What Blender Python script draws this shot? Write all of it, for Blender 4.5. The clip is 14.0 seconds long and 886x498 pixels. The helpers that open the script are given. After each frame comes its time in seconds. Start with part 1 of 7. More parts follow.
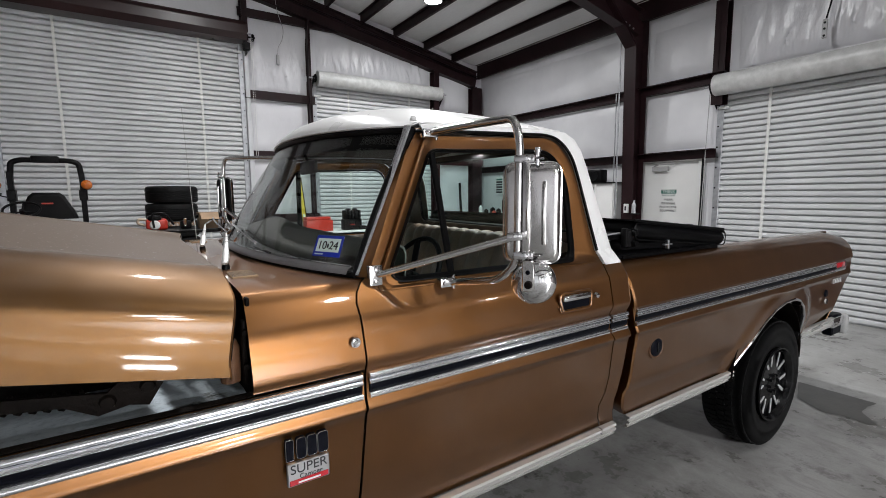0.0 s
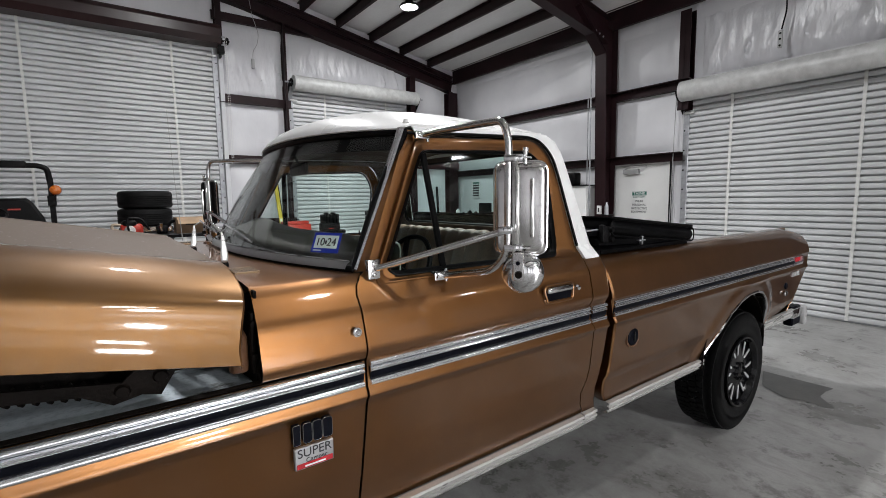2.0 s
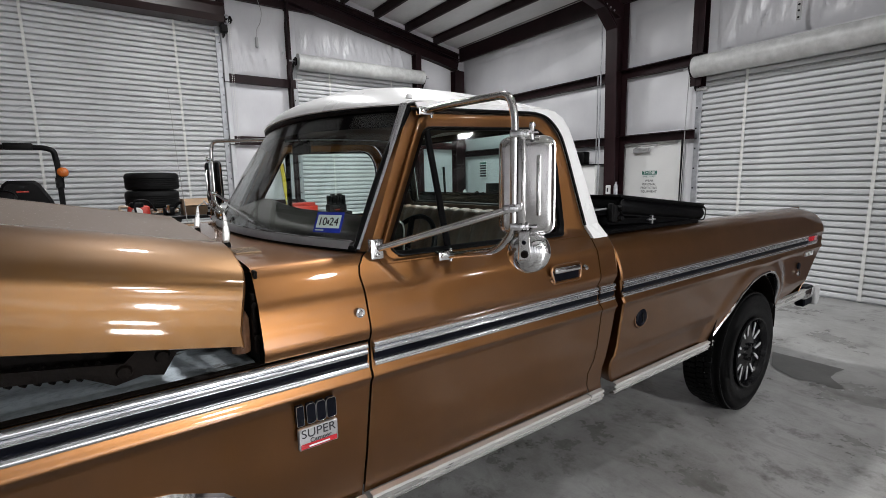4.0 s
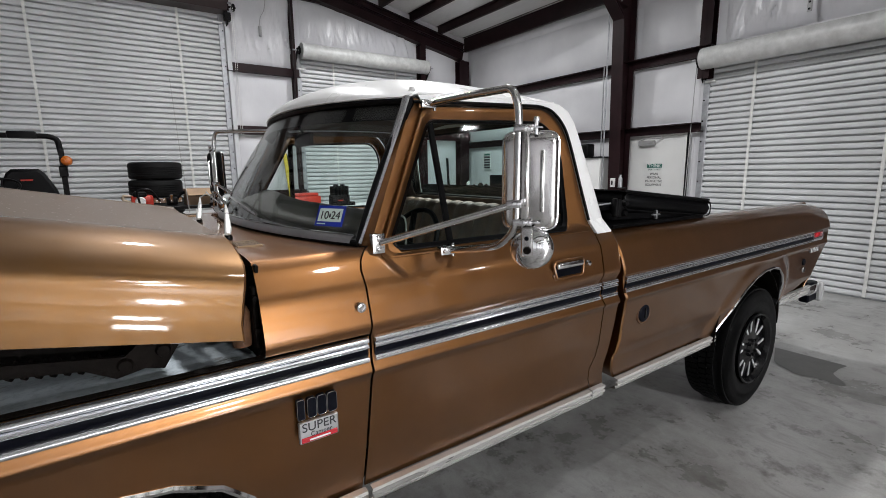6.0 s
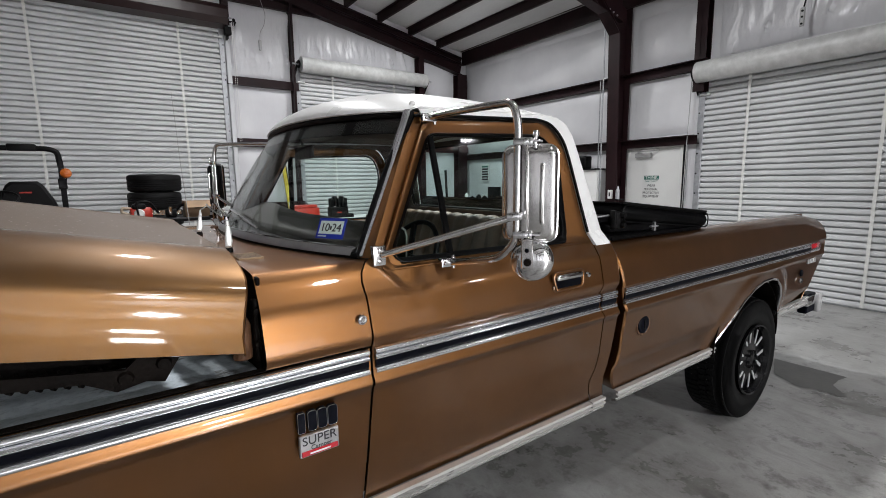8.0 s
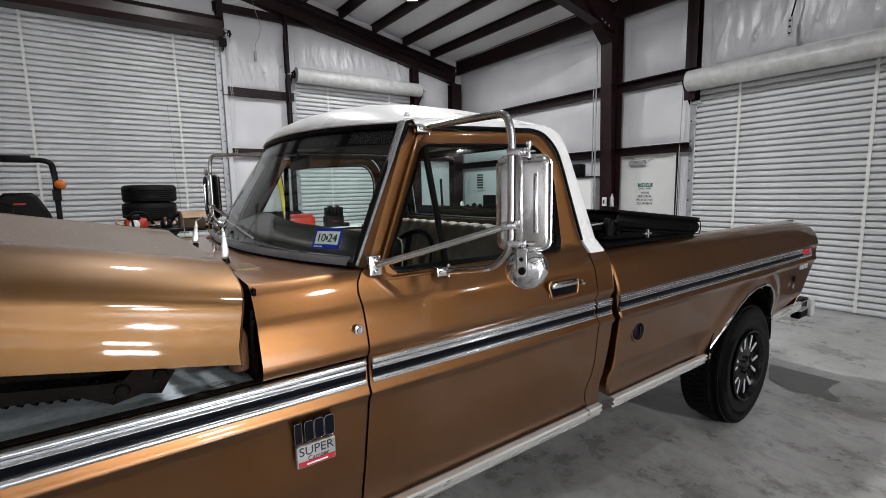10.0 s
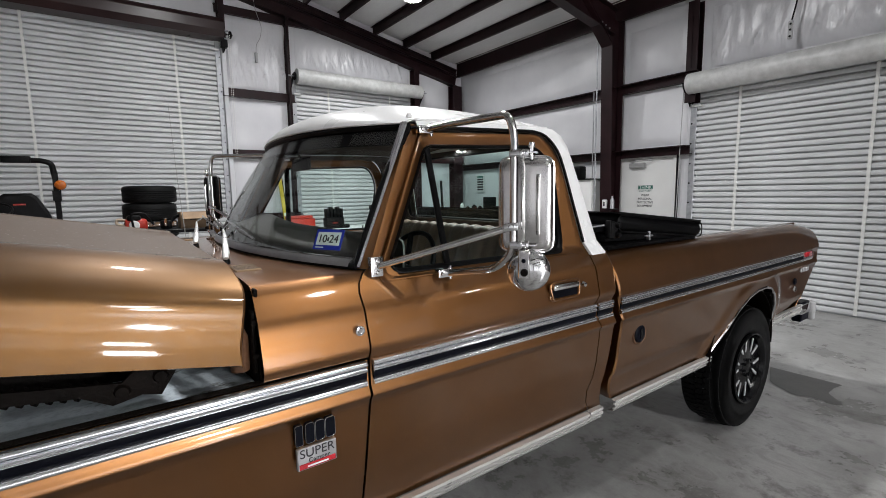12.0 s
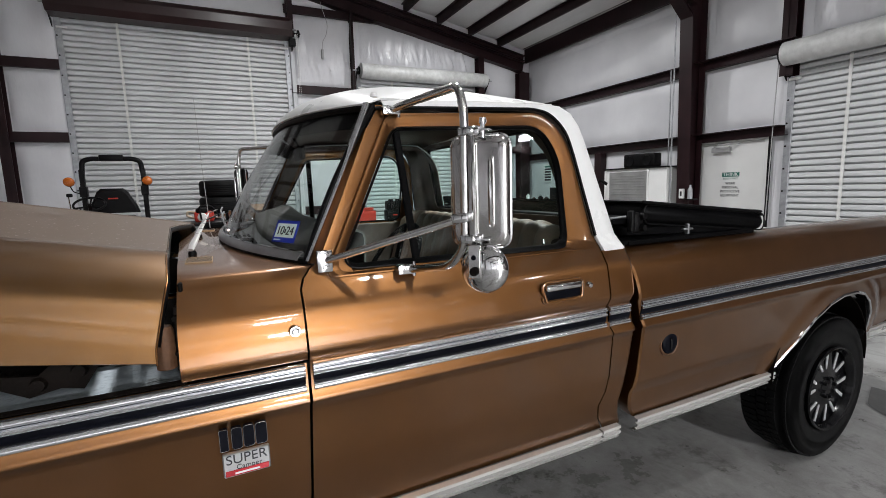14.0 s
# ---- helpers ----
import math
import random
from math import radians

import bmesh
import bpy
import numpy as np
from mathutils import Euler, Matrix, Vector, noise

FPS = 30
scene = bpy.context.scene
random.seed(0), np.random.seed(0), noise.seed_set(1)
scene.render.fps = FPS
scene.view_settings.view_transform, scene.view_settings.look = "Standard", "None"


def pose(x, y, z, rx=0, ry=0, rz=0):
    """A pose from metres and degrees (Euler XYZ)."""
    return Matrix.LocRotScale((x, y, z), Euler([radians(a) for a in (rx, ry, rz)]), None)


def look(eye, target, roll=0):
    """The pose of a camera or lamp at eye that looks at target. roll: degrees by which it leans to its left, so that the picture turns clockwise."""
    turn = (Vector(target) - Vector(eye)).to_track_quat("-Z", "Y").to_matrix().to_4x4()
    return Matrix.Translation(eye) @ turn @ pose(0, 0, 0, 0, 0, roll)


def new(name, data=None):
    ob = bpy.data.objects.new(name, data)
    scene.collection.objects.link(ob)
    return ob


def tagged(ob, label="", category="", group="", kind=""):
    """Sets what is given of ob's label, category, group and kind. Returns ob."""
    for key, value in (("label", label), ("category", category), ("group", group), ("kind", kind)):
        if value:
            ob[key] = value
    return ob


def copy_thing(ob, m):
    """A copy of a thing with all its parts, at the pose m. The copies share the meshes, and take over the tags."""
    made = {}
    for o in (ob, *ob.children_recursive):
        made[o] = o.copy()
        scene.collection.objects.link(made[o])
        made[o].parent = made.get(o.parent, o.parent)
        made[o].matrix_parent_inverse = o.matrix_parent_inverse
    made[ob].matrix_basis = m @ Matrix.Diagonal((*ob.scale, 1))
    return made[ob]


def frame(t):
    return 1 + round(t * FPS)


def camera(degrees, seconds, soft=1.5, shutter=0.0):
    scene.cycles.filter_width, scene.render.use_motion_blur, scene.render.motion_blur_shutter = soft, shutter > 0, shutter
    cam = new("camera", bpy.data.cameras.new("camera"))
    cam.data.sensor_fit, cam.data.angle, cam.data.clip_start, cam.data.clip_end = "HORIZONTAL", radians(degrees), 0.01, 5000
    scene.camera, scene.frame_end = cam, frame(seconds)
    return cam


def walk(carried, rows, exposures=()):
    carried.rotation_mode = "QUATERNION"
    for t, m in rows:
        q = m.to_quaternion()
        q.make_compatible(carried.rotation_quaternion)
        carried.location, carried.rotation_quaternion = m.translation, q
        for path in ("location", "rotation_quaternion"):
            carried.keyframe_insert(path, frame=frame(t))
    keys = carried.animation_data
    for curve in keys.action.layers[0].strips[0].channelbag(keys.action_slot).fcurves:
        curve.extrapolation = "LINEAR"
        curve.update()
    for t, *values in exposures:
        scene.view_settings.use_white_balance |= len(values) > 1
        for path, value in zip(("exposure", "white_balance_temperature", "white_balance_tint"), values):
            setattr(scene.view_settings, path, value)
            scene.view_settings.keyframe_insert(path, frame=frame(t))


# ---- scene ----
cam = camera(87.8, 14.0, soft=0.5)
PATH = [
    (0, (-0.505, -1.18, 1.648), (0.583, 0.481, 1.409), -0.5),
    (0.5, (-0.585, -1.196, 1.634), (0.543, 0.437, 1.385), -0.7),
    (1, (-0.611, -1.216, 1.63), (0.547, 0.398, 1.396), -0.8),
    (1.5, (-0.608, -1.218, 1.628), (0.564, 0.387, 1.407), -0.9),
    (2, (-0.604, -1.221, 1.627), (0.572, 0.381, 1.406), -0.9),
    (2.5, (-0.6, -1.221, 1.625), (0.577, 0.38, 1.396), -1.0),
    (3, (-0.599, -1.215, 1.622), (0.571, 0.389, 1.383), -1.0),
    (3.5, (-0.594, -1.211, 1.621), (0.563, 0.4, 1.361), -1.1),
    (4, (-0.578, -1.202, 1.617), (0.565, 0.412, 1.316), -1.2),
    (6.5, (-0.569, -1.195, 1.629), (0.558, 0.423, 1.29), -0.7),
    (7, (-0.575, -1.197, 1.628), (0.555, 0.421, 1.306), -0.7),
    (7.5, (-0.58, -1.197, 1.631), (0.553, 0.423, 1.329), -0.7),
    (8, (-0.579, -1.196, 1.631), (0.561, 0.422, 1.341), -0.8),
    (10.5, (-0.585, -1.208, 1.637), (0.576, 0.401, 1.385), -1.1),
    (11, (-0.585, -1.2, 1.633), (0.577, 0.408, 1.38), -0.9),
    (11.5, (-0.586, -1.198, 1.633), (0.571, 0.413, 1.38), -0.9),
    (12, (-0.587, -1.199, 1.634), (0.572, 0.412, 1.387), -1.0),
    (12.5, (-0.577, -1.196, 1.627), (0.579, 0.414, 1.357), -1.5),
    (13, (-0.432, -1.195, 1.619), (0.644, 0.468, 1.34), -1.7),
    (13.5, (-0.244, -1.224, 1.612), (0.69, 0.523, 1.334), -1.3),
    (14, (-0.186, -1.245, 1.61), (0.676, 0.539, 1.337), -1.7),
]
walk(cam, [(t, look(eye, target, roll)) for t, eye, target, roll in PATH])

# ---- light: round high-bay lamps under the roof, closed hall, dim grey outside ----
world = bpy.data.worlds.new("world")
scene.world = world
world.use_nodes = True
world.node_tree.nodes["Background"].inputs[0].default_value = (0.05, 0.055, 0.06, 1)
world.node_tree.nodes["Background"].inputs[1].default_value = 0.3
scene.view_settings.exposure = 0.0
LAMPS = [(4.0, 5.94, 76), (2.0, 2.2, 206), (0.5, 4.4, 92), (5.16, -4.91, 45), (1.5, -1.6, 34)]
STRIP_LAMPS = [(0.85, -9.2, 90), (0.85, -10.9, 90), (1.7, -16.5, 5900)]


# ---- materials ----
def nodes_of(name):
    m = bpy.data.materials.new(name)
    m.use_nodes = True
    nt = m.node_tree
    return m, nt, nt.nodes["Principled BSDF"]


def noise_tex(nt, scale, detail=4.0, stretch=(1, 1, 1), rough=0.55):
    tc = nt.nodes.new("ShaderNodeTexCoord")
    mp = nt.nodes.new("ShaderNodeMapping")
    mp.inputs["Scale"].default_value = stretch
    n = nt.nodes.new("ShaderNodeTexNoise")
    n.inputs["Scale"].default_value = scale
    n.inputs["Detail"].default_value = detail
    n.inputs["Roughness"].default_value = rough
    nt.links.new(tc.outputs["Object"], mp.inputs["Vector"])
    nt.links.new(mp.outputs["Vector"], n.inputs["Vector"])
    return n


def ramp(nt, src, stops):
    r = nt.nodes.new("ShaderNodeValToRGB")
    while len(r.color_ramp.elements) < len(stops):
        r.color_ramp.elements.new(0.5)
    for e, (p, c) in zip(r.color_ramp.elements, stops):
        e.position = p
        e.color = (*c, 1) if len(c) == 3 else c
    nt.links.new(src, r.inputs["Fac"])
    return r


def mixc(nt, a, b, fac, mode="MIX"):
    m = nt.nodes.new("ShaderNodeMix")
    m.data_type, m.blend_type = "RGBA", mode
    for sock, v in ((m.inputs[6], a), (m.inputs[7], b), (m.inputs[0], fac)):
        if isinstance(v, (tuple, float, int)):
            sock.default_value = (*v, 1) if isinstance(v, tuple) else v
        else:
            nt.links.new(v, sock)
    return m.outputs[2]


def bump(nt, p, src, strength, dist=0.01):
    b = nt.nodes.new("ShaderNodeBump")
    b.inputs["Strength"].default_value = strength
    b.inputs["Distance"].default_value = dist
    nt.links.new(src, b.inputs["Height"])
    nt.links.new(b.outputs["Normal"], p.inputs["Normal"])
    return b


def mat(name, c, rough=0.5, metal=0.0, var=0.25, scale=12.0, fine=180.0, bumps=0.1, coat=0.0, stretch=(1, 1, 1), rvar=0.12, dist=0.004, spec=0.5):
    """A surface with two scales of variation in colour and roughness, and a fine relief."""
    m, nt, p = nodes_of(name)
    big, small = noise_tex(nt, scale, 5, stretch), noise_tex(nt, fine, 3, stretch)
    lo, hi = tuple(v * (1 - var) for v in c), tuple(min(1, v * (1 + var * 0.6)) for v in c)
    base = ramp(nt, big.outputs["Fac"], [(0.3, lo), (0.7, hi)])
    grain = ramp(nt, small.outputs["Fac"], [(0.3, (1 - var * 0.35,) * 3), (0.7, (1, 1, 1))])
    nt.links.new(mixc(nt, base.outputs[0], grain.outputs[0], 1.0, "MULTIPLY"), p.inputs["Base Color"])
    rr = nt.nodes.new("ShaderNodeMapRange")
    rr.inputs["To Min"].default_value, rr.inputs["To Max"].default_value = max(0.02, rough - rvar), min(1, rough + rvar)
    nt.links.new(big.outputs["Fac"], rr.inputs["Value"])
    nt.links.new(rr.outputs[0], p.inputs["Roughness"])
    p.inputs["Metallic"].default_value = metal
    p.inputs["Coat Weight"].default_value = coat
    p.inputs["Coat Roughness"].default_value = 0.04
    p.inputs["Specular IOR Level"].default_value = spec
    if bumps:
        bump(nt, p, small.outputs["Fac"], bumps, dist)
    return m


def paint_mat(name, c, metal, rough):
    """Metallic car paint: flakes under a clear coat, with a thin film of dust."""
    m, nt, p = nodes_of(name)
    flake, cloud, dust = noise_tex(nt, 900, 1), noise_tex(nt, 5, 4), noise_tex(nt, 60, 6, rough=0.75)
    base = ramp(nt, cloud.outputs["Fac"], [(0.3, tuple(v * 0.92 for v in c)), (0.7, tuple(v * 1.06 for v in c))])
    fl = ramp(nt, flake.outputs["Fac"], [(0.35, (0.92, 0.92, 0.92)), (0.65, (1.06, 1.05, 1.03))])
    col = mixc(nt, base.outputs[0], fl.outputs[0], 1.0, "MULTIPLY")
    nt.links.new(col, p.inputs["Base Color"])
    p.inputs["Metallic"].default_value = metal
    rr = ramp(nt, dust.outputs["Fac"], [(0.35, (rough,) * 3), (0.75, (rough + 0.03,) * 3)])
    nt.links.new(rr.outputs[0], p.inputs["Roughness"])
    p.inputs["Coat Weight"].default_value = 1.0
    p.inputs["Coat IOR"].default_value = 1.45
    cr = ramp(nt, dust.outputs["Fac"], [(0.4, (0.035,) * 3), (0.8, (0.085,) * 3)])
    nt.links.new(cr.outputs[0], p.inputs["Coat Roughness"])
    bump(nt, p, cloud.outputs["Fac"], 0.012, 0.02)
    return m


def hood_paint(name, c):
    """The same paint under dust and fine pale specks, where it lies flat."""
    m = paint_mat(name, c, 0.94, 0.42)
    nt = m.node_tree
    p = nt.nodes["Principled BSDF"]
    geo = nt.nodes.new("ShaderNodeTexCoord")
    sep = nt.nodes.new("ShaderNodeSeparateXYZ")
    nt.links.new(geo.outputs["Object"], sep.inputs[0])
    mid = nt.nodes.new("ShaderNodeMath")
    mid.operation = "SUBTRACT"
    mid.inputs[1].default_value = 1.0
    nt.links.new(sep.outputs["Y"], mid.inputs[0])
    side = nt.nodes.new("ShaderNodeMath")
    side.operation = "ABSOLUTE"
    nt.links.new(mid.outputs[0], side.inputs[0])
    ragged = noise_tex(nt, 14, 5)
    rag = nt.nodes.new("ShaderNodeMath")
    rag.operation = "MULTIPLY_ADD"
    rag.inputs[1].default_value = 0.10
    nt.links.new(ragged.outputs["Fac"], rag.inputs[0])
    nt.links.new(side.outputs[0], rag.inputs[2])
    up = nt.nodes.new("ShaderNodeMapRange")
    up.inputs["From Min"].default_value, up.inputs["From Max"].default_value = 0.80, 0.72
    up.inputs["To Max"].default_value = 0.8
    nt.links.new(rag.outputs[0], up.inputs["Value"])
    speck = noise_tex(nt, 95, 2)
    sp = ramp(nt, speck.outputs["Fac"], [(0.67, (0, 0, 0)), (0.70, (1, 1, 1))])
    old = p.inputs["Base Color"].links[0].from_socket
    dusty = mixc(nt, old, (0.114, 0.078, 0.054), up.outputs[0])
    k = nt.nodes.new("ShaderNodeMath")
    k.operation = "MULTIPLY"
    nt.links.new(up.outputs[0], k.inputs[0])
    nt.links.new(sp.outputs[0], k.inputs[1])
    nt.links.new(mixc(nt, dusty, (0.45, 0.41, 0.36), k.outputs[0]), p.inputs["Base Color"])
    mm = nt.nodes.new("ShaderNodeMapRange")
    mm.inputs["From Max"].default_value = 0.9
    mm.inputs["To Min"].default_value, mm.inputs["To Max"].default_value = 0.92, 0.0
    nt.links.new(up.outputs[0], mm.inputs["Value"])
    nt.links.new(mm.outputs[0], p.inputs["Metallic"])
    cw = nt.nodes.new("ShaderNodeMapRange")
    cw.inputs["From Max"].default_value = 0.9
    cw.inputs["To Min"].default_value, cw.inputs["To Max"].default_value = 1.0, 0.12
    nt.links.new(up.outputs[0], cw.inputs["Value"])
    nt.links.new(cw.outputs[0], p.inputs["Coat Weight"])
    return m


def glass_mat(name, tint, ior=0.03):
    m = bpy.data.materials.new(name)
    m.use_nodes = True
    nt = m.node_tree
    nt.nodes.remove(nt.nodes["Principled BSDF"])
    out = nt.nodes["Material Output"]
    tr, gl, lw, mx = (nt.nodes.new(n) for n in ("ShaderNodeBsdfTransparent", "ShaderNodeBsdfGlossy", "ShaderNodeLayerWeight", "ShaderNodeMixShader"))
    smear = noise_tex(nt, 6, 5, (1, 1, 0.4), 0.65)
    sm = ramp(nt, smear.outputs["Fac"], [(0.35, tint), (0.75, tuple(v * 0.97 for v in tint))])
    nt.links.new(sm.outputs[0], tr.inputs["Color"])
    rg = ramp(nt, smear.outputs["Fac"], [(0.4, (0.0, 0.0, 0.0)), (0.75, (0.06, 0.06, 0.06))])
    nt.links.new(rg.outputs[0], gl.inputs["Roughness"])
    lw.inputs["Blend"].default_value = 0.5
    pw, ma = nt.nodes.new("ShaderNodeMath"), nt.nodes.new("ShaderNodeMath")
    pw.operation, ma.operation = "POWER", "MULTIPLY_ADD"
    pw.inputs[1].default_value = 5.0
    ma.inputs[1].default_value, ma.inputs[2].default_value = 0.9, ior
    nt.links.new(lw.outputs["Facing"], pw.inputs[0])
    nt.links.new(pw.outputs[0], ma.inputs[0])
    nt.links.new(ma.outputs[0], mx.inputs[0])
    nt.links.new(tr.outputs[0], mx.inputs[1])
    nt.links.new(gl.outputs[0], mx.inputs[2])
    nt.links.new(mx.outputs[0], out.inputs["Surface"])
    return m


def glow_mat(name, c, strength):
    m, nt, p = nodes_of(name)
    p.inputs["Base Color"].default_value = (*c, 1)
    p.inputs["Emission Color"].default_value = (*c, 1)
    p.inputs["Emission Strength"].default_value = strength
    return m


def vinyl_mat(name, relief):
    """White vinyl-faced insulation: glossy film, drawn into fine upright wrinkles."""
    m, nt, p = nodes_of(name)
    big, wr, fine = noise_tex(nt, 1.1, 4), noise_tex(nt, 5, 4, (1, 1, 0.3), 0.6), noise_tex(nt, 26, 3, (1, 1, 0.35))
    base = ramp(nt, big.outputs["Fac"], [(0.3, (0.56, 0.56, 0.585)), (0.7, (0.68, 0.68, 0.70))])
    nt.links.new(base.outputs[0], p.inputs["Base Color"])
    p.inputs["Roughness"].default_value = 0.36 if relief < 0.2 else 0.24
    s = nt.nodes.new("ShaderNodeMath")
    s.operation = "MULTIPLY_ADD"
    s.inputs[1].default_value = 0.35
    nt.links.new(fine.outputs["Fac"], s.inputs[0])
    nt.links.new(wr.outputs["Fac"], s.inputs[2])
    bump(nt, p, s.outputs[0], relief, 0.05)
    return m


def apron_mat():
    """Pale grey-blue primer, ragged patches of black grime over it."""
    m, nt, p = nodes_of("grey_blue_inner_panel")
    patch, fine = noise_tex(nt, 4.2, 9, (1, 1.5, 1), 0.68), noise_tex(nt, 45, 5, rough=0.7)
    base = ramp(nt, fine.outputs["Fac"], [(0.30, (0.45, 0.52, 0.57)), (0.50, (0.66, 0.74, 0.80)), (0.75, (0.76, 0.82, 0.86))])
    grime = ramp(nt, patch.outputs["Fac"], [(0.34, (0.05, 0.05, 0.048)), (0.38, (0.55, 0.54, 0.52)), (0.42, (1, 1, 1))])
    nt.links.new(mixc(nt, base.outputs[0], grime.outputs[0], 1.0, "MULTIPLY"), p.inputs["Base Color"])
    p.inputs["Roughness"].default_value = 0.6
    bump(nt, p, patch.outputs["Fac"], 0.2, 0.01)
    return m


def concrete_mat():
    """Sealed concrete: pale grey, cloudy, with darker smudges, trowel swirls, dark crumbs and drips."""
    m, nt, p = nodes_of("sealed_concrete")
    cloud, stain, grit, spots = noise_tex(nt, 1.3, 8, rough=0.68), noise_tex(nt, 3.4, 8, rough=0.74), noise_tex(nt, 140, 3), noise_tex(nt, 9.5, 3)
    swirl, crumb = noise_tex(nt, 5.5, 6, (1, 0.45, 1), 0.6), noise_tex(nt, 34, 2)
    swirl.inputs["Distortion"].default_value = 1.6
    base = ramp(nt, cloud.outputs["Fac"], [(0.3, (0.13, 0.126, 0.118)), (0.46, (0.29, 0.287, 0.28)), (0.58, (0.38, 0.38, 0.375)), (0.72, (0.43, 0.43, 0.425))])
    st = ramp(nt, stain.outputs["Fac"], [(0.36, (0.26, 0.25, 0.23)), (0.46, (1, 1, 1))])
    sw = ramp(nt, swirl.outputs["Fac"], [(0.36, (0.72, 0.71, 0.69)), (0.50, (1, 1, 1)), (0.64, (0.86, 0.855, 0.84))])
    sp = ramp(nt, spots.outputs["Fac"], [(0.26, (0.25, 0.24, 0.23)), (0.30, (1, 1, 1))])
    cb = ramp(nt, crumb.outputs["Fac"], [(0.245, (0.12, 0.115, 0.11)), (0.265, (1, 1, 1))])
    gr = ramp(nt, grit.outputs["Fac"], [(0.3, (0.84, 0.84, 0.84)), (0.7, (1, 1, 1))])
    c = mixc(nt, base.outputs[0], st.outputs[0], 0.65, "MULTIPLY")
    for layer, k in ((sw, 0.8), (sp, 0.8), (cb, 0.9), (gr, 1.0)):
        c = mixc(nt, c, layer.outputs[0], k, "MULTIPLY")
    nt.links.new(c, p.inputs["Base Color"])
    rg = ramp(nt, cloud.outputs["Fac"], [(0.3, (0.22, 0.22, 0.22)), (0.7, (0.4, 0.4, 0.4))])
    nt.links.new(rg.outputs[0], p.inputs["Roughness"])
    bump(nt, p, grit.outputs["Fac"], 0.08, 0.003)
    return m


GOLD = (0.216, 0.0970, 0.0335)
PAINT = paint_mat("bronze_metallic_paint", GOLD, 0.97, 0.36)
HOODP = hood_paint("bronze_metallic_paint_dusty", (0.150, 0.077, 0.0285))
WHITE = mat("white_gloss_paint", (0.84, 0.84, 0.835), 0.3, 0, 0.05, 3, 80, 0.02, 0.25)
ROCK = mat("pale_ribbed_moulding", (0.66, 0.65, 0.635), 0.3, 0.55, 0.15, 9, 200, 0.05, 0, (0.2, 1, 1))
DULL = mat("dull_grey_trim", (0.42, 0.42, 0.43), 0.34, 0.8, 0.15, 12, 220, 0.03, rvar=0.06)
MOULD = mat("satin_aluminium_moulding", (0.72, 0.71, 0.69), 0.3, 0.55, 0.12, 9, 200, 0.05, 0, (0.2, 1, 1))
CHROME = mat("chrome", (0.78, 0.78, 0.79), 0.07, 1.0, 0.06, 20, 300, 0.01, rvar=0.04)
STEEL = mat("polished_stainless_steel", (0.74, 0.73, 0.72), 0.13, 1.0, 0.12, 14, 260, 0.05, rvar=0.08)
BRIGHT = mat("bright_anodised_trim", (0.78, 0.79, 0.82), 0.15, 0.92, 0.03, 8, 200, 0.0, 0, (0.15, 1, 1), 0.0)
BLACK = mat("black_trim_paint", (0.003, 0.0035, 0.007), 0.4, 0, 0.3, 8, 200, 0.05, spec=0.07)
RUBBER = mat("black_rubber", (0.004, 0.004, 0.0045), 0.45, 0, 0.35, 10, 240, 0.1, spec=0.12)
TYRE = mat("tyre_rubber", (0.006, 0.006, 0.0063), 0.6, 0, 0.4, 14, 200, 0.2, spec=0.15)
VINYLB = mat("black_vinyl_cloth", (0.0025, 0.0025, 0.003), 0.45, 0, 0.3, 6, 400, 0.15, spec=0.07)
RIMB = mat("gloss_black_rim", (0.006, 0.006, 0.007), 0.2, 0, 0.3, 8, 100, 0.0, 0.1, spec=0.3)
RIMS = mat("machined_alloy", (0.66, 0.66, 0.67), 0.35, 0.5, 0.1, 20, 300, 0.04)
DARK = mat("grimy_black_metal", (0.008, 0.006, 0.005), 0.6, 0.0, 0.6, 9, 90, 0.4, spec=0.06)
DUSTY = mat("dusty_tan_paint", (0.36, 0.24, 0.14), 0.75, 0.0, 0.3, 10, 160, 0.1)
APRON = apron_mat()
RUST = mat("rust_brown_metal", (0.16, 0.075, 0.035), 0.6, 0.2, 0.55, 12, 90, 0.3)
HEADL = mat("dark_headliner", (0.105, 0.080, 0.064), 0.8, 0, 0.5, 5, 120, 0.3)
DECK = mat("black_dash_vinyl", (0.018, 0.019, 0.018), 0.38, 0, 0.3, 9, 320, 0.15)
VOID = mat("black_hole", (0.002, 0.002, 0.002), 0.9, 0, 0.1, 20, 200, 0.0, spec=0.0)
DASH = mat("dark_green_dash_vinyl", (0.125, 0.122, 0.108), 0.5, 0, 0.35, 7, 300, 0.2)
SEATM = mat("brown_seat_vinyl", (0.27, 0.175, 0.125), 0.45, 0, 0.3, 9, 250, 0.2)
PIPING = mat("pale_piping", (0.42, 0.34, 0.25), 0.5, 0, 0.15, 20, 200, 0.1)
GLASS = glass_mat("window_glass", (0.925, 1.0, 0.982), 0.018)
WSGLASS = glass_mat("windscreen_glass", (0.985, 1.0, 0.995), 0.03)
OXIDE = mat("red_oxide_steel", (0.018, 0.0065, 0.008), 0.42, 0, 0.35, 3, 80, 0.1, spec=0.22)
DARKWALL = mat("dark_brown_sheet_steel", (0.035, 0.024, 0.022), 0.55, 0, 0.3, 2, 60, 0.1)
OXIDE2 = mat("brown_door_hood_sheet", (0.030, 0.014, 0.014), 0.32, 0, 0.2, 3, 80, 0.04)
DOORW = mat("white_door_sheet", (0.60, 0.61, 0.62), 0.36, 0, 0.10, 1.6, 60, 0.03)
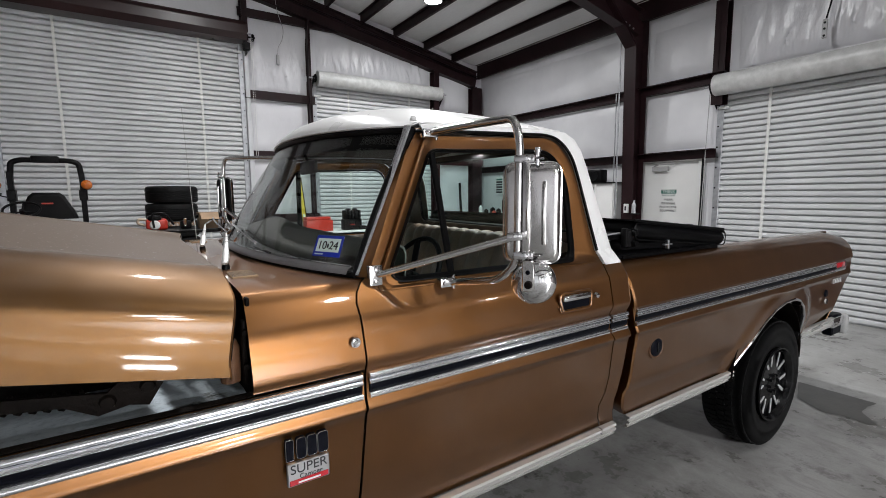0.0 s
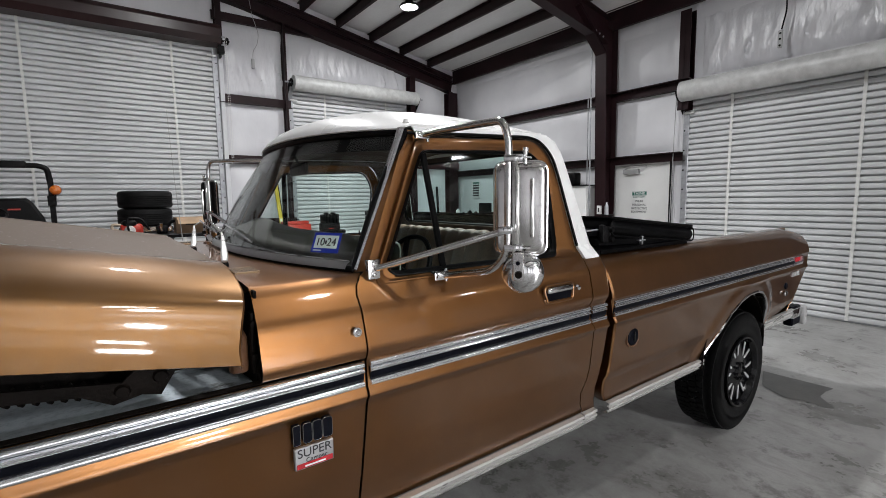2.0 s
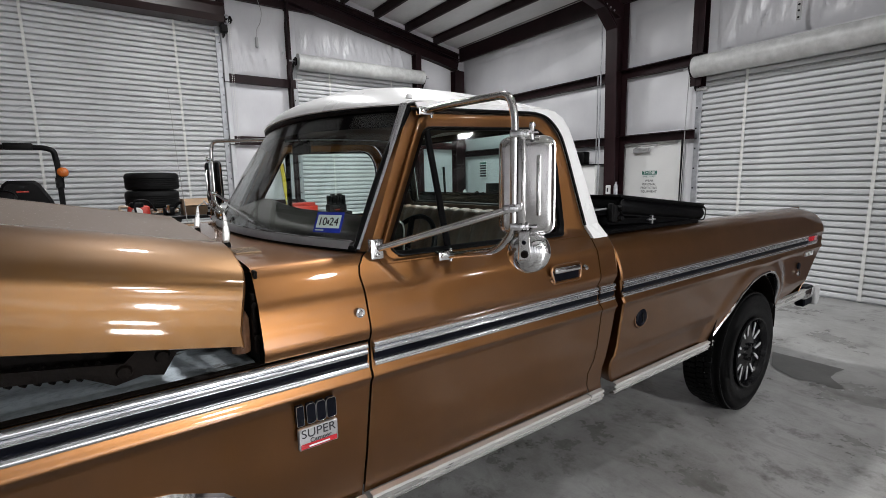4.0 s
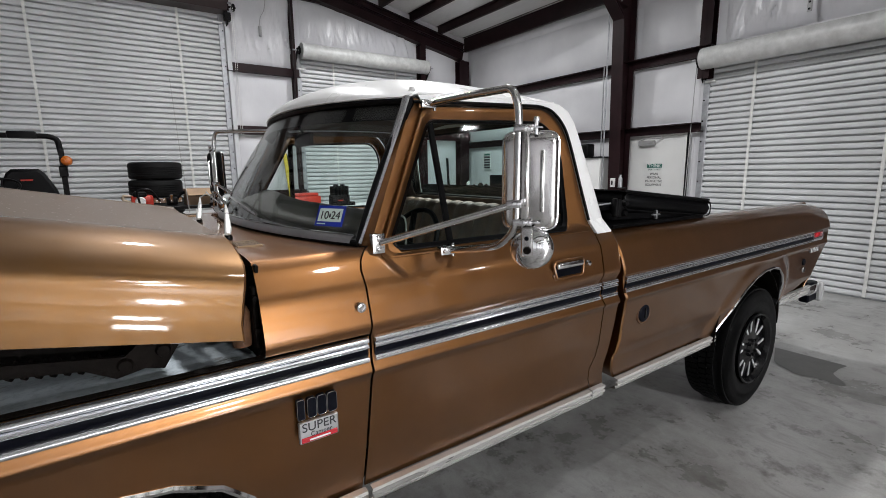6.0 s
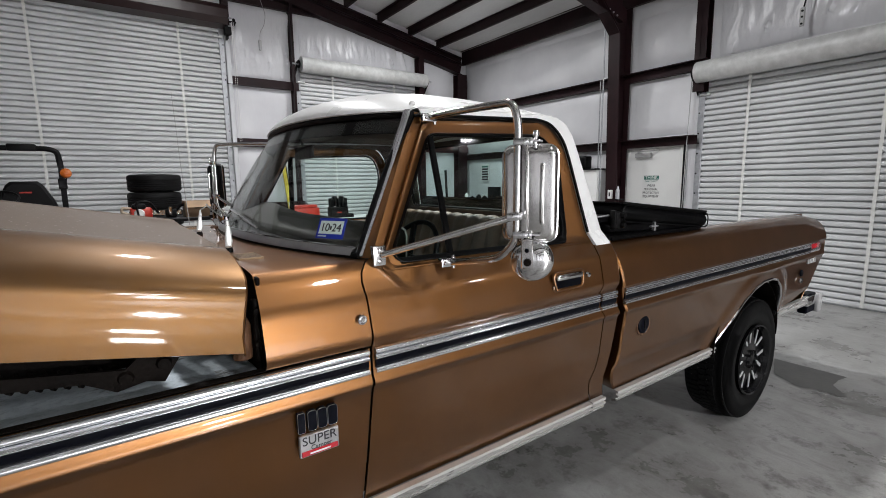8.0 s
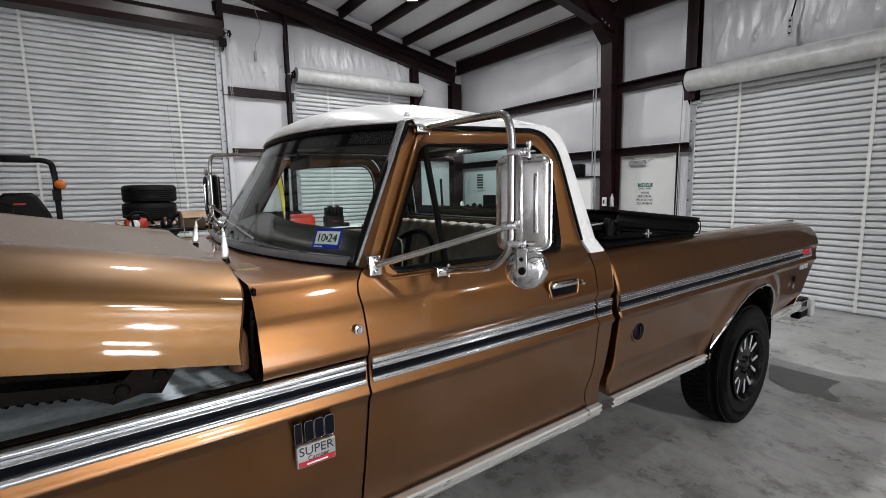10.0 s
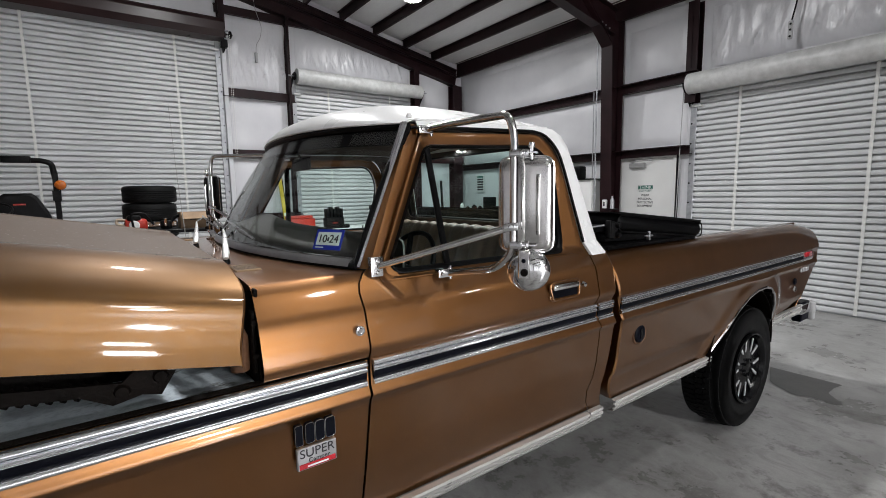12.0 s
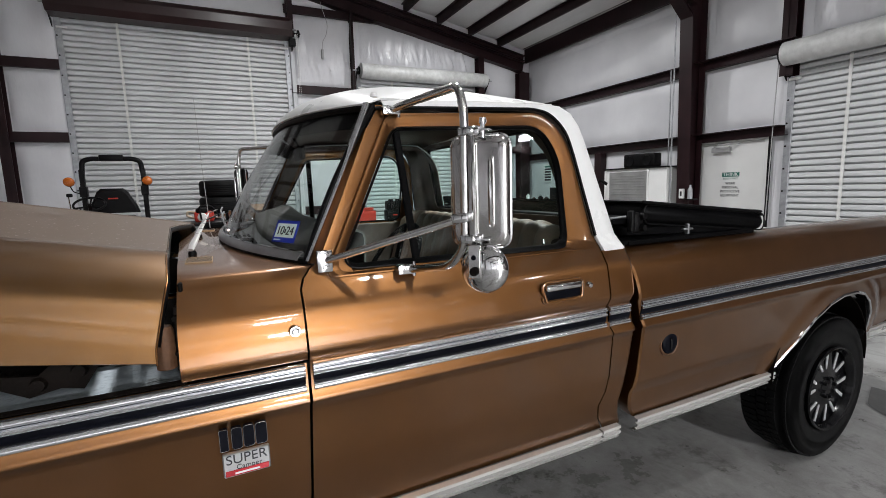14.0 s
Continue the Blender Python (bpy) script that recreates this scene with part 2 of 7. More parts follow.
DOORB = mat("white_door_coil", (0.56, 0.565, 0.555), 0.4, 0, 0.2, 2.5, 60, 0.05, 0, (4, 0.4, 4))
GALV = mat("galvanised_steel", (0.42, 0.43, 0.45), 0.42, 0.6, 0.25, 12, 90, 0.05)
STRAP = mat("pale_webbing", (0.72, 0.72, 0.70), 0.6, 0, 0.1, 20, 300, 0.1)
PDOOR = mat("white_door_paint", (0.68, 0.68, 0.67), 0.4, 0, 0.06, 2, 60, 0.03)
CEIL = mat("white_roof_insulation", (0.82, 0.82, 0.82), 0.6, 0, 0.14, 1.2, 30, 0.2, 0, (1, 0.3, 1), dist=0.02)
VINYLW = vinyl_mat("white_vinyl", 0.07)
VINYLX = vinyl_mat("white_vinyl_wrinkled", 0.3)
CONC = concrete_mat()
DARKPATCH = mat("dark_floor_stain", (0.085, 0.082, 0.077), 0.32, 0, 0.6, 3.5, 40, 0.1)
SIGNW = mat("white_sign", (0.75, 0.75, 0.74), 0.4, 0, 0.04, 5, 60, 0)
GREEN = mat("green_sign_band", (0.02, 0.13, 0.10), 0.4, 0, 0.1, 5, 60, 0)
INK = mat("black_ink", (0.015, 0.015, 0.02), 0.5, 0, 0.1, 5, 60, 0)
BLUE = mat("blue_sticker", (0.012, 0.03, 0.33), 0.35, 0, 0.08, 20, 60, 0)
STICK = mat("pale_green_sticker", (0.62, 0.74, 0.68), 0.4, 0, 0.05, 20, 60, 0)
RED = mat("red_lens", (0.50, 0.02, 0.03), 0.2, 0, 0.15, 30, 200, 0.05, 0.5)
REDP = mat("red_plastic", (0.50, 0.035, 0.02), 0.35, 0, 0.2, 20, 100, 0.05)
ORANGE = mat("amber_lens", (0.50, 0.12, 0.012), 0.25, 0, 0.2, 30, 200, 0.1, 0.4)
PLAST = mat("black_plastic", (0.004, 0.0038, 0.0043), 0.42, 0, 0.3, 10, 200, 0.1, spec=0.12)
YELLOW = mat("yellow_paint", (0.62, 0.47, 0.03), 0.4, 0, 0.2, 8, 100, 0.05)
CARD = mat("brown_cardboard", (0.30, 0.20, 0.12), 0.75, 0, 0.25, 8, 120, 0.1)
PANELG = mat("dark_grey_panel", (0.30, 0.30, 0.295), 0.4, 0.3, 0.2, 4, 80, 0.05)
GREYM = mat("grey_cabinet_paint", (0.36, 0.36, 0.36), 0.45, 0, 0.12, 4, 100, 0.05)
MIRROR = mat("mirror_silver", (0.85, 0.86, 0.87), 0.02, 1.0, 0.02, 4, 60, 0, rvar=0.01)
LENS = glow_mat("lamp_lens", (1.0, 0.98, 0.95), 30.0)


# ---- building blocks ----
def part(name, bm, material, parent=None, label="", smooth=True, angle=38.0):
    bmesh.ops.recalc_face_normals(bm, faces=bm.faces)
    lim = radians(angle)
    for e in bm.edges:
        e.smooth = smooth and not (len(e.link_faces) == 2 and e.calc_face_angle(0) > lim)
    for f in bm.faces:
        f.smooth = smooth
    me = bpy.data.meshes.new(name)
    bm.to_mesh(me)
    bm.free()
    me.materials.append(material)
    ob = new(name, me)
    if parent is not None:
        ob.parent = parent
    if label:
        ob["label"] = label
    return ob


def share(ob, m, parent):
    o = new(ob.name, ob.data)
    o.matrix_basis = m
    o.parent = parent
    return o


def thing(name, label, category, group="", kind="", at=(0, 0, 0)):
    ob = new(name)
    ob.empty_display_size = 0.1
    ob.location = at
    return tagged(ob, label, category, group, kind)


def merge(bm, other):
    me = bpy.data.meshes.new("tmp")
    other.to_mesh(me)
    other.free()
    bm.from_mesh(me)
    bpy.data.meshes.remove(me)
    return bm


def box(lo, hi, bev=0.0, seg=1, bm=None):
    b = bmesh.new()
    bmesh.ops.create_cube(b, size=1)
    c = [(p + q) / 2 for p, q in zip(lo, hi)]
    s = [abs(q - p) for p, q in zip(lo, hi)]
    for v in b.verts:
        v.co = Vector([v.co[i] * s[i] + c[i] for i in range(3)])
    if bev:
        bmesh.ops.bevel(b, geom=b.edges[:], offset=min(bev, min(s) * 0.45), segments=seg, affect="EDGES", profile=0.5)
    return merge(bm, b) if bm is not None else b


def grid(rows, close_u=False, close_v=False):
    """A sheet through rows of points."""
    b = bmesh.new()
    vs = [[b.verts.new(p) for p in r] for r in rows]
    n, k = len(rows), len(rows[0])
    for i in range(n if close_u else n - 1):
        for j in range(k if close_v else k - 1):
            q = [vs[i][j], vs[(i + 1) % n][j], vs[(i + 1) % n][(j + 1) % k], vs[i][(j + 1) % k]]
            if len(set(q)) == 4:
                b.faces.new(q)
    return b


def thick(b, t):
    bmesh.ops.remove_doubles(b, verts=b.verts[:], dist=1e-5)
    bmesh.ops.recalc_face_normals(b, faces=b.faces[:])
    bmesh.ops.solidify(b, geom=b.faces[:], thickness=t)
    return b


def smooth_path(pts, r=0.05, k=6):
    """A polyline with its corners rounded."""
    pts = [Vector(p) for p in pts]
    out = [pts[0]]
    for a, c, b in zip(pts, pts[1:], pts[2:]):
        d = min(r, (a - c).length * 0.45, (b - c).length * 0.45)
        p, q = c + (a - c).normalized() * d, c + (b - c).normalized() * d
        for i in range(k + 1):
            t = i / k
            out.append(p * (1 - t) ** 2 + c * 2 * t * (1 - t) + q * t * t)
    out.append(pts[-1])
    return out


def sweep(pts, r, n=12, cap=True, sx=1.0, sy=1.0):
    """A round (or oval) bar along a line of points."""
    pts = [Vector(p) for p in pts]
    b = bmesh.new()
    rings = []
    d0 = (pts[1] - pts[0]).normalized()
    side = d0.cross(Vector((0, 0, 1)))
    if side.length < 0.05:
        side = d0.cross(Vector((0, 1, 0)))
    side.normalize()
    for i, p in enumerate(pts):
        d = (pts[min(i + 1, len(pts) - 1)] - pts[max(i - 1, 0)]).normalized()
        side = (side - d * side.dot(d)).normalized()
        up = d.cross(side)
        rr = r[i] if isinstance(r, (list, tuple)) else r
        rings.append([b.verts.new(p + side * math.cos(2 * math.pi * j / n) * rr * sx + up * math.sin(2 * math.pi * j / n) * rr * sy) for j in range(n)])
    for a, c in zip(rings, rings[1:]):
        for j in range(n):
            b.faces.new((a[j], a[(j + 1) % n], c[(j + 1) % n], c[j]))
    if cap:
        b.faces.new(rings[0][::-1])
        b.faces.new(rings[-1])
    return b


def lathe(profile, n=32, closed=False):
    """Turns (radius, height) round the z axis."""
    rows = [[(r * math.cos(2 * math.pi * i / n), r * math.sin(2 * math.pi * i / n), h) for r, h in profile] for i in range(n)]
    b = grid(rows, close_u=True, close_v=closed)
    bmesh.ops.remove_doubles(b, verts=b.verts[:], dist=1e-5)
    return b


def moved(b, m):
    bmesh.ops.transform(b, matrix=m, verts=b.verts[:])
    return b


def mirrored(b):
    """The same piece on the truck's far side."""
    for v in b.verts:
        v.co.y = 2.0 - v.co.y
    bmesh.ops.reverse_faces(b, faces=b.faces[:])
    return b


def extrude_poly(pts, a, c, axis="y"):
    """A flat outline (two coordinates) given depth from a to c along an axis."""
    def p3(p, d):
        return {"x": (d, p[0], p[1]), "y": (p[0], d, p[1]), "z": (p[0], p[1], d)}[axis]
    b = bmesh.new()
    f, g = [b.verts.new(p3(p, a)) for p in pts], [b.verts.new(p3(p, c)) for p in pts]
    b.faces.new(f)
    b.faces.new(g[::-1])
    for i in range(len(pts)):
        j = (i + 1) % len(pts)
        b.faces.new((f[i], g[i], g[j], f[j]))
    return b


def rounded(corners, k=6):
    """An outline of (u, v, radius) corners, each drawn as an arc of k + 1 points."""
    out = []
    n = len(corners)
    for i in range(n):
        u, v, r = corners[i]
        c, a, b = Vector((u, v)), Vector(corners[i - 1][:2]), Vector(corners[(i + 1) % n][:2])
        d = min(r, (a - c).length * 0.48, (b - c).length * 0.48)
        p, q = c + (a - c).normalized() * d, c + (b - c).normalized() * d
        for t in range(k + 1):
            s = t / k
            w = p * (1 - s) ** 2 + c * 2 * s * (1 - s) + q * s * s
            out.append((w.x, w.y))
    return out


def curve_y(table, z):
    """Smooth reading of a table of (z, y)."""
    if z <= table[0][0]:
        return table[0][1]
    for (a, p), (b, q) in zip(table, table[1:]):
        if z <= b:
            return p + (q - p) * (z - a) / (b - a)
    return table[-1][1]


def text_part(name, words, size, m, material, parent, depth=0.0006):
    cu = bpy.data.curves.new(name, "FONT")
    cu.body, cu.size, cu.extrude = words, size, depth
    cu.align_x, cu.align_y = "CENTER", "CENTER"
    tmp = bpy.data.objects.new("tmp", cu)
    scene.collection.objects.link(tmp)
    bpy.context.view_layer.update()
    me = bpy.data.meshes.new_from_object(tmp)
    bpy.data.objects.remove(tmp)
    me.materials.clear()
    me.materials.append(material)
    me.transform(m)
    ob = new(name, me)
    ob.parent = parent
    return ob


# ---- the hall ----
XE, YN, XW, YS = 6.78, 8.15, -7.8, -20.0      # east, north, west and south inner faces
RIDGE = -0.5


def purlin_z(x):
    """Underside of the purlins."""
    return 4.56 + (6.64 - RIDGE - abs(x - RIDGE)) * 0.2


floor_ob = part("floor", box((XW - 0.3, YS - 0.3, -0.15), (XE + 0.3, YN + 0.3, 0.0)), CONC, smooth=False)
tagged(floor_ob, "sealed pale grey concrete floor with dark stains", "floor", kind="structure")


def wall(name, spans, axis, inner, outer, label, m=VINYLW):
    """spans: (from, to, bottom, top) along the wall."""
    b = bmesh.new()
    for a, c, lo, hi in spans:
        if axis == "x":
            box((a, min(inner, outer), lo), (c, max(inner, outer), hi), bm=b)
        else:
            box((min(inner, outer), a, lo), (max(inner, outer), c, hi), bm=b)
    return tagged(part(name, b, m, smooth=False), label, "wall", kind="structure")


TOP = 6.3
D1, D2, D3 = (-2.15, 1.19, 4.42), (2.60, 5.40, 3.80), (-0.30, 2.37, 3.06)
PD = (2.62, 3.72, 2.17)
wall("wall_north", [(XW, D1[0], 0, TOP), (D1[0], D1[1], D1[2], TOP), (D1[1], D2[0], 0, TOP), (D2[0], D2[1], D2[2], TOP), (D2[1], XE + 0.2, 0, TOP)],
     "x", YN, YN + 0.2, "metal hall wall lined with white vinyl-faced insulation")
# unseen stretch, coloured dark so the bed side has something dim to mirror
wall("wall_east_bare", [(YS, -0.62, 0, TOP)], "y", XE, XE + 0.2, "unseen hall wall, coloured dark to dim the reflections in the truck's flank", DARKWALL)
wall("wall_east", [(-0.62, D3[0], 0, TOP), (D3[0], D3[1], D3[2], TOP), (D3[1], PD[0], 0, TOP), (PD[0], PD[1], PD[2], TOP), (PD[1], YN, 0, TOP)],
     "y", XE, XE + 0.2, "metal hall wall lined with white vinyl-faced insulation")
wall("wall_west", [(YS, YN, 0, TOP)], "y", XW, XW - 0.2, "metal hall wall lined with white insulation")
wall("wall_south", [(XW - 0.2, XE + 0.2, 0, TOP)], "x", YS, YS - 0.2, "metal hall wall lined with white insulation")


def quilt(u0, u1, z0, z1, axis, face, inward, seed, parent, drawn=False):
    """A bay of insulation: pillowed vinyl, gathered into wrinkles along its edges."""
    nu, nz = max(8, int((u1 - u0) * (34 if drawn else 14))), max(8, int((z1 - z0) * (34 if drawn else 14)))
    rows = []
    for i in range(nu + 1):
        row = []
        for j in range(nz + 1):
            a, c = i / nu, j / nz
            u, z = u0 + (u1 - u0) * a, z0 + (z1 - z0) * c
            edge = min(1.0, 6 * min(a, 1 - a)) * min(1.0, 5 * min(c, 1 - c))
            d = 0.045 * edge ** 0.5 + 0.020 * noise.noise((u * 1.3 + seed, z * 1.1, seed))
            d += (0.022 if drawn else 0.004) * noise.noise((u * 7.0, z * 2.0 + seed, 3.0)) * (0.4 + 0.6 * c)
            if drawn:
                # sharp upright creases, thickest low down and along the side edges
                cr = max(0.0, noise.noise((u * 15 + 4 * z, z * 2.2 + seed, seed * 3.1)) - 0.12)
                d += 0.075 * cr * (math.exp(-((c - 0.25) / 0.22) ** 2) + 0.6 * math.exp(-((a - 0.85) / 0.12) ** 2))
            d = max(d, 0.004)
            row.append((u, face + inward * d, z) if axis == "x" else (face + inward * d, u, z))
        rows.append(row)
    b = grid(rows)
    return part("insulation_panel", b, VINYLX if drawn else VINYLW, parent, angle=80)


wn, we = bpy.data.objects["wall_north"], bpy.data.objects["wall_east"]
sd = 0
for u0, u1, z0, z1 in ((1.36, 2.44, 3.60, 4.84), (1.36, 2.44, 2.48, 3.40), (1.36, 2.44, 1.2, 2.30), (1.36, 2.44, 5.02, 5.4), (2.62, 5.22, 4.0, 4.85), (2.62, 3.4, 5.02, 5.3),
                       (5.46, 6.42, 3.6, 4.62), (5.46, 6.42, 2.4, 3.40), (-4.4, -3.06, 3.75, 4.8), (-4.4, -3.06, 2.64, 3.55), (-4.4, -3.06, 0.9, 2.44), (-2.90, -2.25, 3.75, 4.8), (-2.90, -2.25, 2.64, 3.55), (-2.90, -2.25, 0.9, 2.44)):
    sd += 1
    quilt(u0, u1, z0, z1, "x", YN, -1, sd, wn, z1 > 4.8 and u0 > 1 and z0 < 4.5)
for u0, u1, z0, z1 in ((3.86, 7.9, 3.40, 4.28), (3.86, 7.9, 2.32, 3.18), (3.86, 7.9, 0.6, 2.10), (2.50, 3.50, 3.40, 4.22), (2.50, 3.50, 2.32, 3.18), (-0.6, 2.20, 3.38, 4.22)):
    sd += 1
    quilt(u0, u1, z0, z1, "y", XE, -1, sd, we, u0 < 0)


def ceiling():
    b = bmesh.new()
    for x0, x1 in ((RIDGE, XE + 0.2), (XW - 0.2, RIDGE)):
        n, k = 36, 40
        rows = []
        for i in range(n + 1):
            x = x0 + (x1 - x0) * i / n
            rows.append([(x, YS - 0.2 + (YN - YS + 0.4) * j / k, purlin_z(x) + 0.175 - 0.02 * abs(math.sin((x - 6.64) / 0.76 * math.pi)) + 0.008 * noise.noise((x * 2, j * 0.8, 1))) for j in range(k + 1)])
        g = grid(rows)
        bmesh.ops.recalc_face_normals(g, faces=g.faces[:])
        bmesh.ops.solidify(g, geom=g.faces[:], thickness=-0.1)
        merge(b, g)
    return tagged(part("ceiling", b, CEIL, angle=80), "sloping roof lined with white insulation between purlins", "ceiling", kind="structure")


ceiling()


def i_beam(p, q, depth, width, up):
    """A rolled section from p to q: web along up, two flanges."""
    p, q, up = Vector(p), Vector(q), Vector(up)
    d = (q - p).normalized()
    up = (up - d * up.dot(d)).normalized()
    s = d.cross(up)
    L = (q - p).length
    b = bmesh.new()
    for lo, hi in (((0, -0.005, -depth / 2), (L, 0.005, depth / 2)), ((0, -width / 2, -depth / 2), (L, width / 2, -depth / 2 + 0.014)), ((0, -width / 2, depth / 2 - 0.014), (L, width / 2, depth / 2))):
        box(lo, hi, bm=b)
    m = Matrix((d, s, up)).transposed().to_4x4()
    m.translation = (p + q) / 2 - d * L / 2
    return moved(b, m)


def z_bar(p, q, depth=0.2, lip=0.065, up=(0, 0, 1), flip=1):
    """A cold-formed purlin or girt: web with two lips."""
    p, q, up = Vector(p), Vector(q), Vector(up)
    d = (q - p).normalized()
    up = (up - d * up.dot(d)).normalized()
    s = d.cross(up) * flip
    L = (q - p).length
    b = bmesh.new()
    for lo, hi in (((0, -0.004, -depth / 2), (L, 0.004, depth / 2)), ((0, -lip, depth / 2 - 0.008), (L, 0.0, depth / 2)), ((0, 0.0, -depth / 2), (L, lip, -depth / 2 + 0.008))):
        box(lo, hi, bm=b)
    m = Matrix((d, s, up)).transposed().to_4x4()
    m.translation = p
    return moved(b, m)


frame_ob = thing("steel_frame", "dark red-oxide painted steel portal frame of the hall", "steel frame", kind="structure")


def purlins():
    for k in range(0, 10):
        x = 6.64 - 0.76 * k
        if x < RIDGE - 0.05:
            break
        for xx in ({x, 2 * RIDGE - x}):
            dz = purlin_z(xx) + (0.08 if k else 0.02)
            part("eave_strut" if k == 0 else "purlin", z_bar((xx, YS, dz), (xx, YN - 0.02, dz), 0.16 if k else 0.32, 0.055), OXIDE, frame_ob, smooth=False)


purlins()
for fy, dep in ((8.04, 0.23), (3.68, 0.42), (-0.75, 0.42), (-5.1, 0.42), (-9.5, 0.42), (-13.9, 0.42)):
    for sgn in (1, -1):
        xe = RIDGE + sgn * (6.52 - RIDGE)
        low = 0.19 if fy > 8 else 0.0
        part("rafter", i_beam((xe, fy, purlin_z(xe) - low - dep / 2), (RIDGE, fy, purlin_z(RIDGE) - low - dep / 2), dep, 0.18, (0, 0, 1)), OXIDE, frame_ob, smooth=False)
        if fy > 8:
            part("rake_angle", i_beam((xe, fy - 0.02, purlin_z(xe) - 0.10), (RIDGE, fy - 0.02, purlin_z(RIDGE) - 0.10), 0.125, 0.14, (0, 0, 1)), OXIDE, frame_ob, smooth=False)
        if fy < 8:
            # tapered portal column with its haunch
            b = extrude_poly([(xe + sgn * 0.16, 0), (xe + sgn * 0.16, 4.42), (xe - sgn * 0.60, 4.66), (xe - sgn * 0.16, 4.02), (xe - sgn * 0.06, 0)], fy - 0.006, fy + 0.006)
            for x0, x1, z0, z1 in ((-0.06, -0.16, 0, 4.02), (0.16, 0.16, 0, 4.42)):
                p, q = Vector((xe + sgn * x0, fy, z0)), Vector((xe + sgn * x1, fy, z1))
                d = (q - p).normalized()
                nrm = Vector((d.z, 0, -d.x)) * 0.007
                f = bmesh.new()
                vs = [f.verts.new(a + Vector((0, yy, 0)) + o) for a in (p, q) for yy in (-0.105, 0.105) for o in (nrm, -nrm)]
                bmesh.ops.convex_hull(f, input=vs)
                merge(b, f)
            merge(b, i_beam((xe - sgn * 0.15, fy, 4.0), (xe - sgn * 0.85, fy, 4.62), 0.05, 0.20, (0, 0, 1)))
            box((xe - 0.2, fy - 0.16, 0), (xe + 0.2, fy + 0.16, 0.02), bm=b)
            part("column", b, OXIDE, frame_ob, smooth=False)
            # bolts round the knee joint
            bb = bmesh.new()
            for i in range(5):
                for side in (-1, 1):
                    merge(bb, moved(lathe([(0, 0.014), (0.016, 0.014), (0.016, 0), (0, 0)], 6), Matrix.Translation((xe - sgn * (0.12 + 0.1 * i), fy + side * 0.02, 4.28 + 0.03 * i)) @ pose(0, 0, 0, 90 * side, 0, 0)))
            part("bolts", bb, GALV, frame_ob, smooth=False)
# gable posts
for x, w in ((-2.98, 0.10), (1.29, 0.07), (2.437, 0.015), (5.34, 0.10), (6.50, 0.24)):
    part("post", i_beam((x, YN - 0.11, 4.40 if 1.2 < x < 1.4 else 0), (x, YN - 0.11, purlin_z(x) - 0.42), 0.2, w + 0.03, (0, 1, 0)), OXIDE, frame_ob, smooth=False)
for z, spans in ((3.50, ((1.26, 2.56), (5.44, XE))), (3.65, ((XW, -2.22),)), (2.54, ((XW, -2.22),)), (2.40, ((1.26, 2.56), (5.44, XE))), (4.93, ((1.2, 3.3), (-2.4, -6))), (1.2, ((1.26, 2.56), (XW, -2.22)))):
    for a, c in spans:
        part("girt", z_bar((a, YN - 0.06, z), (c, YN - 0.06, z), 0.16, 0.06, (0, 0, 1)), OXIDE, frame_ob, smooth=False)
part("jamb_channel", box((1.27, YN - 0.10, 0), (1.345, YN - 0.005, 4.40), 0.006), DOORW, frame_ob, "pale grey sheet channel beside the door", smooth=False)
# girts, jamb post on the east wall
for z, spans in ((3.29, ((2.30, YN),)), (2.21, ((2.40, YN),)), (1.1, ((3.80, YN),))):
    for a, c in spans:
        part("girt", z_bar((XE - 0.10, a, z), (XE - 0.10, c, z), 0.13, 0.12, (0, 0, 1)), OXIDE, frame_ob, smooth=False)
part("stub_post", box((XE - 0.19, 5.60, 0), (XE - 0.04, 5.77, 2.14), 0.004), OXIDE, frame_ob, smooth=False)
for y in (2.34, -0.42):
    part("jamb_post", i_beam((XE - 0.09, y + 0.06, 2.9), (XE - 0.09, y + 0.06, 4.35), 0.16, 0.16, (1, 0, 0)), OXIDE, frame_ob, smooth=False)


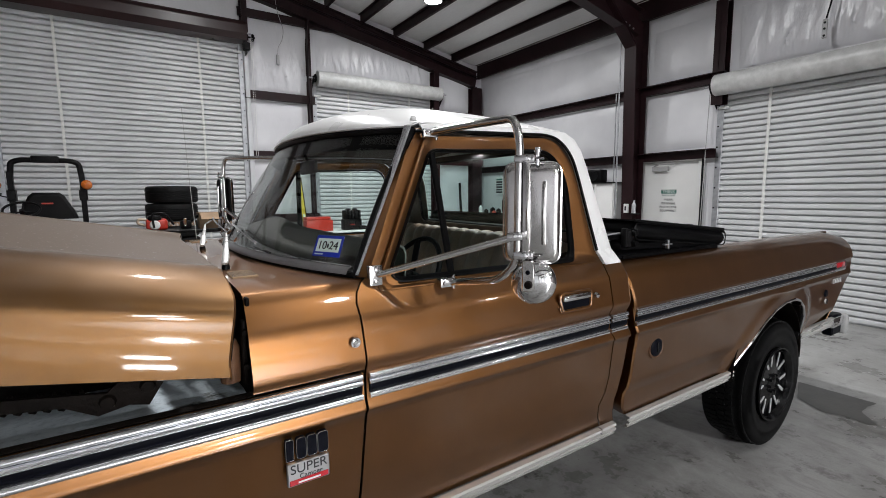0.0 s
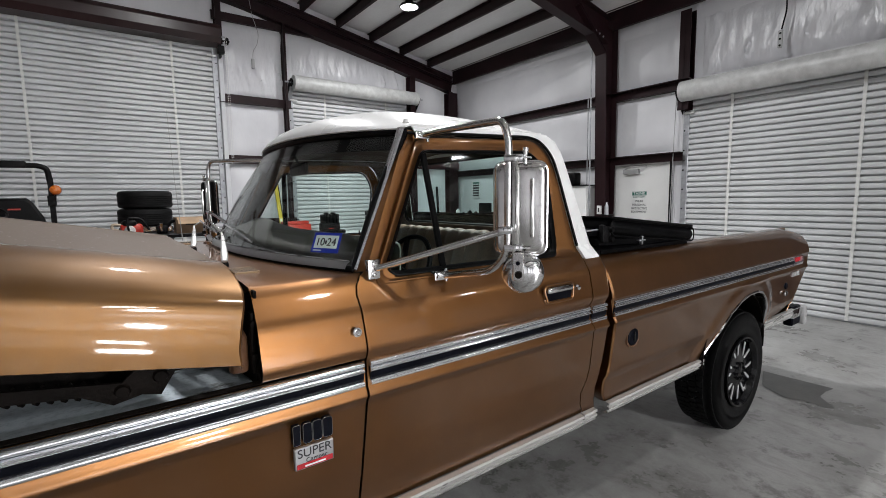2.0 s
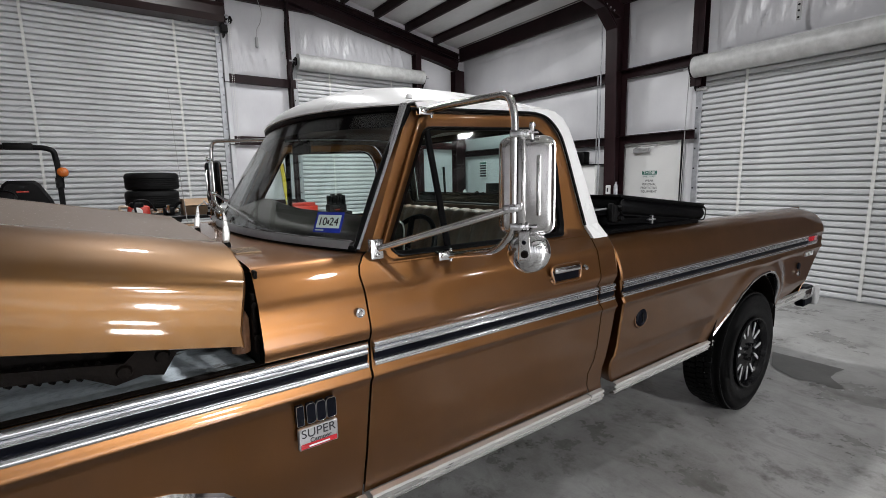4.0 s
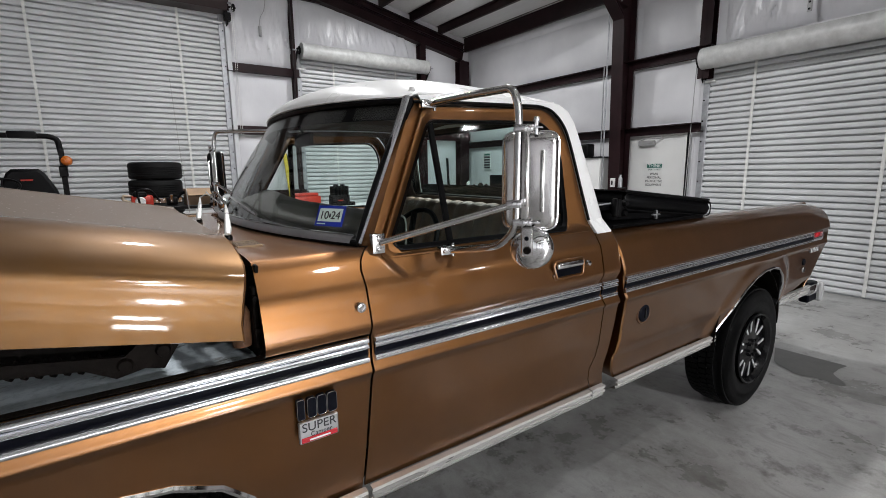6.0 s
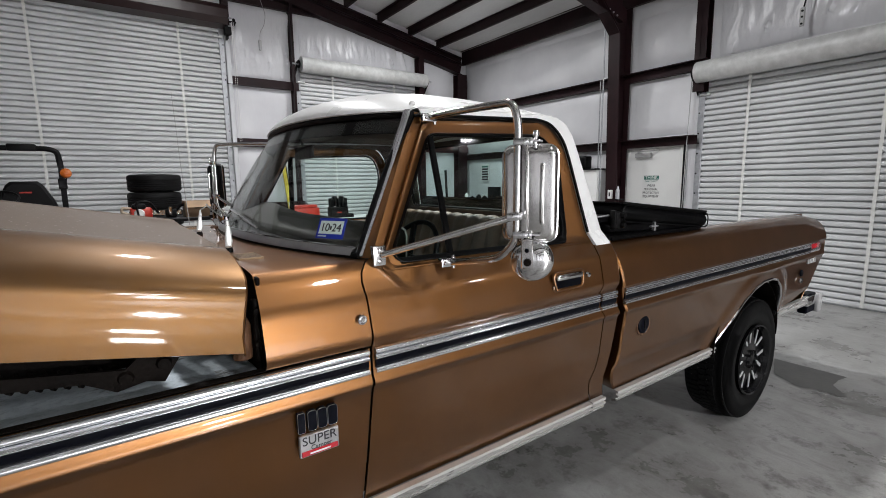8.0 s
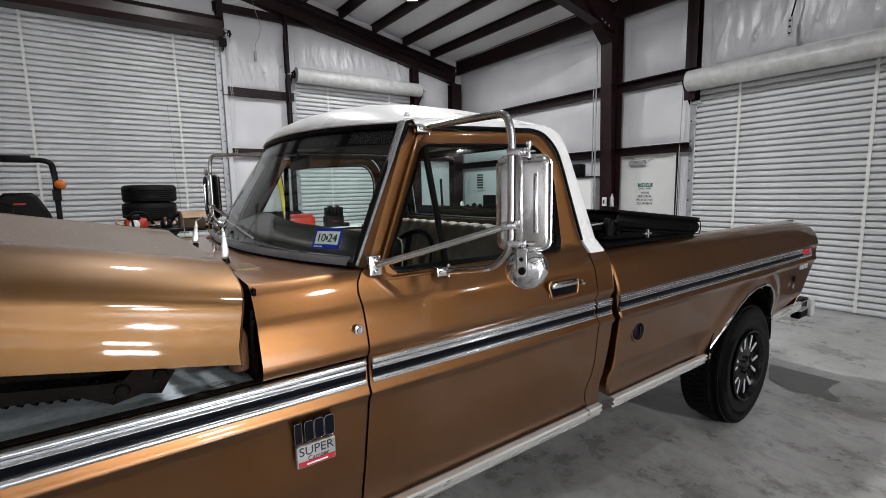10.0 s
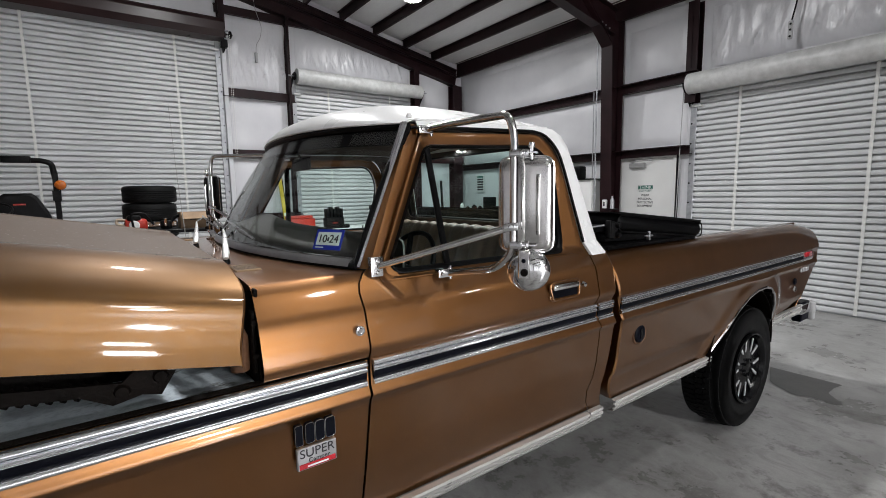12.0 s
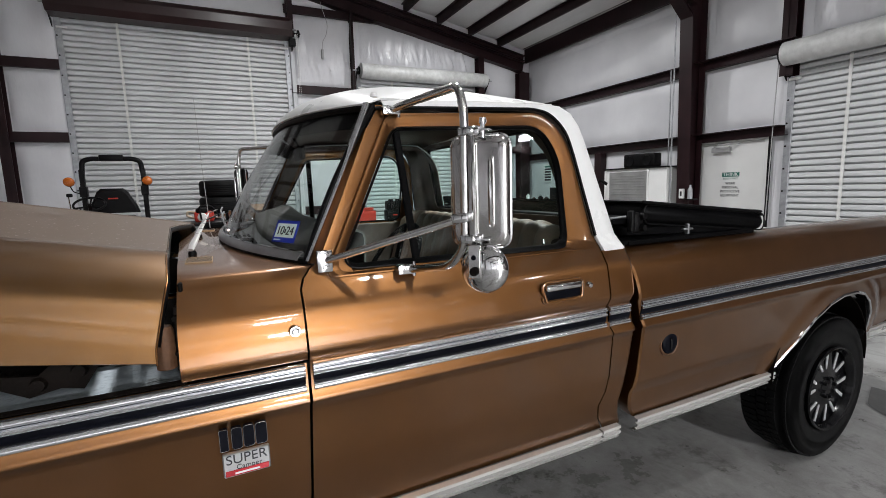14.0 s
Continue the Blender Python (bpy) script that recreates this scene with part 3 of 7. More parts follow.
def roll_door(name, width, height, pitch, straps, hood_mat, drum_r, cover, label):
    """A coiling sheet door in its own frame: x across, the hall on the -y side, base at the left jamb."""
    top = thing(name, label, "roll-up door", kind="structure")
    n = int(height / pitch) + 1
    prof = [(0.0, 0.000), (0.022, 0.000), (0.024, 0.042), (0.036, 0.054), (0.064, 0.058), (0.096, 0.054), (0.110, 0.042), (0.112, 0.0)]
    k = pitch / 0.112
    rows = [[(x, -d, z * k) for z, d in prof] for x in (0.0, width)]
    slat_bm = grid(rows)
    slat_bm = thick(slat_bm, 0.004)
    first = part("slat", slat_bm, DOORW, top, angle=25)
    for i in range(1, n):
        share(first, Matrix.Translation((0, 0, i * pitch)), top)
    for x in (-0.035, width + 0.035):
        b = box((x - 0.045, -0.07, 0), (x + 0.045, 0.05, height + 0.1), 0.006)
        g = part("guide_rail", b, GALV, top, smooth=False)
        bb = bmesh.new()
        for i in range(int(height / 0.3)):
            merge(bb, moved(lathe([(0, 0.008), (0.012, 0.008), (0.012, 0), (0, 0)], 8), Matrix.Translation((x - 0.02 if x < 0 else x + 0.02, -0.07, 0.2 + i * 0.3)) @ pose(0, 0, 0, 90, 0, 0)))
        part("bolt_row", bb, DARK, g, smooth=False)
    for s in straps:
        part("strap", box((s - 0.018, -0.063, 0.02), (s + 0.018, -0.0575, height), 0), STRAP, top, smooth=False)
    part("bottom_bar", box((0, -0.045, 0.0), (width, 0.01, 0.06), 0.008), GALV, top, smooth=False)
    rise = max(drum_r * 0.55, 0.10)
    zc = height + rise
    # the coil: slightly uneven round drum
    rows = []
    for i in range(25):
        a = 2 * math.pi * i / 24
        rows.append([(x, -0.16 - rise + drum_r * math.cos(a) * (1 + 0.012 * math.sin(9 * x)), zc + drum_r * math.sin(a) * (1 + 0.012 * math.sin(9 * x))) for x in np.linspace(-0.03, width + 0.03, 22)])
    yc = -0.16 - rise
    coil = grid(rows)
    bmesh.ops.remove_doubles(coil, verts=coil.verts[:], dist=1e-5)
    bmesh.ops.holes_fill(coil, edges=[e for e in coil.edges if e.is_boundary], sides=0)
    part("coil", coil, hood_mat, top)
    if cover:
        pts = [(-0.02, zc - 0.15), (-0.36, zc - 0.15), (-0.44, zc - 0.06), (-0.44, zc + 0.08), (-0.36, zc + 0.17), (-0.02, zc + 0.17)]
        rows = [[(x, y, z) for y, z in pts] for x in (-0.1, width + 0.1)]
        part("coil_hood", thick(grid(rows), 0.004), OXIDE2, top, "brown sheet-metal hood", smooth=False)
        gear = box((width + 0.10, -0.30, zc - 0.36), (width + 0.115, -0.05, zc - 0.02), 0.004)
        merge(gear, sweep([(width + 0.08, -0.22, zc - 0.05), (width + 0.27, -0.22, zc - 0.05)], 0.016, 10))
        merge(gear, moved(lathe([(0, 0.02), (0.055, 0.02), (0.065, 0.008), (0.065, -0.008), (0.055, -0.02), (0, -0.02)], 20), Matrix.Translation((width + 0.23, -0.22, zc - 0.05)) @ pose(0, 0, 0, 0, 90, 0)))
        merge(gear, box((width + 0.05, -0.34, zc - 0.30), (width + 0.16, -0.22, zc - 0.17), 0.008))
        part("gear_bracket", gear, PLAST, top)
    for x in (-0.07, width + 0.07):
        b = moved(lathe([(0, 0.012), (drum_r * 0.50, 0.012), (drum_r * 0.56, 0.0), (drum_r * 0.50, -0.012), (0, -0.012)], 24), Matrix.Translation((x, yc, zc)) @ pose(0, 0, 0, 0, 90, 0))
        part("end_plate", b, PLAST, top)
        s = -1 if x < 0 else 1
        b = extrude_poly([(0.0, zc - 0.36), (yc - 0.02, zc - 0.05), (yc - 0.05, zc + 0.03), (yc + 0.03, zc + 0.05), (yc + 0.05, zc - 0.01), (0.0, zc - 0.29)], x + s * 0.03, x + s * 0.04, "x")
        part("bracket", b, PLAST, top, smooth=False)
        part("shaft_end", sweep([(x, yc, zc), (x + s * 0.12, yc, zc)], 0.016, 10), GALV, top)
        part("stop_bar", sweep([(x - s * 0.02, -0.09, zc - 0.30), (x - s * 0.16, -0.09, zc - 0.30)], 0.018, 8), SIGNW, top)
    return top


d1 = roll_door("door_1", D1[1] - D1[0], D1[2], 0.0875, (0.74, 2.70), DOORB, 0.14, True, "closed white ribbed roll-up door under a brown hood")
d1.location = (D1[0], YN + 0.05, 0)
d2 = roll_door("door_2", D2[1] - D2[0], D2[2], 0.084, (0.68, 2.12), DOORB, 0.145, False, "closed white ribbed roll-up door with a bare coil")
d2.location = (D2[0], YN + 0.05, 0)
d3 = roll_door("door_3", D3[1] - D3[0], D3[2], 0.082, (0.60, 2.04), DOORB, 0.148, False, "closed white ribbed roll-up door with a bare coil")
d3.matrix_basis = Matrix.Translation((XE + 0.05, D3[1], 0)) @ pose(0, 0, 0, 0, 0, -90)


def side_door():
    top = thing("door_4", "closed white steel personnel door with a safety notice", "door", kind="structure")
    y0, y1, zt = PD
    part("leaf", box((XE - 0.01, y0 + 0.06, 0.01), (XE + 0.04, y1 - 0.06, zt - 0.05), 0.003), PDOOR, top, smooth=False)
    fr = bmesh.new()
    box((XE - 0.05, y0, 0), (XE + 0.1, y0 + 0.05, zt), 0.004, bm=fr)
    box((XE - 0.05, y1 - 0.05, 0), (XE + 0.1, y1, zt), 0.004, bm=fr)
    box((XE - 0.05, y0 + 0.05, zt - 0.045), (XE + 0.1, y1 - 0.05, zt), 0.004, bm=fr)
    part("door_frame", fr, PDOOR, top, smooth=False)
    cl = bmesh.new()
    box((XE - 0.08, 3.15, 1.98), (XE - 0.012, 3.43, 2.06), 0.012, 2, bm=cl)
    merge(cl, sweep([(XE - 0.05, 3.40, 2.065), (XE - 0.20, 3.22, 2.085), (XE - 0.03, 3.02, 2.10)], 0.011, 8))
    part("door_closer", cl, GREYM, top)
    hd = bmesh.new()
    box((XE - 0.03, y0 + 0.09, 0.98), (XE - 0.012, y0 + 0.19, 1.14), 0.006, 2, bm=hd)
    merge(hd, sweep([(XE - 0.03, y0 + 0.13, 1.05), (XE - 0.07, y0 + 0.13, 1.05), (XE - 0.07, y0 + 0.25, 1.05)], 0.011, 8))
    part("door_handle", hd, STEEL, top)
    for z in (0.3, 1.25, 1.5):
        part("hinge", box((XE - 0.06, y1 - 0.07, z), (XE - 0.045, y1 - 0.035, z + 0.11), 0.003), GALV, top, smooth=False)
    # notice on the leaf: green band with a word, lines of black words
    yc = 3.15
    part("notice_band", box((XE - 0.0125, yc - 0.13, 1.615), (XE - 0.0105, yc + 0.13, 1.68), 0), GREEN, top, smooth=False)
    turn = Matrix(((0, 0, -1, 0), (-1, 0, 0, 0), (0, 1, 0, 0), (0, 0, 0, 1)))
    for words, z, s, mt in (("THINK", 1.647, 0.075, SIGNW), ("SAFETY FIRST", 1.585, 0.038, GREEN), ("WEAR", 1.515, 0.052, INK), ("PERSONAL", 1.455, 0.052, INK), ("PROTECTIVE", 1.395, 0.052, INK), ("EQUIPMENT", 1.335, 0.052, INK)):
        text_part("notice_text", words, s, Matrix.Translation((XE - 0.0135, yc, z)) @ turn, mt, top)
    return top


side_door()


# lamps under the roof
def lamps():
    first = None
    for x, y, watts in LAMPS:
        z = purlin_z(x) - 0.12
        if first is None:
            first = thing("high_bay_lamp", "round bright white high-bay lamp hanging under the roof", "ceiling lamp", "high-bay lamps")
            part("housing", lathe([(0.0, 0.10), (0.07, 0.10), (0.09, 0.05), (0.155, 0.03), (0.175, 0.0), (0.165, -0.012), (0.150, -0.012)], 32), PLAST, first)
            part("lens", lathe([(0.0, -0.025), (0.08, -0.022), (0.150, -0.010)], 32), LENS, first)
            b = sweep([(0, 0, 0.10), (0, 0, 0.2)], 0.012, 8)
            merge(b, sweep(smooth_path([(0.03, 0, 0.1), (0.18, 0.02, 0.16), (0.4, 0.05, 0.24)], 0.1), 0.006, 6))
            part("hook_and_cable", b, PLAST, first)
            lamp = first
        else:
            lamp = copy_thing(first, Matrix.Identity(4))
        lamp.location = (x, y, z)
        li = bpy.data.lights.new("lamp_light", "AREA")
        li.shape, li.size, li.energy, li.color = "DISK", 0.30, watts, (0.985, 0.99, 1.0)
        li.spread = radians(165)
        lo = new("lamp_light", li)
        lo.location = (x, y, z - 0.035)


def strip_lamps():
    """Long bright fixtures across the other half of the hall."""
    first = None
    for x, y, watts in STRIP_LAMPS:
        z = purlin_z(x) - 0.20
        if first is None:
            first = thing("strip_lamp", "long bright white strip lamp hanging under the roof", "ceiling lamp", "strip lamps")
            part("housing", extrude_poly([(-0.35, 0.0), (-0.37, 0.02), (-0.16, 0.07), (0.16, 0.07), (0.37, 0.02), (0.35, 0.0)], -0.47, 0.47, "x"), SIGNW, first, smooth=False)
            part("lens", box((-0.45, -0.30, -0.012), (0.45, 0.30, -0.002), 0.004), LENS, first, smooth=False)
            for xh in (-0.36, 0.36):
                part("hanger", sweep([(xh, 0, 0.07), (xh, 0, 0.34)], 0.005, 6), GALV, first)
            lamp = first
        else:
            lamp = copy_thing(first, Matrix.Identity(4))
        lamp.location = (x, y, z)
        li = bpy.data.lights.new("strip_light", "AREA")
        li.shape, li.size, li.size_y, li.energy, li.color = "RECTANGLE", 0.90, 0.60, watts, (0.985, 0.99, 1.0)
        li.spread = radians(165)
        lo = new("strip_light", li)
        lo.location = (x, y, z - 0.02)


lamps()
strip_lamps()


# ---- the pickup truck: nose to -x, its near flank along y = 0, 2 m wide ----
truck = thing("pickup_truck", "bronze-brown 1970s pickup truck with white roof, hood ajar, parked on concrete", "pickup truck")

SIDE = [(0.50, 0.11), (0.60, 0.080), (0.66, 0.064), (0.78, 0.040), (0.92, 0.018), (1.00, 0.005), (1.022, -0.001), (1.031, -0.010), (1.037, -0.011), (1.046, -0.008), (1.062, 0.001), (1.142, 0.006), (1.152, 0.000), (1.170, -0.008),
        (1.180, -0.010), (1.192, -0.0085), (1.24, 0.0050), (1.275, 0.0155), (1.297, 0.024), (1.310, 0.034), (1.335, 0.052), (1.36, 0.073), (1.385, 0.098), (1.40, 0.106)]
BEDS = [(0.50, 0.11), (0.60, 0.080), (0.66, 0.062), (0.74, 0.048), (0.765, 0.036), (0.92, 0.016), (1.00, 0.004), (1.024, -0.001), (1.033, -0.008), (1.039, -0.008), (1.050, -0.004), (1.062, 0.001), (1.142, 0.001), (1.150, -0.005), (1.18, -0.003),
        (1.22, 0.006), (1.26, 0.020), (1.295, 0.039), (1.320, 0.062), (1.335, 0.085), (1.342, 0.115), (1.343, 0.16)]


def yd(z):
    """The flank up to the belt, then the leaning upper door."""
    return curve_y(SIDE, z) if z < 1.39 else 0.102 + (z - 1.39) * 0.205


R_ARCH = [(2.285, 0.6), (2.35, 0.672), (2.45, 0.765), (2.57, 0.862), (2.69, 0.925), (2.804, 0.955), (2.93, 0.958), (3.038, 0.935), (3.119, 0.885), (3.173, 0.81), (3.2, 0.72), (3.205, 0.6)]
F_ARCH = [(-1.2, 0.58), (-1.17, 0.679), (-1.1, 0.77), (-0.98, 0.843), (-0.84, 0.883), (-0.68, 0.883), (-0.54, 0.858), (-0.43, 0.807), (-0.36, 0.736), (-0.31, 0.654), (-0.285, 0.58)]


def flank(xs, zs, table, low=None, high=None, xshift=None):
    """A pressed side panel: columns along x, levels up z, cut off below by an arch."""
    cols = []
    for x in xs:
        zl = low(x) if low else zs[0]
        zh = high(x) if high else zs[-1]
        col = []
        for z in zs:
            zz = min(max(z, zl), zh)
            xx = x + (xshift(x, zz) if xshift else 0)
            col.append((xx, curve_y(table, zz), zz))
        cols.append(col)
    b = bmesh.new()
    vs = [[b.verts.new(p) for p in c] for c in cols]
    for i in range(len(cols) - 1):
        for j in range(len(zs) - 1):
            q = []
            for v in (vs[i][j], vs[i + 1][j], vs[i + 1][j + 1], vs[i][j + 1]):
                if not any((v.co - w.co).length < 1e-6 for w in q):
                    q.append(v)
            if len(q) >= 3:
                b.faces.new(q)
    bmesh.ops.remove_doubles(b, verts=b.verts[:], dist=1e-5)
    return b


def levels(table, extra=()):
    zs = sorted({z for z, _ in table} | set(extra))
    out = []
    for a, c in zip(zs, zs[1:]):
        k = max(1, int((c - a) / 0.05))
        out += [a + (c - a) * i / k for i in range(k)]
    return out + [zs[-1]]


def arch(table):
    def f(x):
        if x <= table[0][0] or x >= table[-1][0]:
            return 0.60
        return curve_y(table, x)
    return f


def xcols(a, c, step, extra=()):
    n = max(2, int((c - a) / step))
    return sorted({round(a + (c - a) * i / n, 5) for i in range(n + 1)} | set(extra))


def both(name, make, material, parent, label="", **k):
    near = part(name, make(), material, parent, label, **k)
    far = part(name, mirrored(make()), material, parent, label, **k)
    return near, far


def inward(b, t=0.006):
    """Gives a flank panel its thickness, towards the truck's middle."""
    bmesh.ops.recalc_face_normals(b, faces=b.faces[:])
    n = sum((f.normal * f.calc_area() for f in b.faces), Vector())
    if n.y > 0:
        bmesh.ops.reverse_faces(b, faces=b.faces[:])
    bmesh.ops.solidify(b, geom=b.faces[:], thickness=t)
    return b


# front fenders
LOWZ = [z for z in levels(SIDE) if 0.60 <= z <= 1.15]
fxs = xcols(-1.70, -0.005, 0.05, [p[0] for p in F_ARCH])
fenders = both("front_fender", lambda: inward(flank(fxs, LOWZ, SIDE, arch(F_ARCH), xshift=lambda x, z: -0.010 * max(0.0, (1.05 - z) / 0.4) * max(0.0, 1 + x / 0.2))), PAINT, truck)


def arch_lip(table, side_table, proud=0.0, deep=0.03):
    """Bright lip round a wheel opening."""
    outer, rows = table, []
    for i, (x, z) in enumerate(table):
        a, c = Vector((table[max(i - 1, 0)][0], table[max(i - 1, 0)][1])), Vector((table[min(i + 1, len(table) - 1)][0], table[min(i + 1, len(table) - 1)][1]))
        t = (c - a).normalized()
        n = Vector((-t.y, t.x))
        y = curve_y(side_table, z) - proud
        rows.append([(x + n.x * d, y + o, z + n.y * d) for d, o in ((0.012, 0.0), (0.012, -0.004), (0.004, -0.009), (-0.004, -0.007), (-0.008, 0.006), (-0.006, deep))])
    return thick(grid(rows), 0.0025)


for ob, flip in zip(fenders, (0, 1)):
    b = arch_lip(F_ARCH, SIDE)
    part("arch_lip", mirrored(b) if flip else b, CHROME, ob, "bright metal wheel-arch lip")


def strip(x0, x1, z0, z1, y_out, y_in, slope=0.0, n=8):
    """A bar of bright or black trim with soft edges."""
    zc = (z0 + z1) / 2
    h = (z1 - z0) / 2
    d = y_in - y_out
    prof = [(y_in, z0), (y_out + d * 0.45, z0 + h * 0.10), (y_out + d * 0.12, z0 + h * 0.45), (y_out, zc), (y_out + d * 0.14, zc + h * 0.45), (y_out + d * 0.45, z1 - h * 0.10), (y_in, z1)]
    rows = [[(x0 + (x1 - x0) * i / n, y, z) for y, z in prof] for i in range(n + 1)]
    b = grid(rows)
    b.verts.ensure_lookup_table()
    k = len(prof)
    b.faces.new([b.verts[j] for j in range(k)])
    b.faces.new([b.verts[n * k + j] for j in range(k)][::-1])
    return b


def side_trim(x0, x1, parent, far):
    bars = (("bright_strip", 1.1238, 1.142, -0.012, 0.004, BRIGHT, "bright metal strip"), ("bright_strip", 1.106, 1.1228, -0.011, 0.004, BRIGHT, "bright metal strip"),
            ("black_strip", 1.082, 1.126, -0.0045, 0.004, BLACK, "black inlay strip"), ("bright_strip", 1.063, 1.083, -0.011, 0.004, BRIGHT, "bright metal strip"))
    for name, z0, z1, yo, yi, m, lb in bars:
        b = strip(x0, x1, z0, z1, yo, yi)
        part(name, mirrored(b) if far else b, m, parent, lb, angle=50)


def rocker(x0, x1, z0, z1, parent, far, m=WHITE):
    prof = [(0.085, z0), (0.058, z0 + 0.004), (0.050, z0 + 0.014), (0.060, z0 + 0.018), (0.058, z0 + 0.022), (0.046, z0 + 0.026), (0.042, z1 - 0.026), (0.055, z1 - 0.022), (0.054, z1 - 0.018), (0.043, z1 - 0.014), (0.044, z1 - 0.003), (0.066, z1)]
    rows = [[(x0 + (x1 - x0) * i / 10, y, z) for y, z in prof] for i in range(11)]
    b = thick(grid(rows), 0.002)
    part("lower_moulding", mirrored(b) if far else b, m, parent, "pale ribbed metal lower moulding", angle=25)


for ob, far in zip(fenders, (0, 1)):
    side_trim(-1.66, -0.012, ob, far)
    rocker(-0.27, -0.012, 0.548, 0.610, ob, far, ROCK)


def fender_badge(parent):
    """Dark raised characters kept as plain bars, and a plate of silver, black and red below them."""
    y = 0.006
    for x0, x1, r in ((-0.234, -0.214, 0.004), (-0.206, -0.181, 0.009), (-0.178, -0.152, 0.009), (-0.149, -0.121, 0.009)):
        o = rounded([(x0, 0.954, r), (x1, 0.954, r), (x1, 1.012, r), (x0, 1.012, r)], 4)
        bar = part("badge_bar", extrude_poly(o, -0.012, y), BLACK, parent, "raised glossy black badge bar", smooth=False)
        part("bar_rim", sweep([(u, -0.012, v) for u, v in o + o[:1]], 0.0006, 6), STEEL, bar, smooth=True)
    pl = part("badge_plate", box((-0.232, -0.009, 0.878), (-0.118, y, 0.942), 0.003), DULL, parent, "small silver plate with black and red bands", smooth=False)
    face = Matrix(((1, 0, 0, 0), (0, 0, -1, 0), (0, 1, 0, 0), (0, 0, 0, 1)))
    text_part("plate_text", "SUPER", 0.036, Matrix.Translation((-0.175, -0.0098, 0.925)) @ face, INK, pl)
    text_part("plate_text", "Camper", 0.019, Matrix.Translation((-0.170, -0.0098, 0.903)) @ face, INK, pl)
    part("plate_line", box((-0.205, -0.0125, 0.886), (-0.145, -0.0112, 0.891), 0.0004), SIGNW, pl, smooth=False)
    part("plate_band", box((-0.227, -0.0112, 0.882), (-0.123, -0.008, 0.897), 0.001), RED, pl, "red band", smooth=False)


fender_badge(fenders[0])

# cowl and upper fender in one pressing, from the flank over to the far side
def ws_x(y):
    """Foot of the windscreen."""
    return -0.180 + 0.220 * min(1.0, (abs(y - 1.0) / 0.87)) ** 2.4


def ws_z(y):
    return 1.420 - 0.020 * min(1.0, (abs(y - 1.0) / 0.87)) ** 2


def cowl():
    half = [(curve_y(SIDE, z), z) for z in levels(SIDE) if 1.15 <= z <= 1.386] + [(0.112, 1.392), (0.135, 1.395), (0.18, 1.397), (0.26, 1.398), (0.4, 1.399), (0.6, 1.400), (0.8, 1.401), (1.0, 1.402)]
    rows = []
    full = half + [(2 - y, z) for y, z in half[-2::-1]]
    for y, z in full:
        yy = min(y, 2 - y)
        if z <= 1.39:
            xf, xr = -0.302 + 0.004 * max(0, (z - 1.28) / 0.1), -0.003 + 0.055 * max(0, (z - 1.33) / 0.07) ** 2
        else:
            t = min(1, (yy - 0.11) / 0.03)
            xf = -0.297 - 0.050 * min(1, (yy - 0.1) / 0.9)
            xr = 0.045 + (ws_x(y) - 0.010 - 0.045) * t if yy < 0.14 else ws_x(y) - 0.010
        n = 10
        lip = [(xf + 0.004, y + (0.02 if y < 1 else -0.02) * (z < 1.39), z - (0.03 if z >= 1.39 else 0))]
        rows.append(lip + [(xf + (xr - xf) * i / n, y, z if z <= 1.39 else 1.388 + 0.014 * (1 - max(0.0, (0.30 - yy) / 0.19) ** 2) * (1 - i / n) + (ws_z(y) - 0.008 - 1.388) * (i / n) ** 1.4) for i in range(n + 1)])
    return thick(grid(rows), 0.004)


cowl_ob = part("cowl_panel", cowl(), PAINT, truck, angle=75)


def louvres():
    """Slotted air intake in front of the windscreen."""
    for yc in (0.36, 1.64):
        g = part("air_grille", box((-0.290, yc - 0.060, 1.386), (-0.215, yc + 0.060, 1.4055), 0.002), DUSTY, cowl_ob, smooth=False)
        for i in range(11):
            part("slot", box((-0.288, yc - 0.054 + i * 0.0100, 1.402), (-0.217, yc - 0.0510 + i * 0.0100, 1.4059), 0), BLACK, g, smooth=False)


louvres()
b = moved(lathe([(0, 0.013), (0.006, 0.013), (0.007, 0.009), (0.010, 0.008), (0.011, 0.010), (0.014, 0.010), (0.016, 0.004), (0.016, 0)], 20), Matrix.Translation((-0.030, 0.0, 1.238)) @ pose(0, 0, 0, 90, 0, 0))
part("fender_lock", b, CHROME, cowl_ob, "small round chrome lock")

# hood, hinged at the cowl and standing ajar at the nose
HALF = [(0.008, 1.203), (0.002, 1.206)]
for k in range(1, 12):          # flared lower skirt, its lean easing off upwards
    z = 1.206 + 0.132 * k / 11
    HALF.append((0.002 + 0.45 * (z - 1.206) - 0.30 / (2 * 0.132) * (z - 1.206) ** 2, z))
HALF += [(0.0455, 1.352), (0.051, 1.361), (0.059, 1.371), (0.070, 1.381), (0.083, 1.391), (0.100, 1.400), (0.13, 1.414), (0.155, 1.4225), (0.18, 1.430),
         (0.23, 1.441), (0.27, 1.446), (0.295, 1.446), (0.325, 1.442), (0.38, 1.443), (0.5, 1.449), (0.75, 1.459), (1.0, 1.463)]


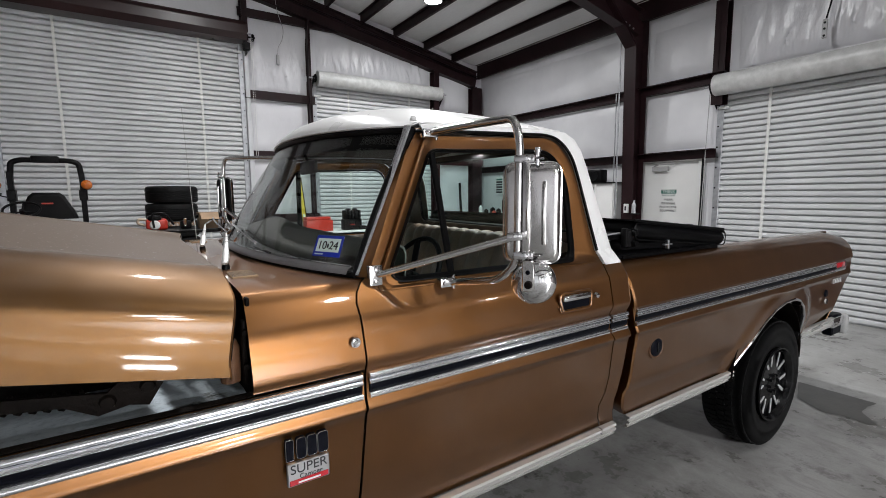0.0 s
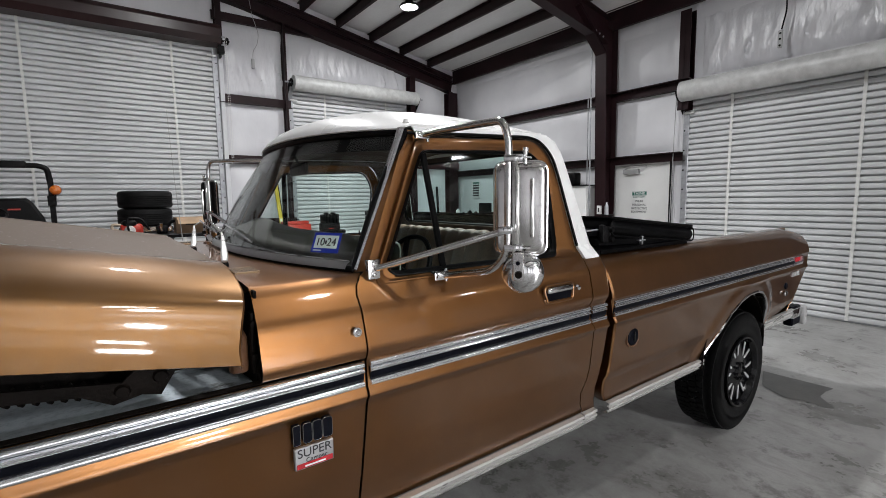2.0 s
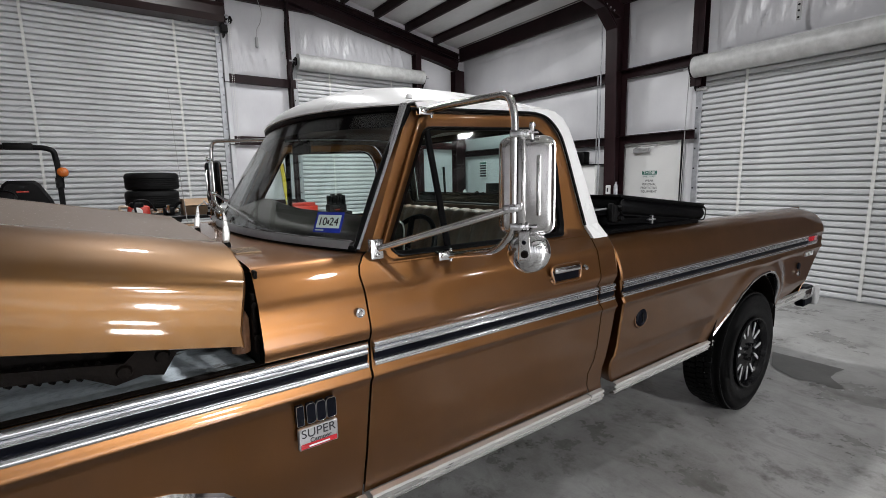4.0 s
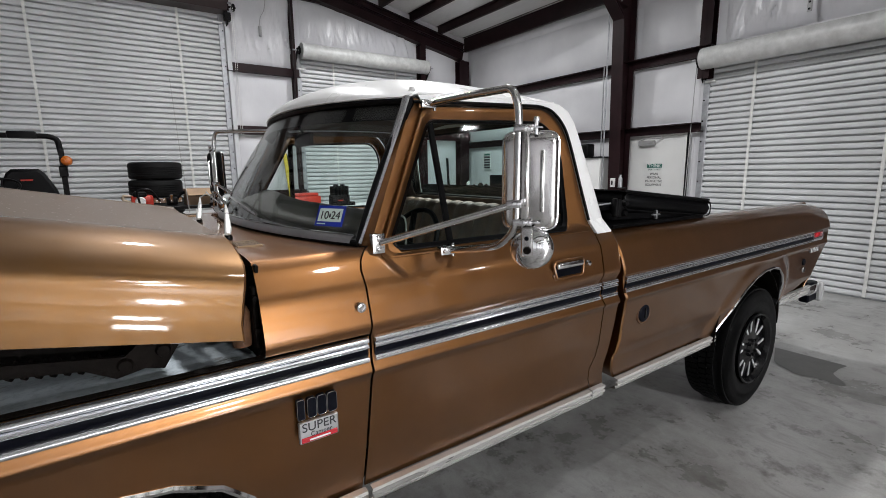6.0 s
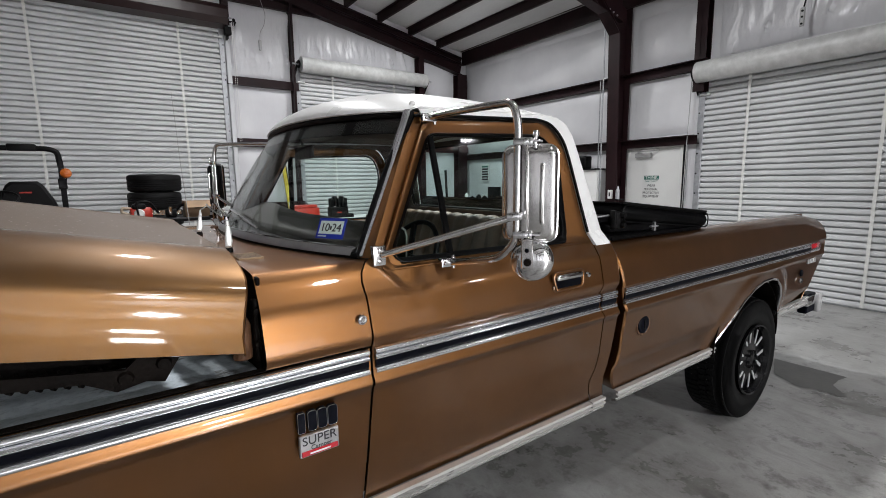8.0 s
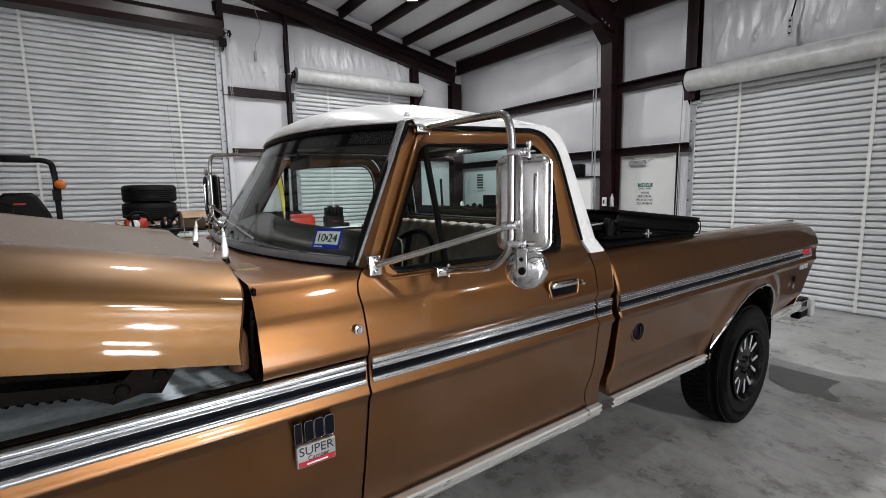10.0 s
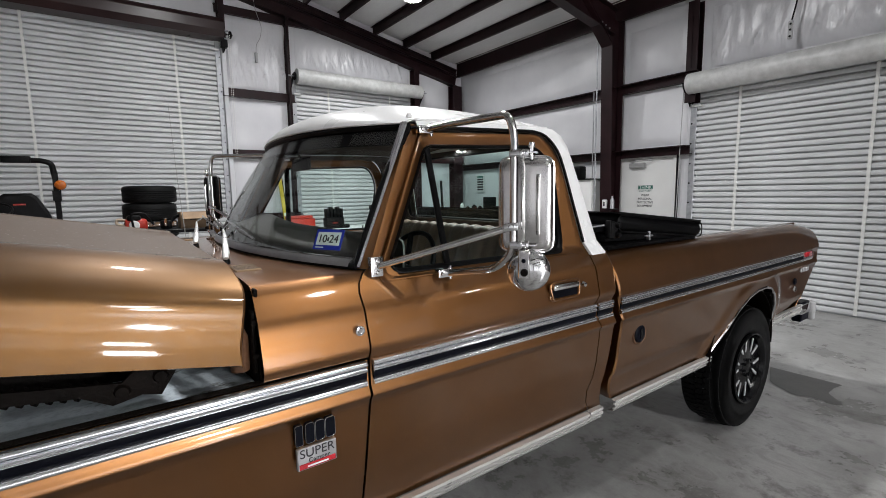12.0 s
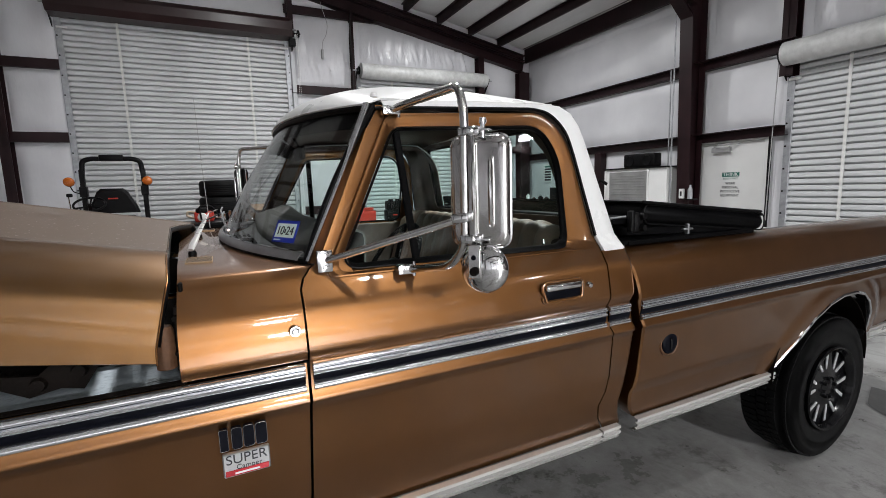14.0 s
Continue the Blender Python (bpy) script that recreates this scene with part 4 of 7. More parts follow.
def hood():
    full = HALF + [(2 - y, z) for y, z in HALF[-2::-1]]
    rows = []
    for y, z in full:
        yy = min(y, 2 - y)
        xr = -0.351 + 0.030 * min(1, max(0, (z - 1.24) / 0.15))
        if yy > 0.1:
            xr = -0.321 - 0.055 * min(1, (yy - 0.1) / 0.9)
        row = []
        for i in range(19):
            t = i / 18
            x = xr + (-1.74 - xr) * t
            lift = 0.19 * (-0.335 - x)
            drop = 0.06 * max(0, t - 0.85) / 0.15
            row.append((x, y, z + lift - drop * (z > 1.3)))
        rows.append(row)
    return rows


hr = hood()
hood_ob = part("hood", thick(grid(hr), 0.004), HOODP, truck, "bronze hood standing ajar, dusty with fine pale specks", angle=28)
# rolled rear edge and the inner pressing
edge = [Vector(r[0]) + Vector((0.002, 0, -0.004)) for r in hr]
part("rear_lip", sweep(edge, 0.0024, 8), PAINT, hood_ob)
seal = [Vector((r[0][0] - 0.006, 1 + (r[0][1] - 1) * 0.985, r[0][2] - 0.016)) for r in hr[5:-5]]
part("rear_seal", sweep(seal, 0.013, 10), RUBBER, hood_ob, "thick black rubber seal inside the hood edge")
rows = [[(p[0], 1 + (p[1] - 1) * 0.955, p[2] - 0.045) for p in r[1:-1]] for r in hr[7:-7]]
part("inner_pressing", thick(grid(rows), 0.004), DARK, hood_ob, "black inner pressing")


def engine_bay():
    for far in (0, 1):
        # ledge and inner apron
        xs = np.linspace(-1.68, -0.30, 26)
        led = grid([[(x, 0.012, 1.146), (x, 0.022, 1.150), (x, 0.040, 1.146), (x, 0.046, 1.128), (x, 0.075, 1.122)] for x in xs])
        apr = grid([[(x, 0.072 + 0.042 * k + 0.006 * noise.noise((x * 5, k * 0.7, 2)), 1.122 - 0.004 * k + 0.007 * noise.noise((x * 7, k * 0.9, 5))) for k in range(10)] for x in xs])
        # apron's upright wall, coloured near black for the shade under the hood
        wal = grid([[(x, 0.452, 1.085), (x, 0.462, 1.20), (x, 0.472, 1.27)] for x in xs])
        for nm, bb, m, lb in (("fender_ledge", led, DARK, "grimy black inner ledge"), ("inner_apron", apr, APRON, "grey-blue worn inner apron"), ("apron_wall", wal, DARK, "black inner wall, coloured for the shade in the hood gap")):
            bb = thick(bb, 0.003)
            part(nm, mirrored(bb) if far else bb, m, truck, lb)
        # spring hinge: arms, plate and coil
        h = bmesh.new()
        for pts, d in (([(-1.05, 1.235), (-0.60, 1.165), (-0.56, 1.20), (-0.52, 1.235), (-0.50, 1.17), (-0.545, 1.13), (-0.62, 1.115), (-0.68, 1.15), (-1.05, 1.20)], 0.10),
                       ([(-0.60, 1.13), (-0.48, 1.24), (-0.44, 1.235), (-0.52, 1.11)], 0.118)):
            merge(h, extrude_poly(pts, d, d + 0.012))
        for x, z in ((-0.52, 1.165), (-0.60, 1.145), (-0.92, 1.205)):
            merge(h, moved(lathe([(0, 0.012), (0.014, 0.012), (0.018, 0), (0, 0)], 10), Matrix.Translation((x, 0.10, z)) @ pose(0, 0, 0, 90, 0, 0)))
        h = moved(h, Matrix.Translation((0, 0, 0.03)))
        part("hood_hinge", mirrored(h) if far else h, DARK, truck, "grimy black hood hinge")
        coil = [(-1.02 + 0.0035 * i, 0.128 + 0.020 * math.cos(i * 0.9), 1.235 - 0.0005 * i + 0.020 * math.sin(i * 0.9)) for i in range(110)]
        s = sweep(coil, 0.004, 6)
        part("hinge_spring", mirrored(s) if far else s, DARK, truck)
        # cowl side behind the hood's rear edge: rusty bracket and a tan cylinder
        # firewall closes the gap; its near-black colour stands for the shade in there
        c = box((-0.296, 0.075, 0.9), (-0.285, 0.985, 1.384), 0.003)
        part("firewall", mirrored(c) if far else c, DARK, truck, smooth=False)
        k = bmesh.new()
        box((-0.312, 0.055, 1.16), (-0.298, 0.085, 1.33), 0.004, bm=k)
        for z in (1.21, 1.30):
            merge(k, moved(lathe([(0, 0.010), (0.008, 0.010), (0.010, 0), (0, 0)], 8), Matrix.Translation((-0.305, 0.055, z)) @ pose(0, 0, 0, 90, 0, 0)))
        part("hinge_bracket", mirrored(k) if far else k, DARK, truck)
        t = lathe([(0.0, 0.0), (0.024, 0.0), (0.026, 0.02), (0.026, 0.09), (0.018, 0.11), (0.0, 0.11)], 16)
        t = moved(t, Matrix.Translation((-0.338, 0.095, 1.165)))
        part("reservoir", mirrored(t) if far else t, RUST, truck, "tan-brown cylindrical fitting")
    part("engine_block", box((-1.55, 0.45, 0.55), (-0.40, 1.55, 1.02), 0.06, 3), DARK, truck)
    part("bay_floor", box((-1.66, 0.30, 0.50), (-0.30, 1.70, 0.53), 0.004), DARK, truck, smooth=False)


engine_bay()

# grille and bumper, on the far nose
part("grille", box((-1.745, 0.06, 0.80), (-1.66, 1.94, 1.16), 0.02, 2), CHROME, truck)
part("front_bumper", box((-1.90, -0.02, 0.52), (-1.76, 2.02, 0.74), 0.03, 3), CHROME, truck)

# doors
DZ = [z for z in levels(SIDE) if 0.612 <= z]


DOOR_REAR = [(0.60, 0.065), (0.64, 0.03), (0.68, 0.02), (0.73, 0.012), (0.78, 0.038), (0.85, 0.046), (1.0, 0.034), (1.08, 0.01), (1.14, 0.0)]
QUARTER_REAR = [(0.60, 0.04), (0.66, 0.012), (0.72, 0.004), (0.80, 0.016), (0.90, 0.022), (1.03, 0.018), (1.14, 0.0)]
BED_FRONT = [(0.60, 0.085), (0.64, 0.04), (0.68, 0.022), (0.72, 0.018), (0.82, 0.036), (1.0, 0.030), (1.1, 0.01), (1.14, 0.0)]


def door_shift(x, z):
    """Seams that lean with height."""
    t = (x - 0.0) / 1.09
    front = 0.0 - 0.010 * max(0, (1.05 - z) / 0.4) + 0.055 * max(0, (z - 1.33) / 0.07) ** 2
    rear = 0.030 * max(0, (z - 1.14) / 0.26) + curve_y(DOOR_REAR, z)
    return front * (1 - t) + rear * t


DZ = sorted(set([0.606] + DZ))
door_xs = xcols(0.003, 1.090, 0.045)
DOUT = [(0.075, 1.355, 0.02), (0.322, 1.846, 0.03), (0.955, 1.874, 0.07), (1.052, 1.76, 0.09), (1.110, 1.355, 0.02)]
DIN = [(0.118, 1.372, 0.065), (0.338, 1.800, 0.035), (0.930, 1.822, 0.085), (1.000, 1.70, 0.12), (0.985, 1.366, 0.055)]


def ring(outer, inner, off_o, off_i, k=8):
    """A frame between two outlines on the leaning upper door; off: metres outwards."""
    o, i = rounded(outer, k), rounded(inner, k)
    rows = []
    n = len(o)
    for a in range(n):
        (x0, z0), (x1, z1) = o[a], i[a]
        row = []
        for t, f in ((0.0, off_o + 0.012), (0.06, off_o), (0.35, off_o - 0.003), (0.75, off_i), (0.94, off_i + 0.002), (1.0, off_i + 0.016)):
            x, z = x0 + (x1 - x0) * t, z0 + (z1 - z0) * t
            row.append((x, yd(z) + f, z))
        rows.append(row)
    return thick(grid(rows, close_u=True), 0.004)


def pane(outline, off, t=0.005):
    pts = [(x, 0.102 + (z - 1.39) * 0.205 + off, z) for x, z in outline]
    b = bmesh.new()
    c = Vector([sum(p[i] for p in pts) / len(pts) for i in range(3)])
    cv = b.verts.new(c)
    vs = [b.verts.new(p) for p in pts]
    for i in range(len(vs)):
        b.faces.new((cv, vs[i], vs[(i + 1) % len(vs)]))
    bmesh.ops.recalc_face_normals(b, faces=b.faces[:])
    bmesh.ops.solidify(b, geom=b.faces[:], thickness=t)
    return b


def side_door_of_cab(far):
    mk = mirrored if far else (lambda b: b)
    d = part("door", mk(inward(flank(door_xs, DZ, SIDE, high=lambda x: 1.40 if x < 0.10 or x > 1.03 else 1.368, xshift=door_shift), 0.008)), PAINT, truck, "closed bronze door" )
    part("window_frame", mk(ring(DOUT, DIN, -0.003, 0.002)), PAINT, d)
    s_in = [(0.134, 1.384, 0.055), (0.343, 1.789, 0.03), (0.922, 1.810, 0.08), (0.987, 1.70, 0.115), (0.973, 1.381, 0.05)]
    part("window_seal", mk(ring(DIN, s_in, -0.004, 0.006)), RUBBER, d, "black rubber window seal")
    # quarter window divider, then the two panes
    part("vent_divider", mk(sweep([(0.352, yd(1.79) + 0.014, 1.79), (0.372, yd(1.38) + 0.016, 1.376)], 0.015, 8, sx=1.0, sy=0.6)), RUBBER, d, "black window divider")
    vent = part("vent_pane", mk(pane(rounded([(0.136, 1.380, 0.04), (0.346, 1.778, 0.02), (0.366, 1.380, 0.01)], 4), 0.019)), GLASS, d, "small triangular glass pane")
    win = part("window_pane", mk(pane(rounded([(0.372, 1.376, 0.01), (0.352, 1.79, 0.02), (0.926, 1.808, 0.07), (0.990, 1.70, 0.1), (0.975, 1.376, 0.05)], 5), 0.022)), GLASS, d, "clear greenish glass pane")
    vent.visible_shadow = win.visible_shadow = False
    side_trim(0.010, 1.084, d, far)
    rocker(0.006, 1.125, 0.548, 0.610, d, far, ROCK)
    # pull handle in its dished recess, and the lock
    dish = part("handle_recess", mk(moved(box((-0.086, -0.005, -0.030), (0.086, 0.006, 0.030), 0.012, 3), Matrix.Translation((0.874, 0.000, 1.233)))), PAINT, d)
    part("recess_rim", mk(sweep([(x, -0.006, z) for x, z in rounded([(0.786, 1.198, 0.02), (0.962, 1.198, 0.02), (0.962, 1.268, 0.02), (0.786, 1.268, 0.02)], 5) + [(0.806, 1.198)]], 0.006, 8)), PAINT, dish)
    # shade of the recess, put in as a black block below the handle
    part("recess_shadow", mk(box((0.794, -0.0065, 1.204), (0.954, 0.002, 1.250), 0.010, 2)), BLACK, dish, "black block for the shade inside the recess")
    part("door_handle", mk(box((0.796, -0.022, 1.238), (0.950, -0.004, 1.262), 0.009, 3)), CHROME, dish, "chrome pull handle")
    part("door_lock", mk(moved(lathe([(0, 0.014), (0.009, 0.013), (0.012, 0.006), (0.013, 0)], 16), Matrix.Translation((1.0, 0.002, 1.238)) @ pose(0, 0, 0, 90, 0, 0))), CHROME, d, "round chrome lock")
    # inner panel
    part("inner_panel", mk(box((0.03, 0.115, 0.68), (1.06, 0.15, 1.365), 0.015, 2)), HEADL, d)
    part("door_sill_pin", mk(sweep([(0.90, 0.135, 1.365), (0.90, 0.135, 1.40)], 0.005, 8)), CHROME, d)
    return d


for far in (0, 1):
    side_door_of_cab(far)

# cab: rear quarter below the belt, white upper quarter, roof, back, pillars
QZ = [z for z in levels(SIDE) if z >= 0.60 and z <= 1.346] + [1.346]


def quarter_shift(x, z):
    t = (x - 1.096) / 0.114
    lo = door_shift(1.09, z)
    hi = 0.030 * max(0, (z - 1.14) / 0.22) + curve_y(QUARTER_REAR, z)
    return lo * (1 - t) + hi * t


QX = [1.096, 1.12, 1.15, 1.18, 1.20, 1.208]
quarters = []
for far in (0, 1):
    mk = mirrored if far else (lambda b: b)
    b = flank(QX, QZ, SIDE, xshift=quarter_shift)
    q = part("cab_quarter", mk(inward(b, 0.006)), PAINT, truck)
    # turn of the corner into the cab's back
    rows = []
    for z in QZ:
        x = 1.208 + quarter_shift(1.208, z)
        y = curve_y(SIDE, z)
        rows.append([(x, y, z), (x + 0.012, y + 0.006, z), (x + 0.020, y + 0.024, z), (x + 0.020, y + 0.14, z)])
    part("corner_turn", mk(thick(grid(rows), 0.004)), PAINT, q)
    side_trim(1.099, 1.206, q, far)
    rocker(1.131, 1.225, 0.550, 0.614, q, far, ROCK)
    quarters.append(q)


def rear_x(z):
    return 1.238 + (1.342 - z) * 0.262


def white_quarter():
    """White upper rear corner, from the roof to the belt, rounding into the back."""
    front = [(1.128, 1.344), (1.124, 1.40), (1.110, 1.48), (1.096, 1.56), (1.082, 1.64), (1.070, 1.71), (1.060, 1.76), (1.042, 1.805), (1.010, 1.845), (0.960, 1.878), (0.90, 1.886), (0.80, 1.885), (0.65, 1.880), (0.50, 1.874), (0.40, 1.868), (0.318, 1.862)]
    back = [(1.240, 1.344), (1.226, 1.40), (1.206, 1.48), (1.186, 1.56), (1.166, 1.64), (1.148, 1.71), (1.136, 1.765), (1.120, 1.825), (1.090, 1.872), (1.040, 1.898), (0.96, 1.905), (0.82, 1.905), (0.65, 1.903), (0.50, 1.899), (0.40, 1.894), (0.310, 1.884)]
    rows = []
    for (x, z), (bx, bz) in zip(front, back):
        y = yd(z) - 0.004
        lean = (bz - z) * 0.205
        row = [(x, y + 0.014, z), (x + 0.002, y, z)]
        row += [(x + (bx - x) * t, y + (lean + 0.002) * t, z + (bz - z) * t) for t in (0.3, 0.6, 0.9)]
        w = min(1.0, max(0.0, (z - 1.74) / 0.10))
        ux, uz = 1 - w, w
        row += [(bx + 0.010 * ux, y + lean + 0.012, bz + 0.003 * uz), (bx + 0.018 * ux, y + lean + 0.036, bz + 0.002 * uz), (bx + 0.020 * ux, y + lean + 0.09, bz - 0.004 * uz), (bx + 0.022 * ux - 0.03 * w, y + lean + 0.24, bz - 0.030 * uz)]
        rows.append(row)
    return thick(grid(rows), 0.005)


for far in (0, 1):
    b = white_quarter()
    part("roof_quarter", mirrored(b) if far else b, WHITE, truck, "white painted upper rear corner")
    b = moved(white_quarter(), Matrix.Translation((-0.012, 0.016, -0.010)))
    part("quarter_liner", mirrored(b) if far else b, HEADL, truck, "dark inner trim of the rear corner")


def head(y):
    """Head of the windscreen: x, z."""
    v = min(1, abs(y - 1) / 0.80)
    return 0.090 + 0.190 * v ** 2.2, 1.892 - 0.018 * v ** 2


def roof():
    rows = []
    N, M = 44, 44
    for j in range(M + 1):
        v = -1 + 2 * j / M
        v = math.copysign(abs(v) ** 0.72, v)
        y = 1 + 0.797 * v
        hx, hz = head(y)
        row = []
        for i in range(N + 1):
            u = i / N
            x0, x1 = hx - 0.018, 1.108 - 0.115 * abs(v) ** 6
            uu = u ** 1.25
            x = x0 + (x1 - x0) * uu
            base = hz + (1.888 - hz) * uu if abs(v) > 0.97 else hz + (1.895 - hz) * uu
            crown = 0.110 * (1 - abs(v) ** 3.0) ** 0.8
            rise = math.sin(min(1, u / 0.46) * math.pi / 2) ** 0.85
            fall = 1.0 if u < 0.45 else max(0.0, 1 - ((u - 0.45) / 0.55) ** 2.2) ** 0.75
            cz = base + crown * rise * fall + 0.018 * min(1, u / 0.12) - 0.050 * max(0.0, (u - 0.84) / 0.16) ** 2 * (1 - abs(v) ** 5)
            row.append((x, y, cz))
        rows.append(row)
    return thick(grid(rows), 0.006)


part("roof", roof(), WHITE, truck, "white painted roof", angle=60)


def drip_rails():
    for far in (0, 1):
        pts = [(0.285, yd(1.858) - 0.004, 1.858)] + [(x, yd(z) - 0.006, z) for x, z in ((0.32, 1.862), (0.6, 1.872), (0.90, 1.883), (0.965, 1.872), (1.012, 1.838), (1.046, 1.79), (1.066, 1.71), (1.092, 1.56), (1.122, 1.40))]
        b = sweep(smooth_path(pts, 0.06), 0.0055, 8, sx=1.2)
        part("drip_rail", mirrored(b) if far else b, RUBBER, truck, "black drip rail")
        # body-coloured pillar between windscreen and door
        rows = []
        for t in np.linspace(0, 1, 12):
            z = 1.395 + t * 0.475
            xa = 0.050 + 0.225 * t
            rows.append([(xa - 0.022, 0.150 + 0.05 * t, z), (xa - 0.005, yd(z) + 0.020, z), (xa + 0.012, yd(z) + 0.004, z), (xa + 0.030, yd(z) + 0.004, z), (xa + 0.062, yd(z) + 0.010, z)])
        b = thick(grid(rows), 0.004)
        part("pillar", mirrored(b) if far else b, PAINT, truck)
        b = thick(grid([[(p[0] + 0.01, p[1] + 0.022, p[2]) for p in r] for r in rows]), 0.003)
        part("pillar_liner", mirrored(b) if far else b, HEADL, truck)
        b = sweep(smooth_path([(0.032, 0.137, 1.402), (0.145, 0.166, 1.63), (0.258, 0.192, 1.872)], 0.2), 0.011, 8, sx=1.6, sy=0.7)
        part("windscreen_side_trim", mirrored(b) if far else b, BRIGHT, truck, "bright trim beside the windscreen")
        part("roof_stud", moved(lathe([(0, 0.016), (0.009, 0.013), (0.013, 0.0)], 14), Matrix.Translation((0.285, 0.20 if not far else 1.80, 1.893))), WHITE, truck)


drip_rails()


def ws_point(u, v, off=0.0):
    """Windscreen surface: u across (0 near side to 1), v up."""
    y0 = 0.135 + 1.73 * u
    yt = 0.195 + 1.61 * u
    xb = ws_x(y0)
    xt, zt = head(yt)
    y = y0 + (yt - y0) * v
    z = ws_z(y0) + (zt - 0.012 - ws_z(y0)) * v
    x = xb + (xt - xb) * v - 0.016 * math.sin(math.pi * v)
    return (x - off, y, z)


us, vs_ = np.linspace(0, 1, 33), np.linspace(0, 1, 13)
screen = part("windscreen", thick(grid([[ws_point(u, v) for v in vs_] for u in us]), 0.005), WSGLASS, truck, "wide curved windscreen glass", angle=80)
screen.visible_shadow = False
loop = [ws_point(u, 0, 0.004) for u in us] + [ws_point(1, v, 0.004) for v in vs_[1:]] + [ws_point(u, 1, 0.004) for u in us[::-1][1:]] + [ws_point(0, v, 0.004) for v in vs_[::-1][1:]]
part("windscreen_seal", sweep(loop, 0.011, 8, sx=1.0), RUBBER, truck, "black rubber windscreen seal")
part("windscreen_lower_trim", thick(grid([[ws_point(u, v, o) for v, o in ((-0.010, 0.010), (0.004, 0.017), (0.026, 0.019), (0.046, 0.016), (0.056, 0.008))] for u in np.linspace(0.01, 0.99, 50)]), 0.003), DULL, truck, "dull grey metal trim below the windscreen")
part("windscreen_trim_line", sweep([ws_point(u, 0.058, 0.012) for u in np.linspace(0.01, 0.99, 50)], 0.0028, 6), CHROME, truck, "thin bright trim line")
part("header_band", thick(grid([[ws_point(u, v, -0.012) for v in (0.86, 0.92, 0.98)] for u in us]), 0.003), PLAST, truck)


def sticker():
    """Date sticker low on the glass."""
    w = 0.118
    across = Vector(ws_point(0.110, 0.165)) - Vector(ws_point(0.040, 0.165))
    up = Vector(ws_point(0.072, 0.26)) - Vector(ws_point(0.072, 0.10))
    nrm = up.cross(across).normalized()
    ex = Vector((0, 0, 1)).cross(nrm).normalized()
    ezv = nrm.cross(ex)
    m = Matrix((ex, ezv, nrm)).transposed().to_4x4()
    m.translation = Vector(ws_point(0.072, 0.165, 0.006))
    s = part("windscreen_sticker", moved(box((-w / 2, -0.036, -0.0008), (w / 2, 0.036, 0.0008), 0), m), BLUE, truck, "blue-bordered date sticker", smooth=False)
    part("sticker_field", moved(box((-w / 2 + 0.009, -0.020, 0), (w / 2 - 0.009, 0.026, 0.0014), 0), m), STICK, s, smooth=False)
    text_part("sticker_text", "10", 0.040, m @ Matrix.Translation((-0.025, 0.001, 0.002)), INK, s)
    text_part("sticker_text", "24", 0.040, m @ Matrix.Translation((0.024, 0.001, 0.002)), INK, s)
    part("sticker_mark", moved(box((-0.004, -0.006, 0.001), (0.003, 0.008, 0.0018), 0), m), INK, s, smooth=False)
    part("sticker_line", moved(box((-0.050, -0.030, 0), (-0.014, -0.026, 0.0014), 0), m), STICK, s, smooth=False)


sticker()


def wipers():
    for yb in (0.507, 1.184):
        p0 = Vector((-0.277, yb, 1.417))
        w = part("wiper", moved(lathe([(0, 0.003), (0.009, 0.001), (0.013, -0.006), (0.013, -0.03)], 14), Matrix.Translation(p0)), PLAST, truck)
        arm = [p0 + Vector(d) for d in ((-0.004, -0.012, 0.004), (0.004, 0.020, 0.020), (0.020, 0.110, 0.050), (0.034, 0.190, 0.072), (0.044, 0.259, 0.087))]
        part("wiper_arm", sweep(arm, [0.010, 0.0125, 0.009, 0.006, 0.003], 8, sx=1.0, sy=0.5), MOULD, w, "pale bright metal wiper arm")
        rod = [arm[-1], p0 + Vector((0.085, 0.36, 0.100))]
        part("arm_rod", sweep(rod, 0.003, 6), STEEL, w)
        bl = [p0 + Vector((0.118, 0.10, 0.055)), p0 + Vector((0.100, 0.33, 0.092)), p0 + Vector((0.112, 0.52, 0.105))]
        part("wiper_blade", sweep(smooth_path(bl, 0.2), 0.0045, 6), STEEL, w, "bright metal wiper blade")


wipers()


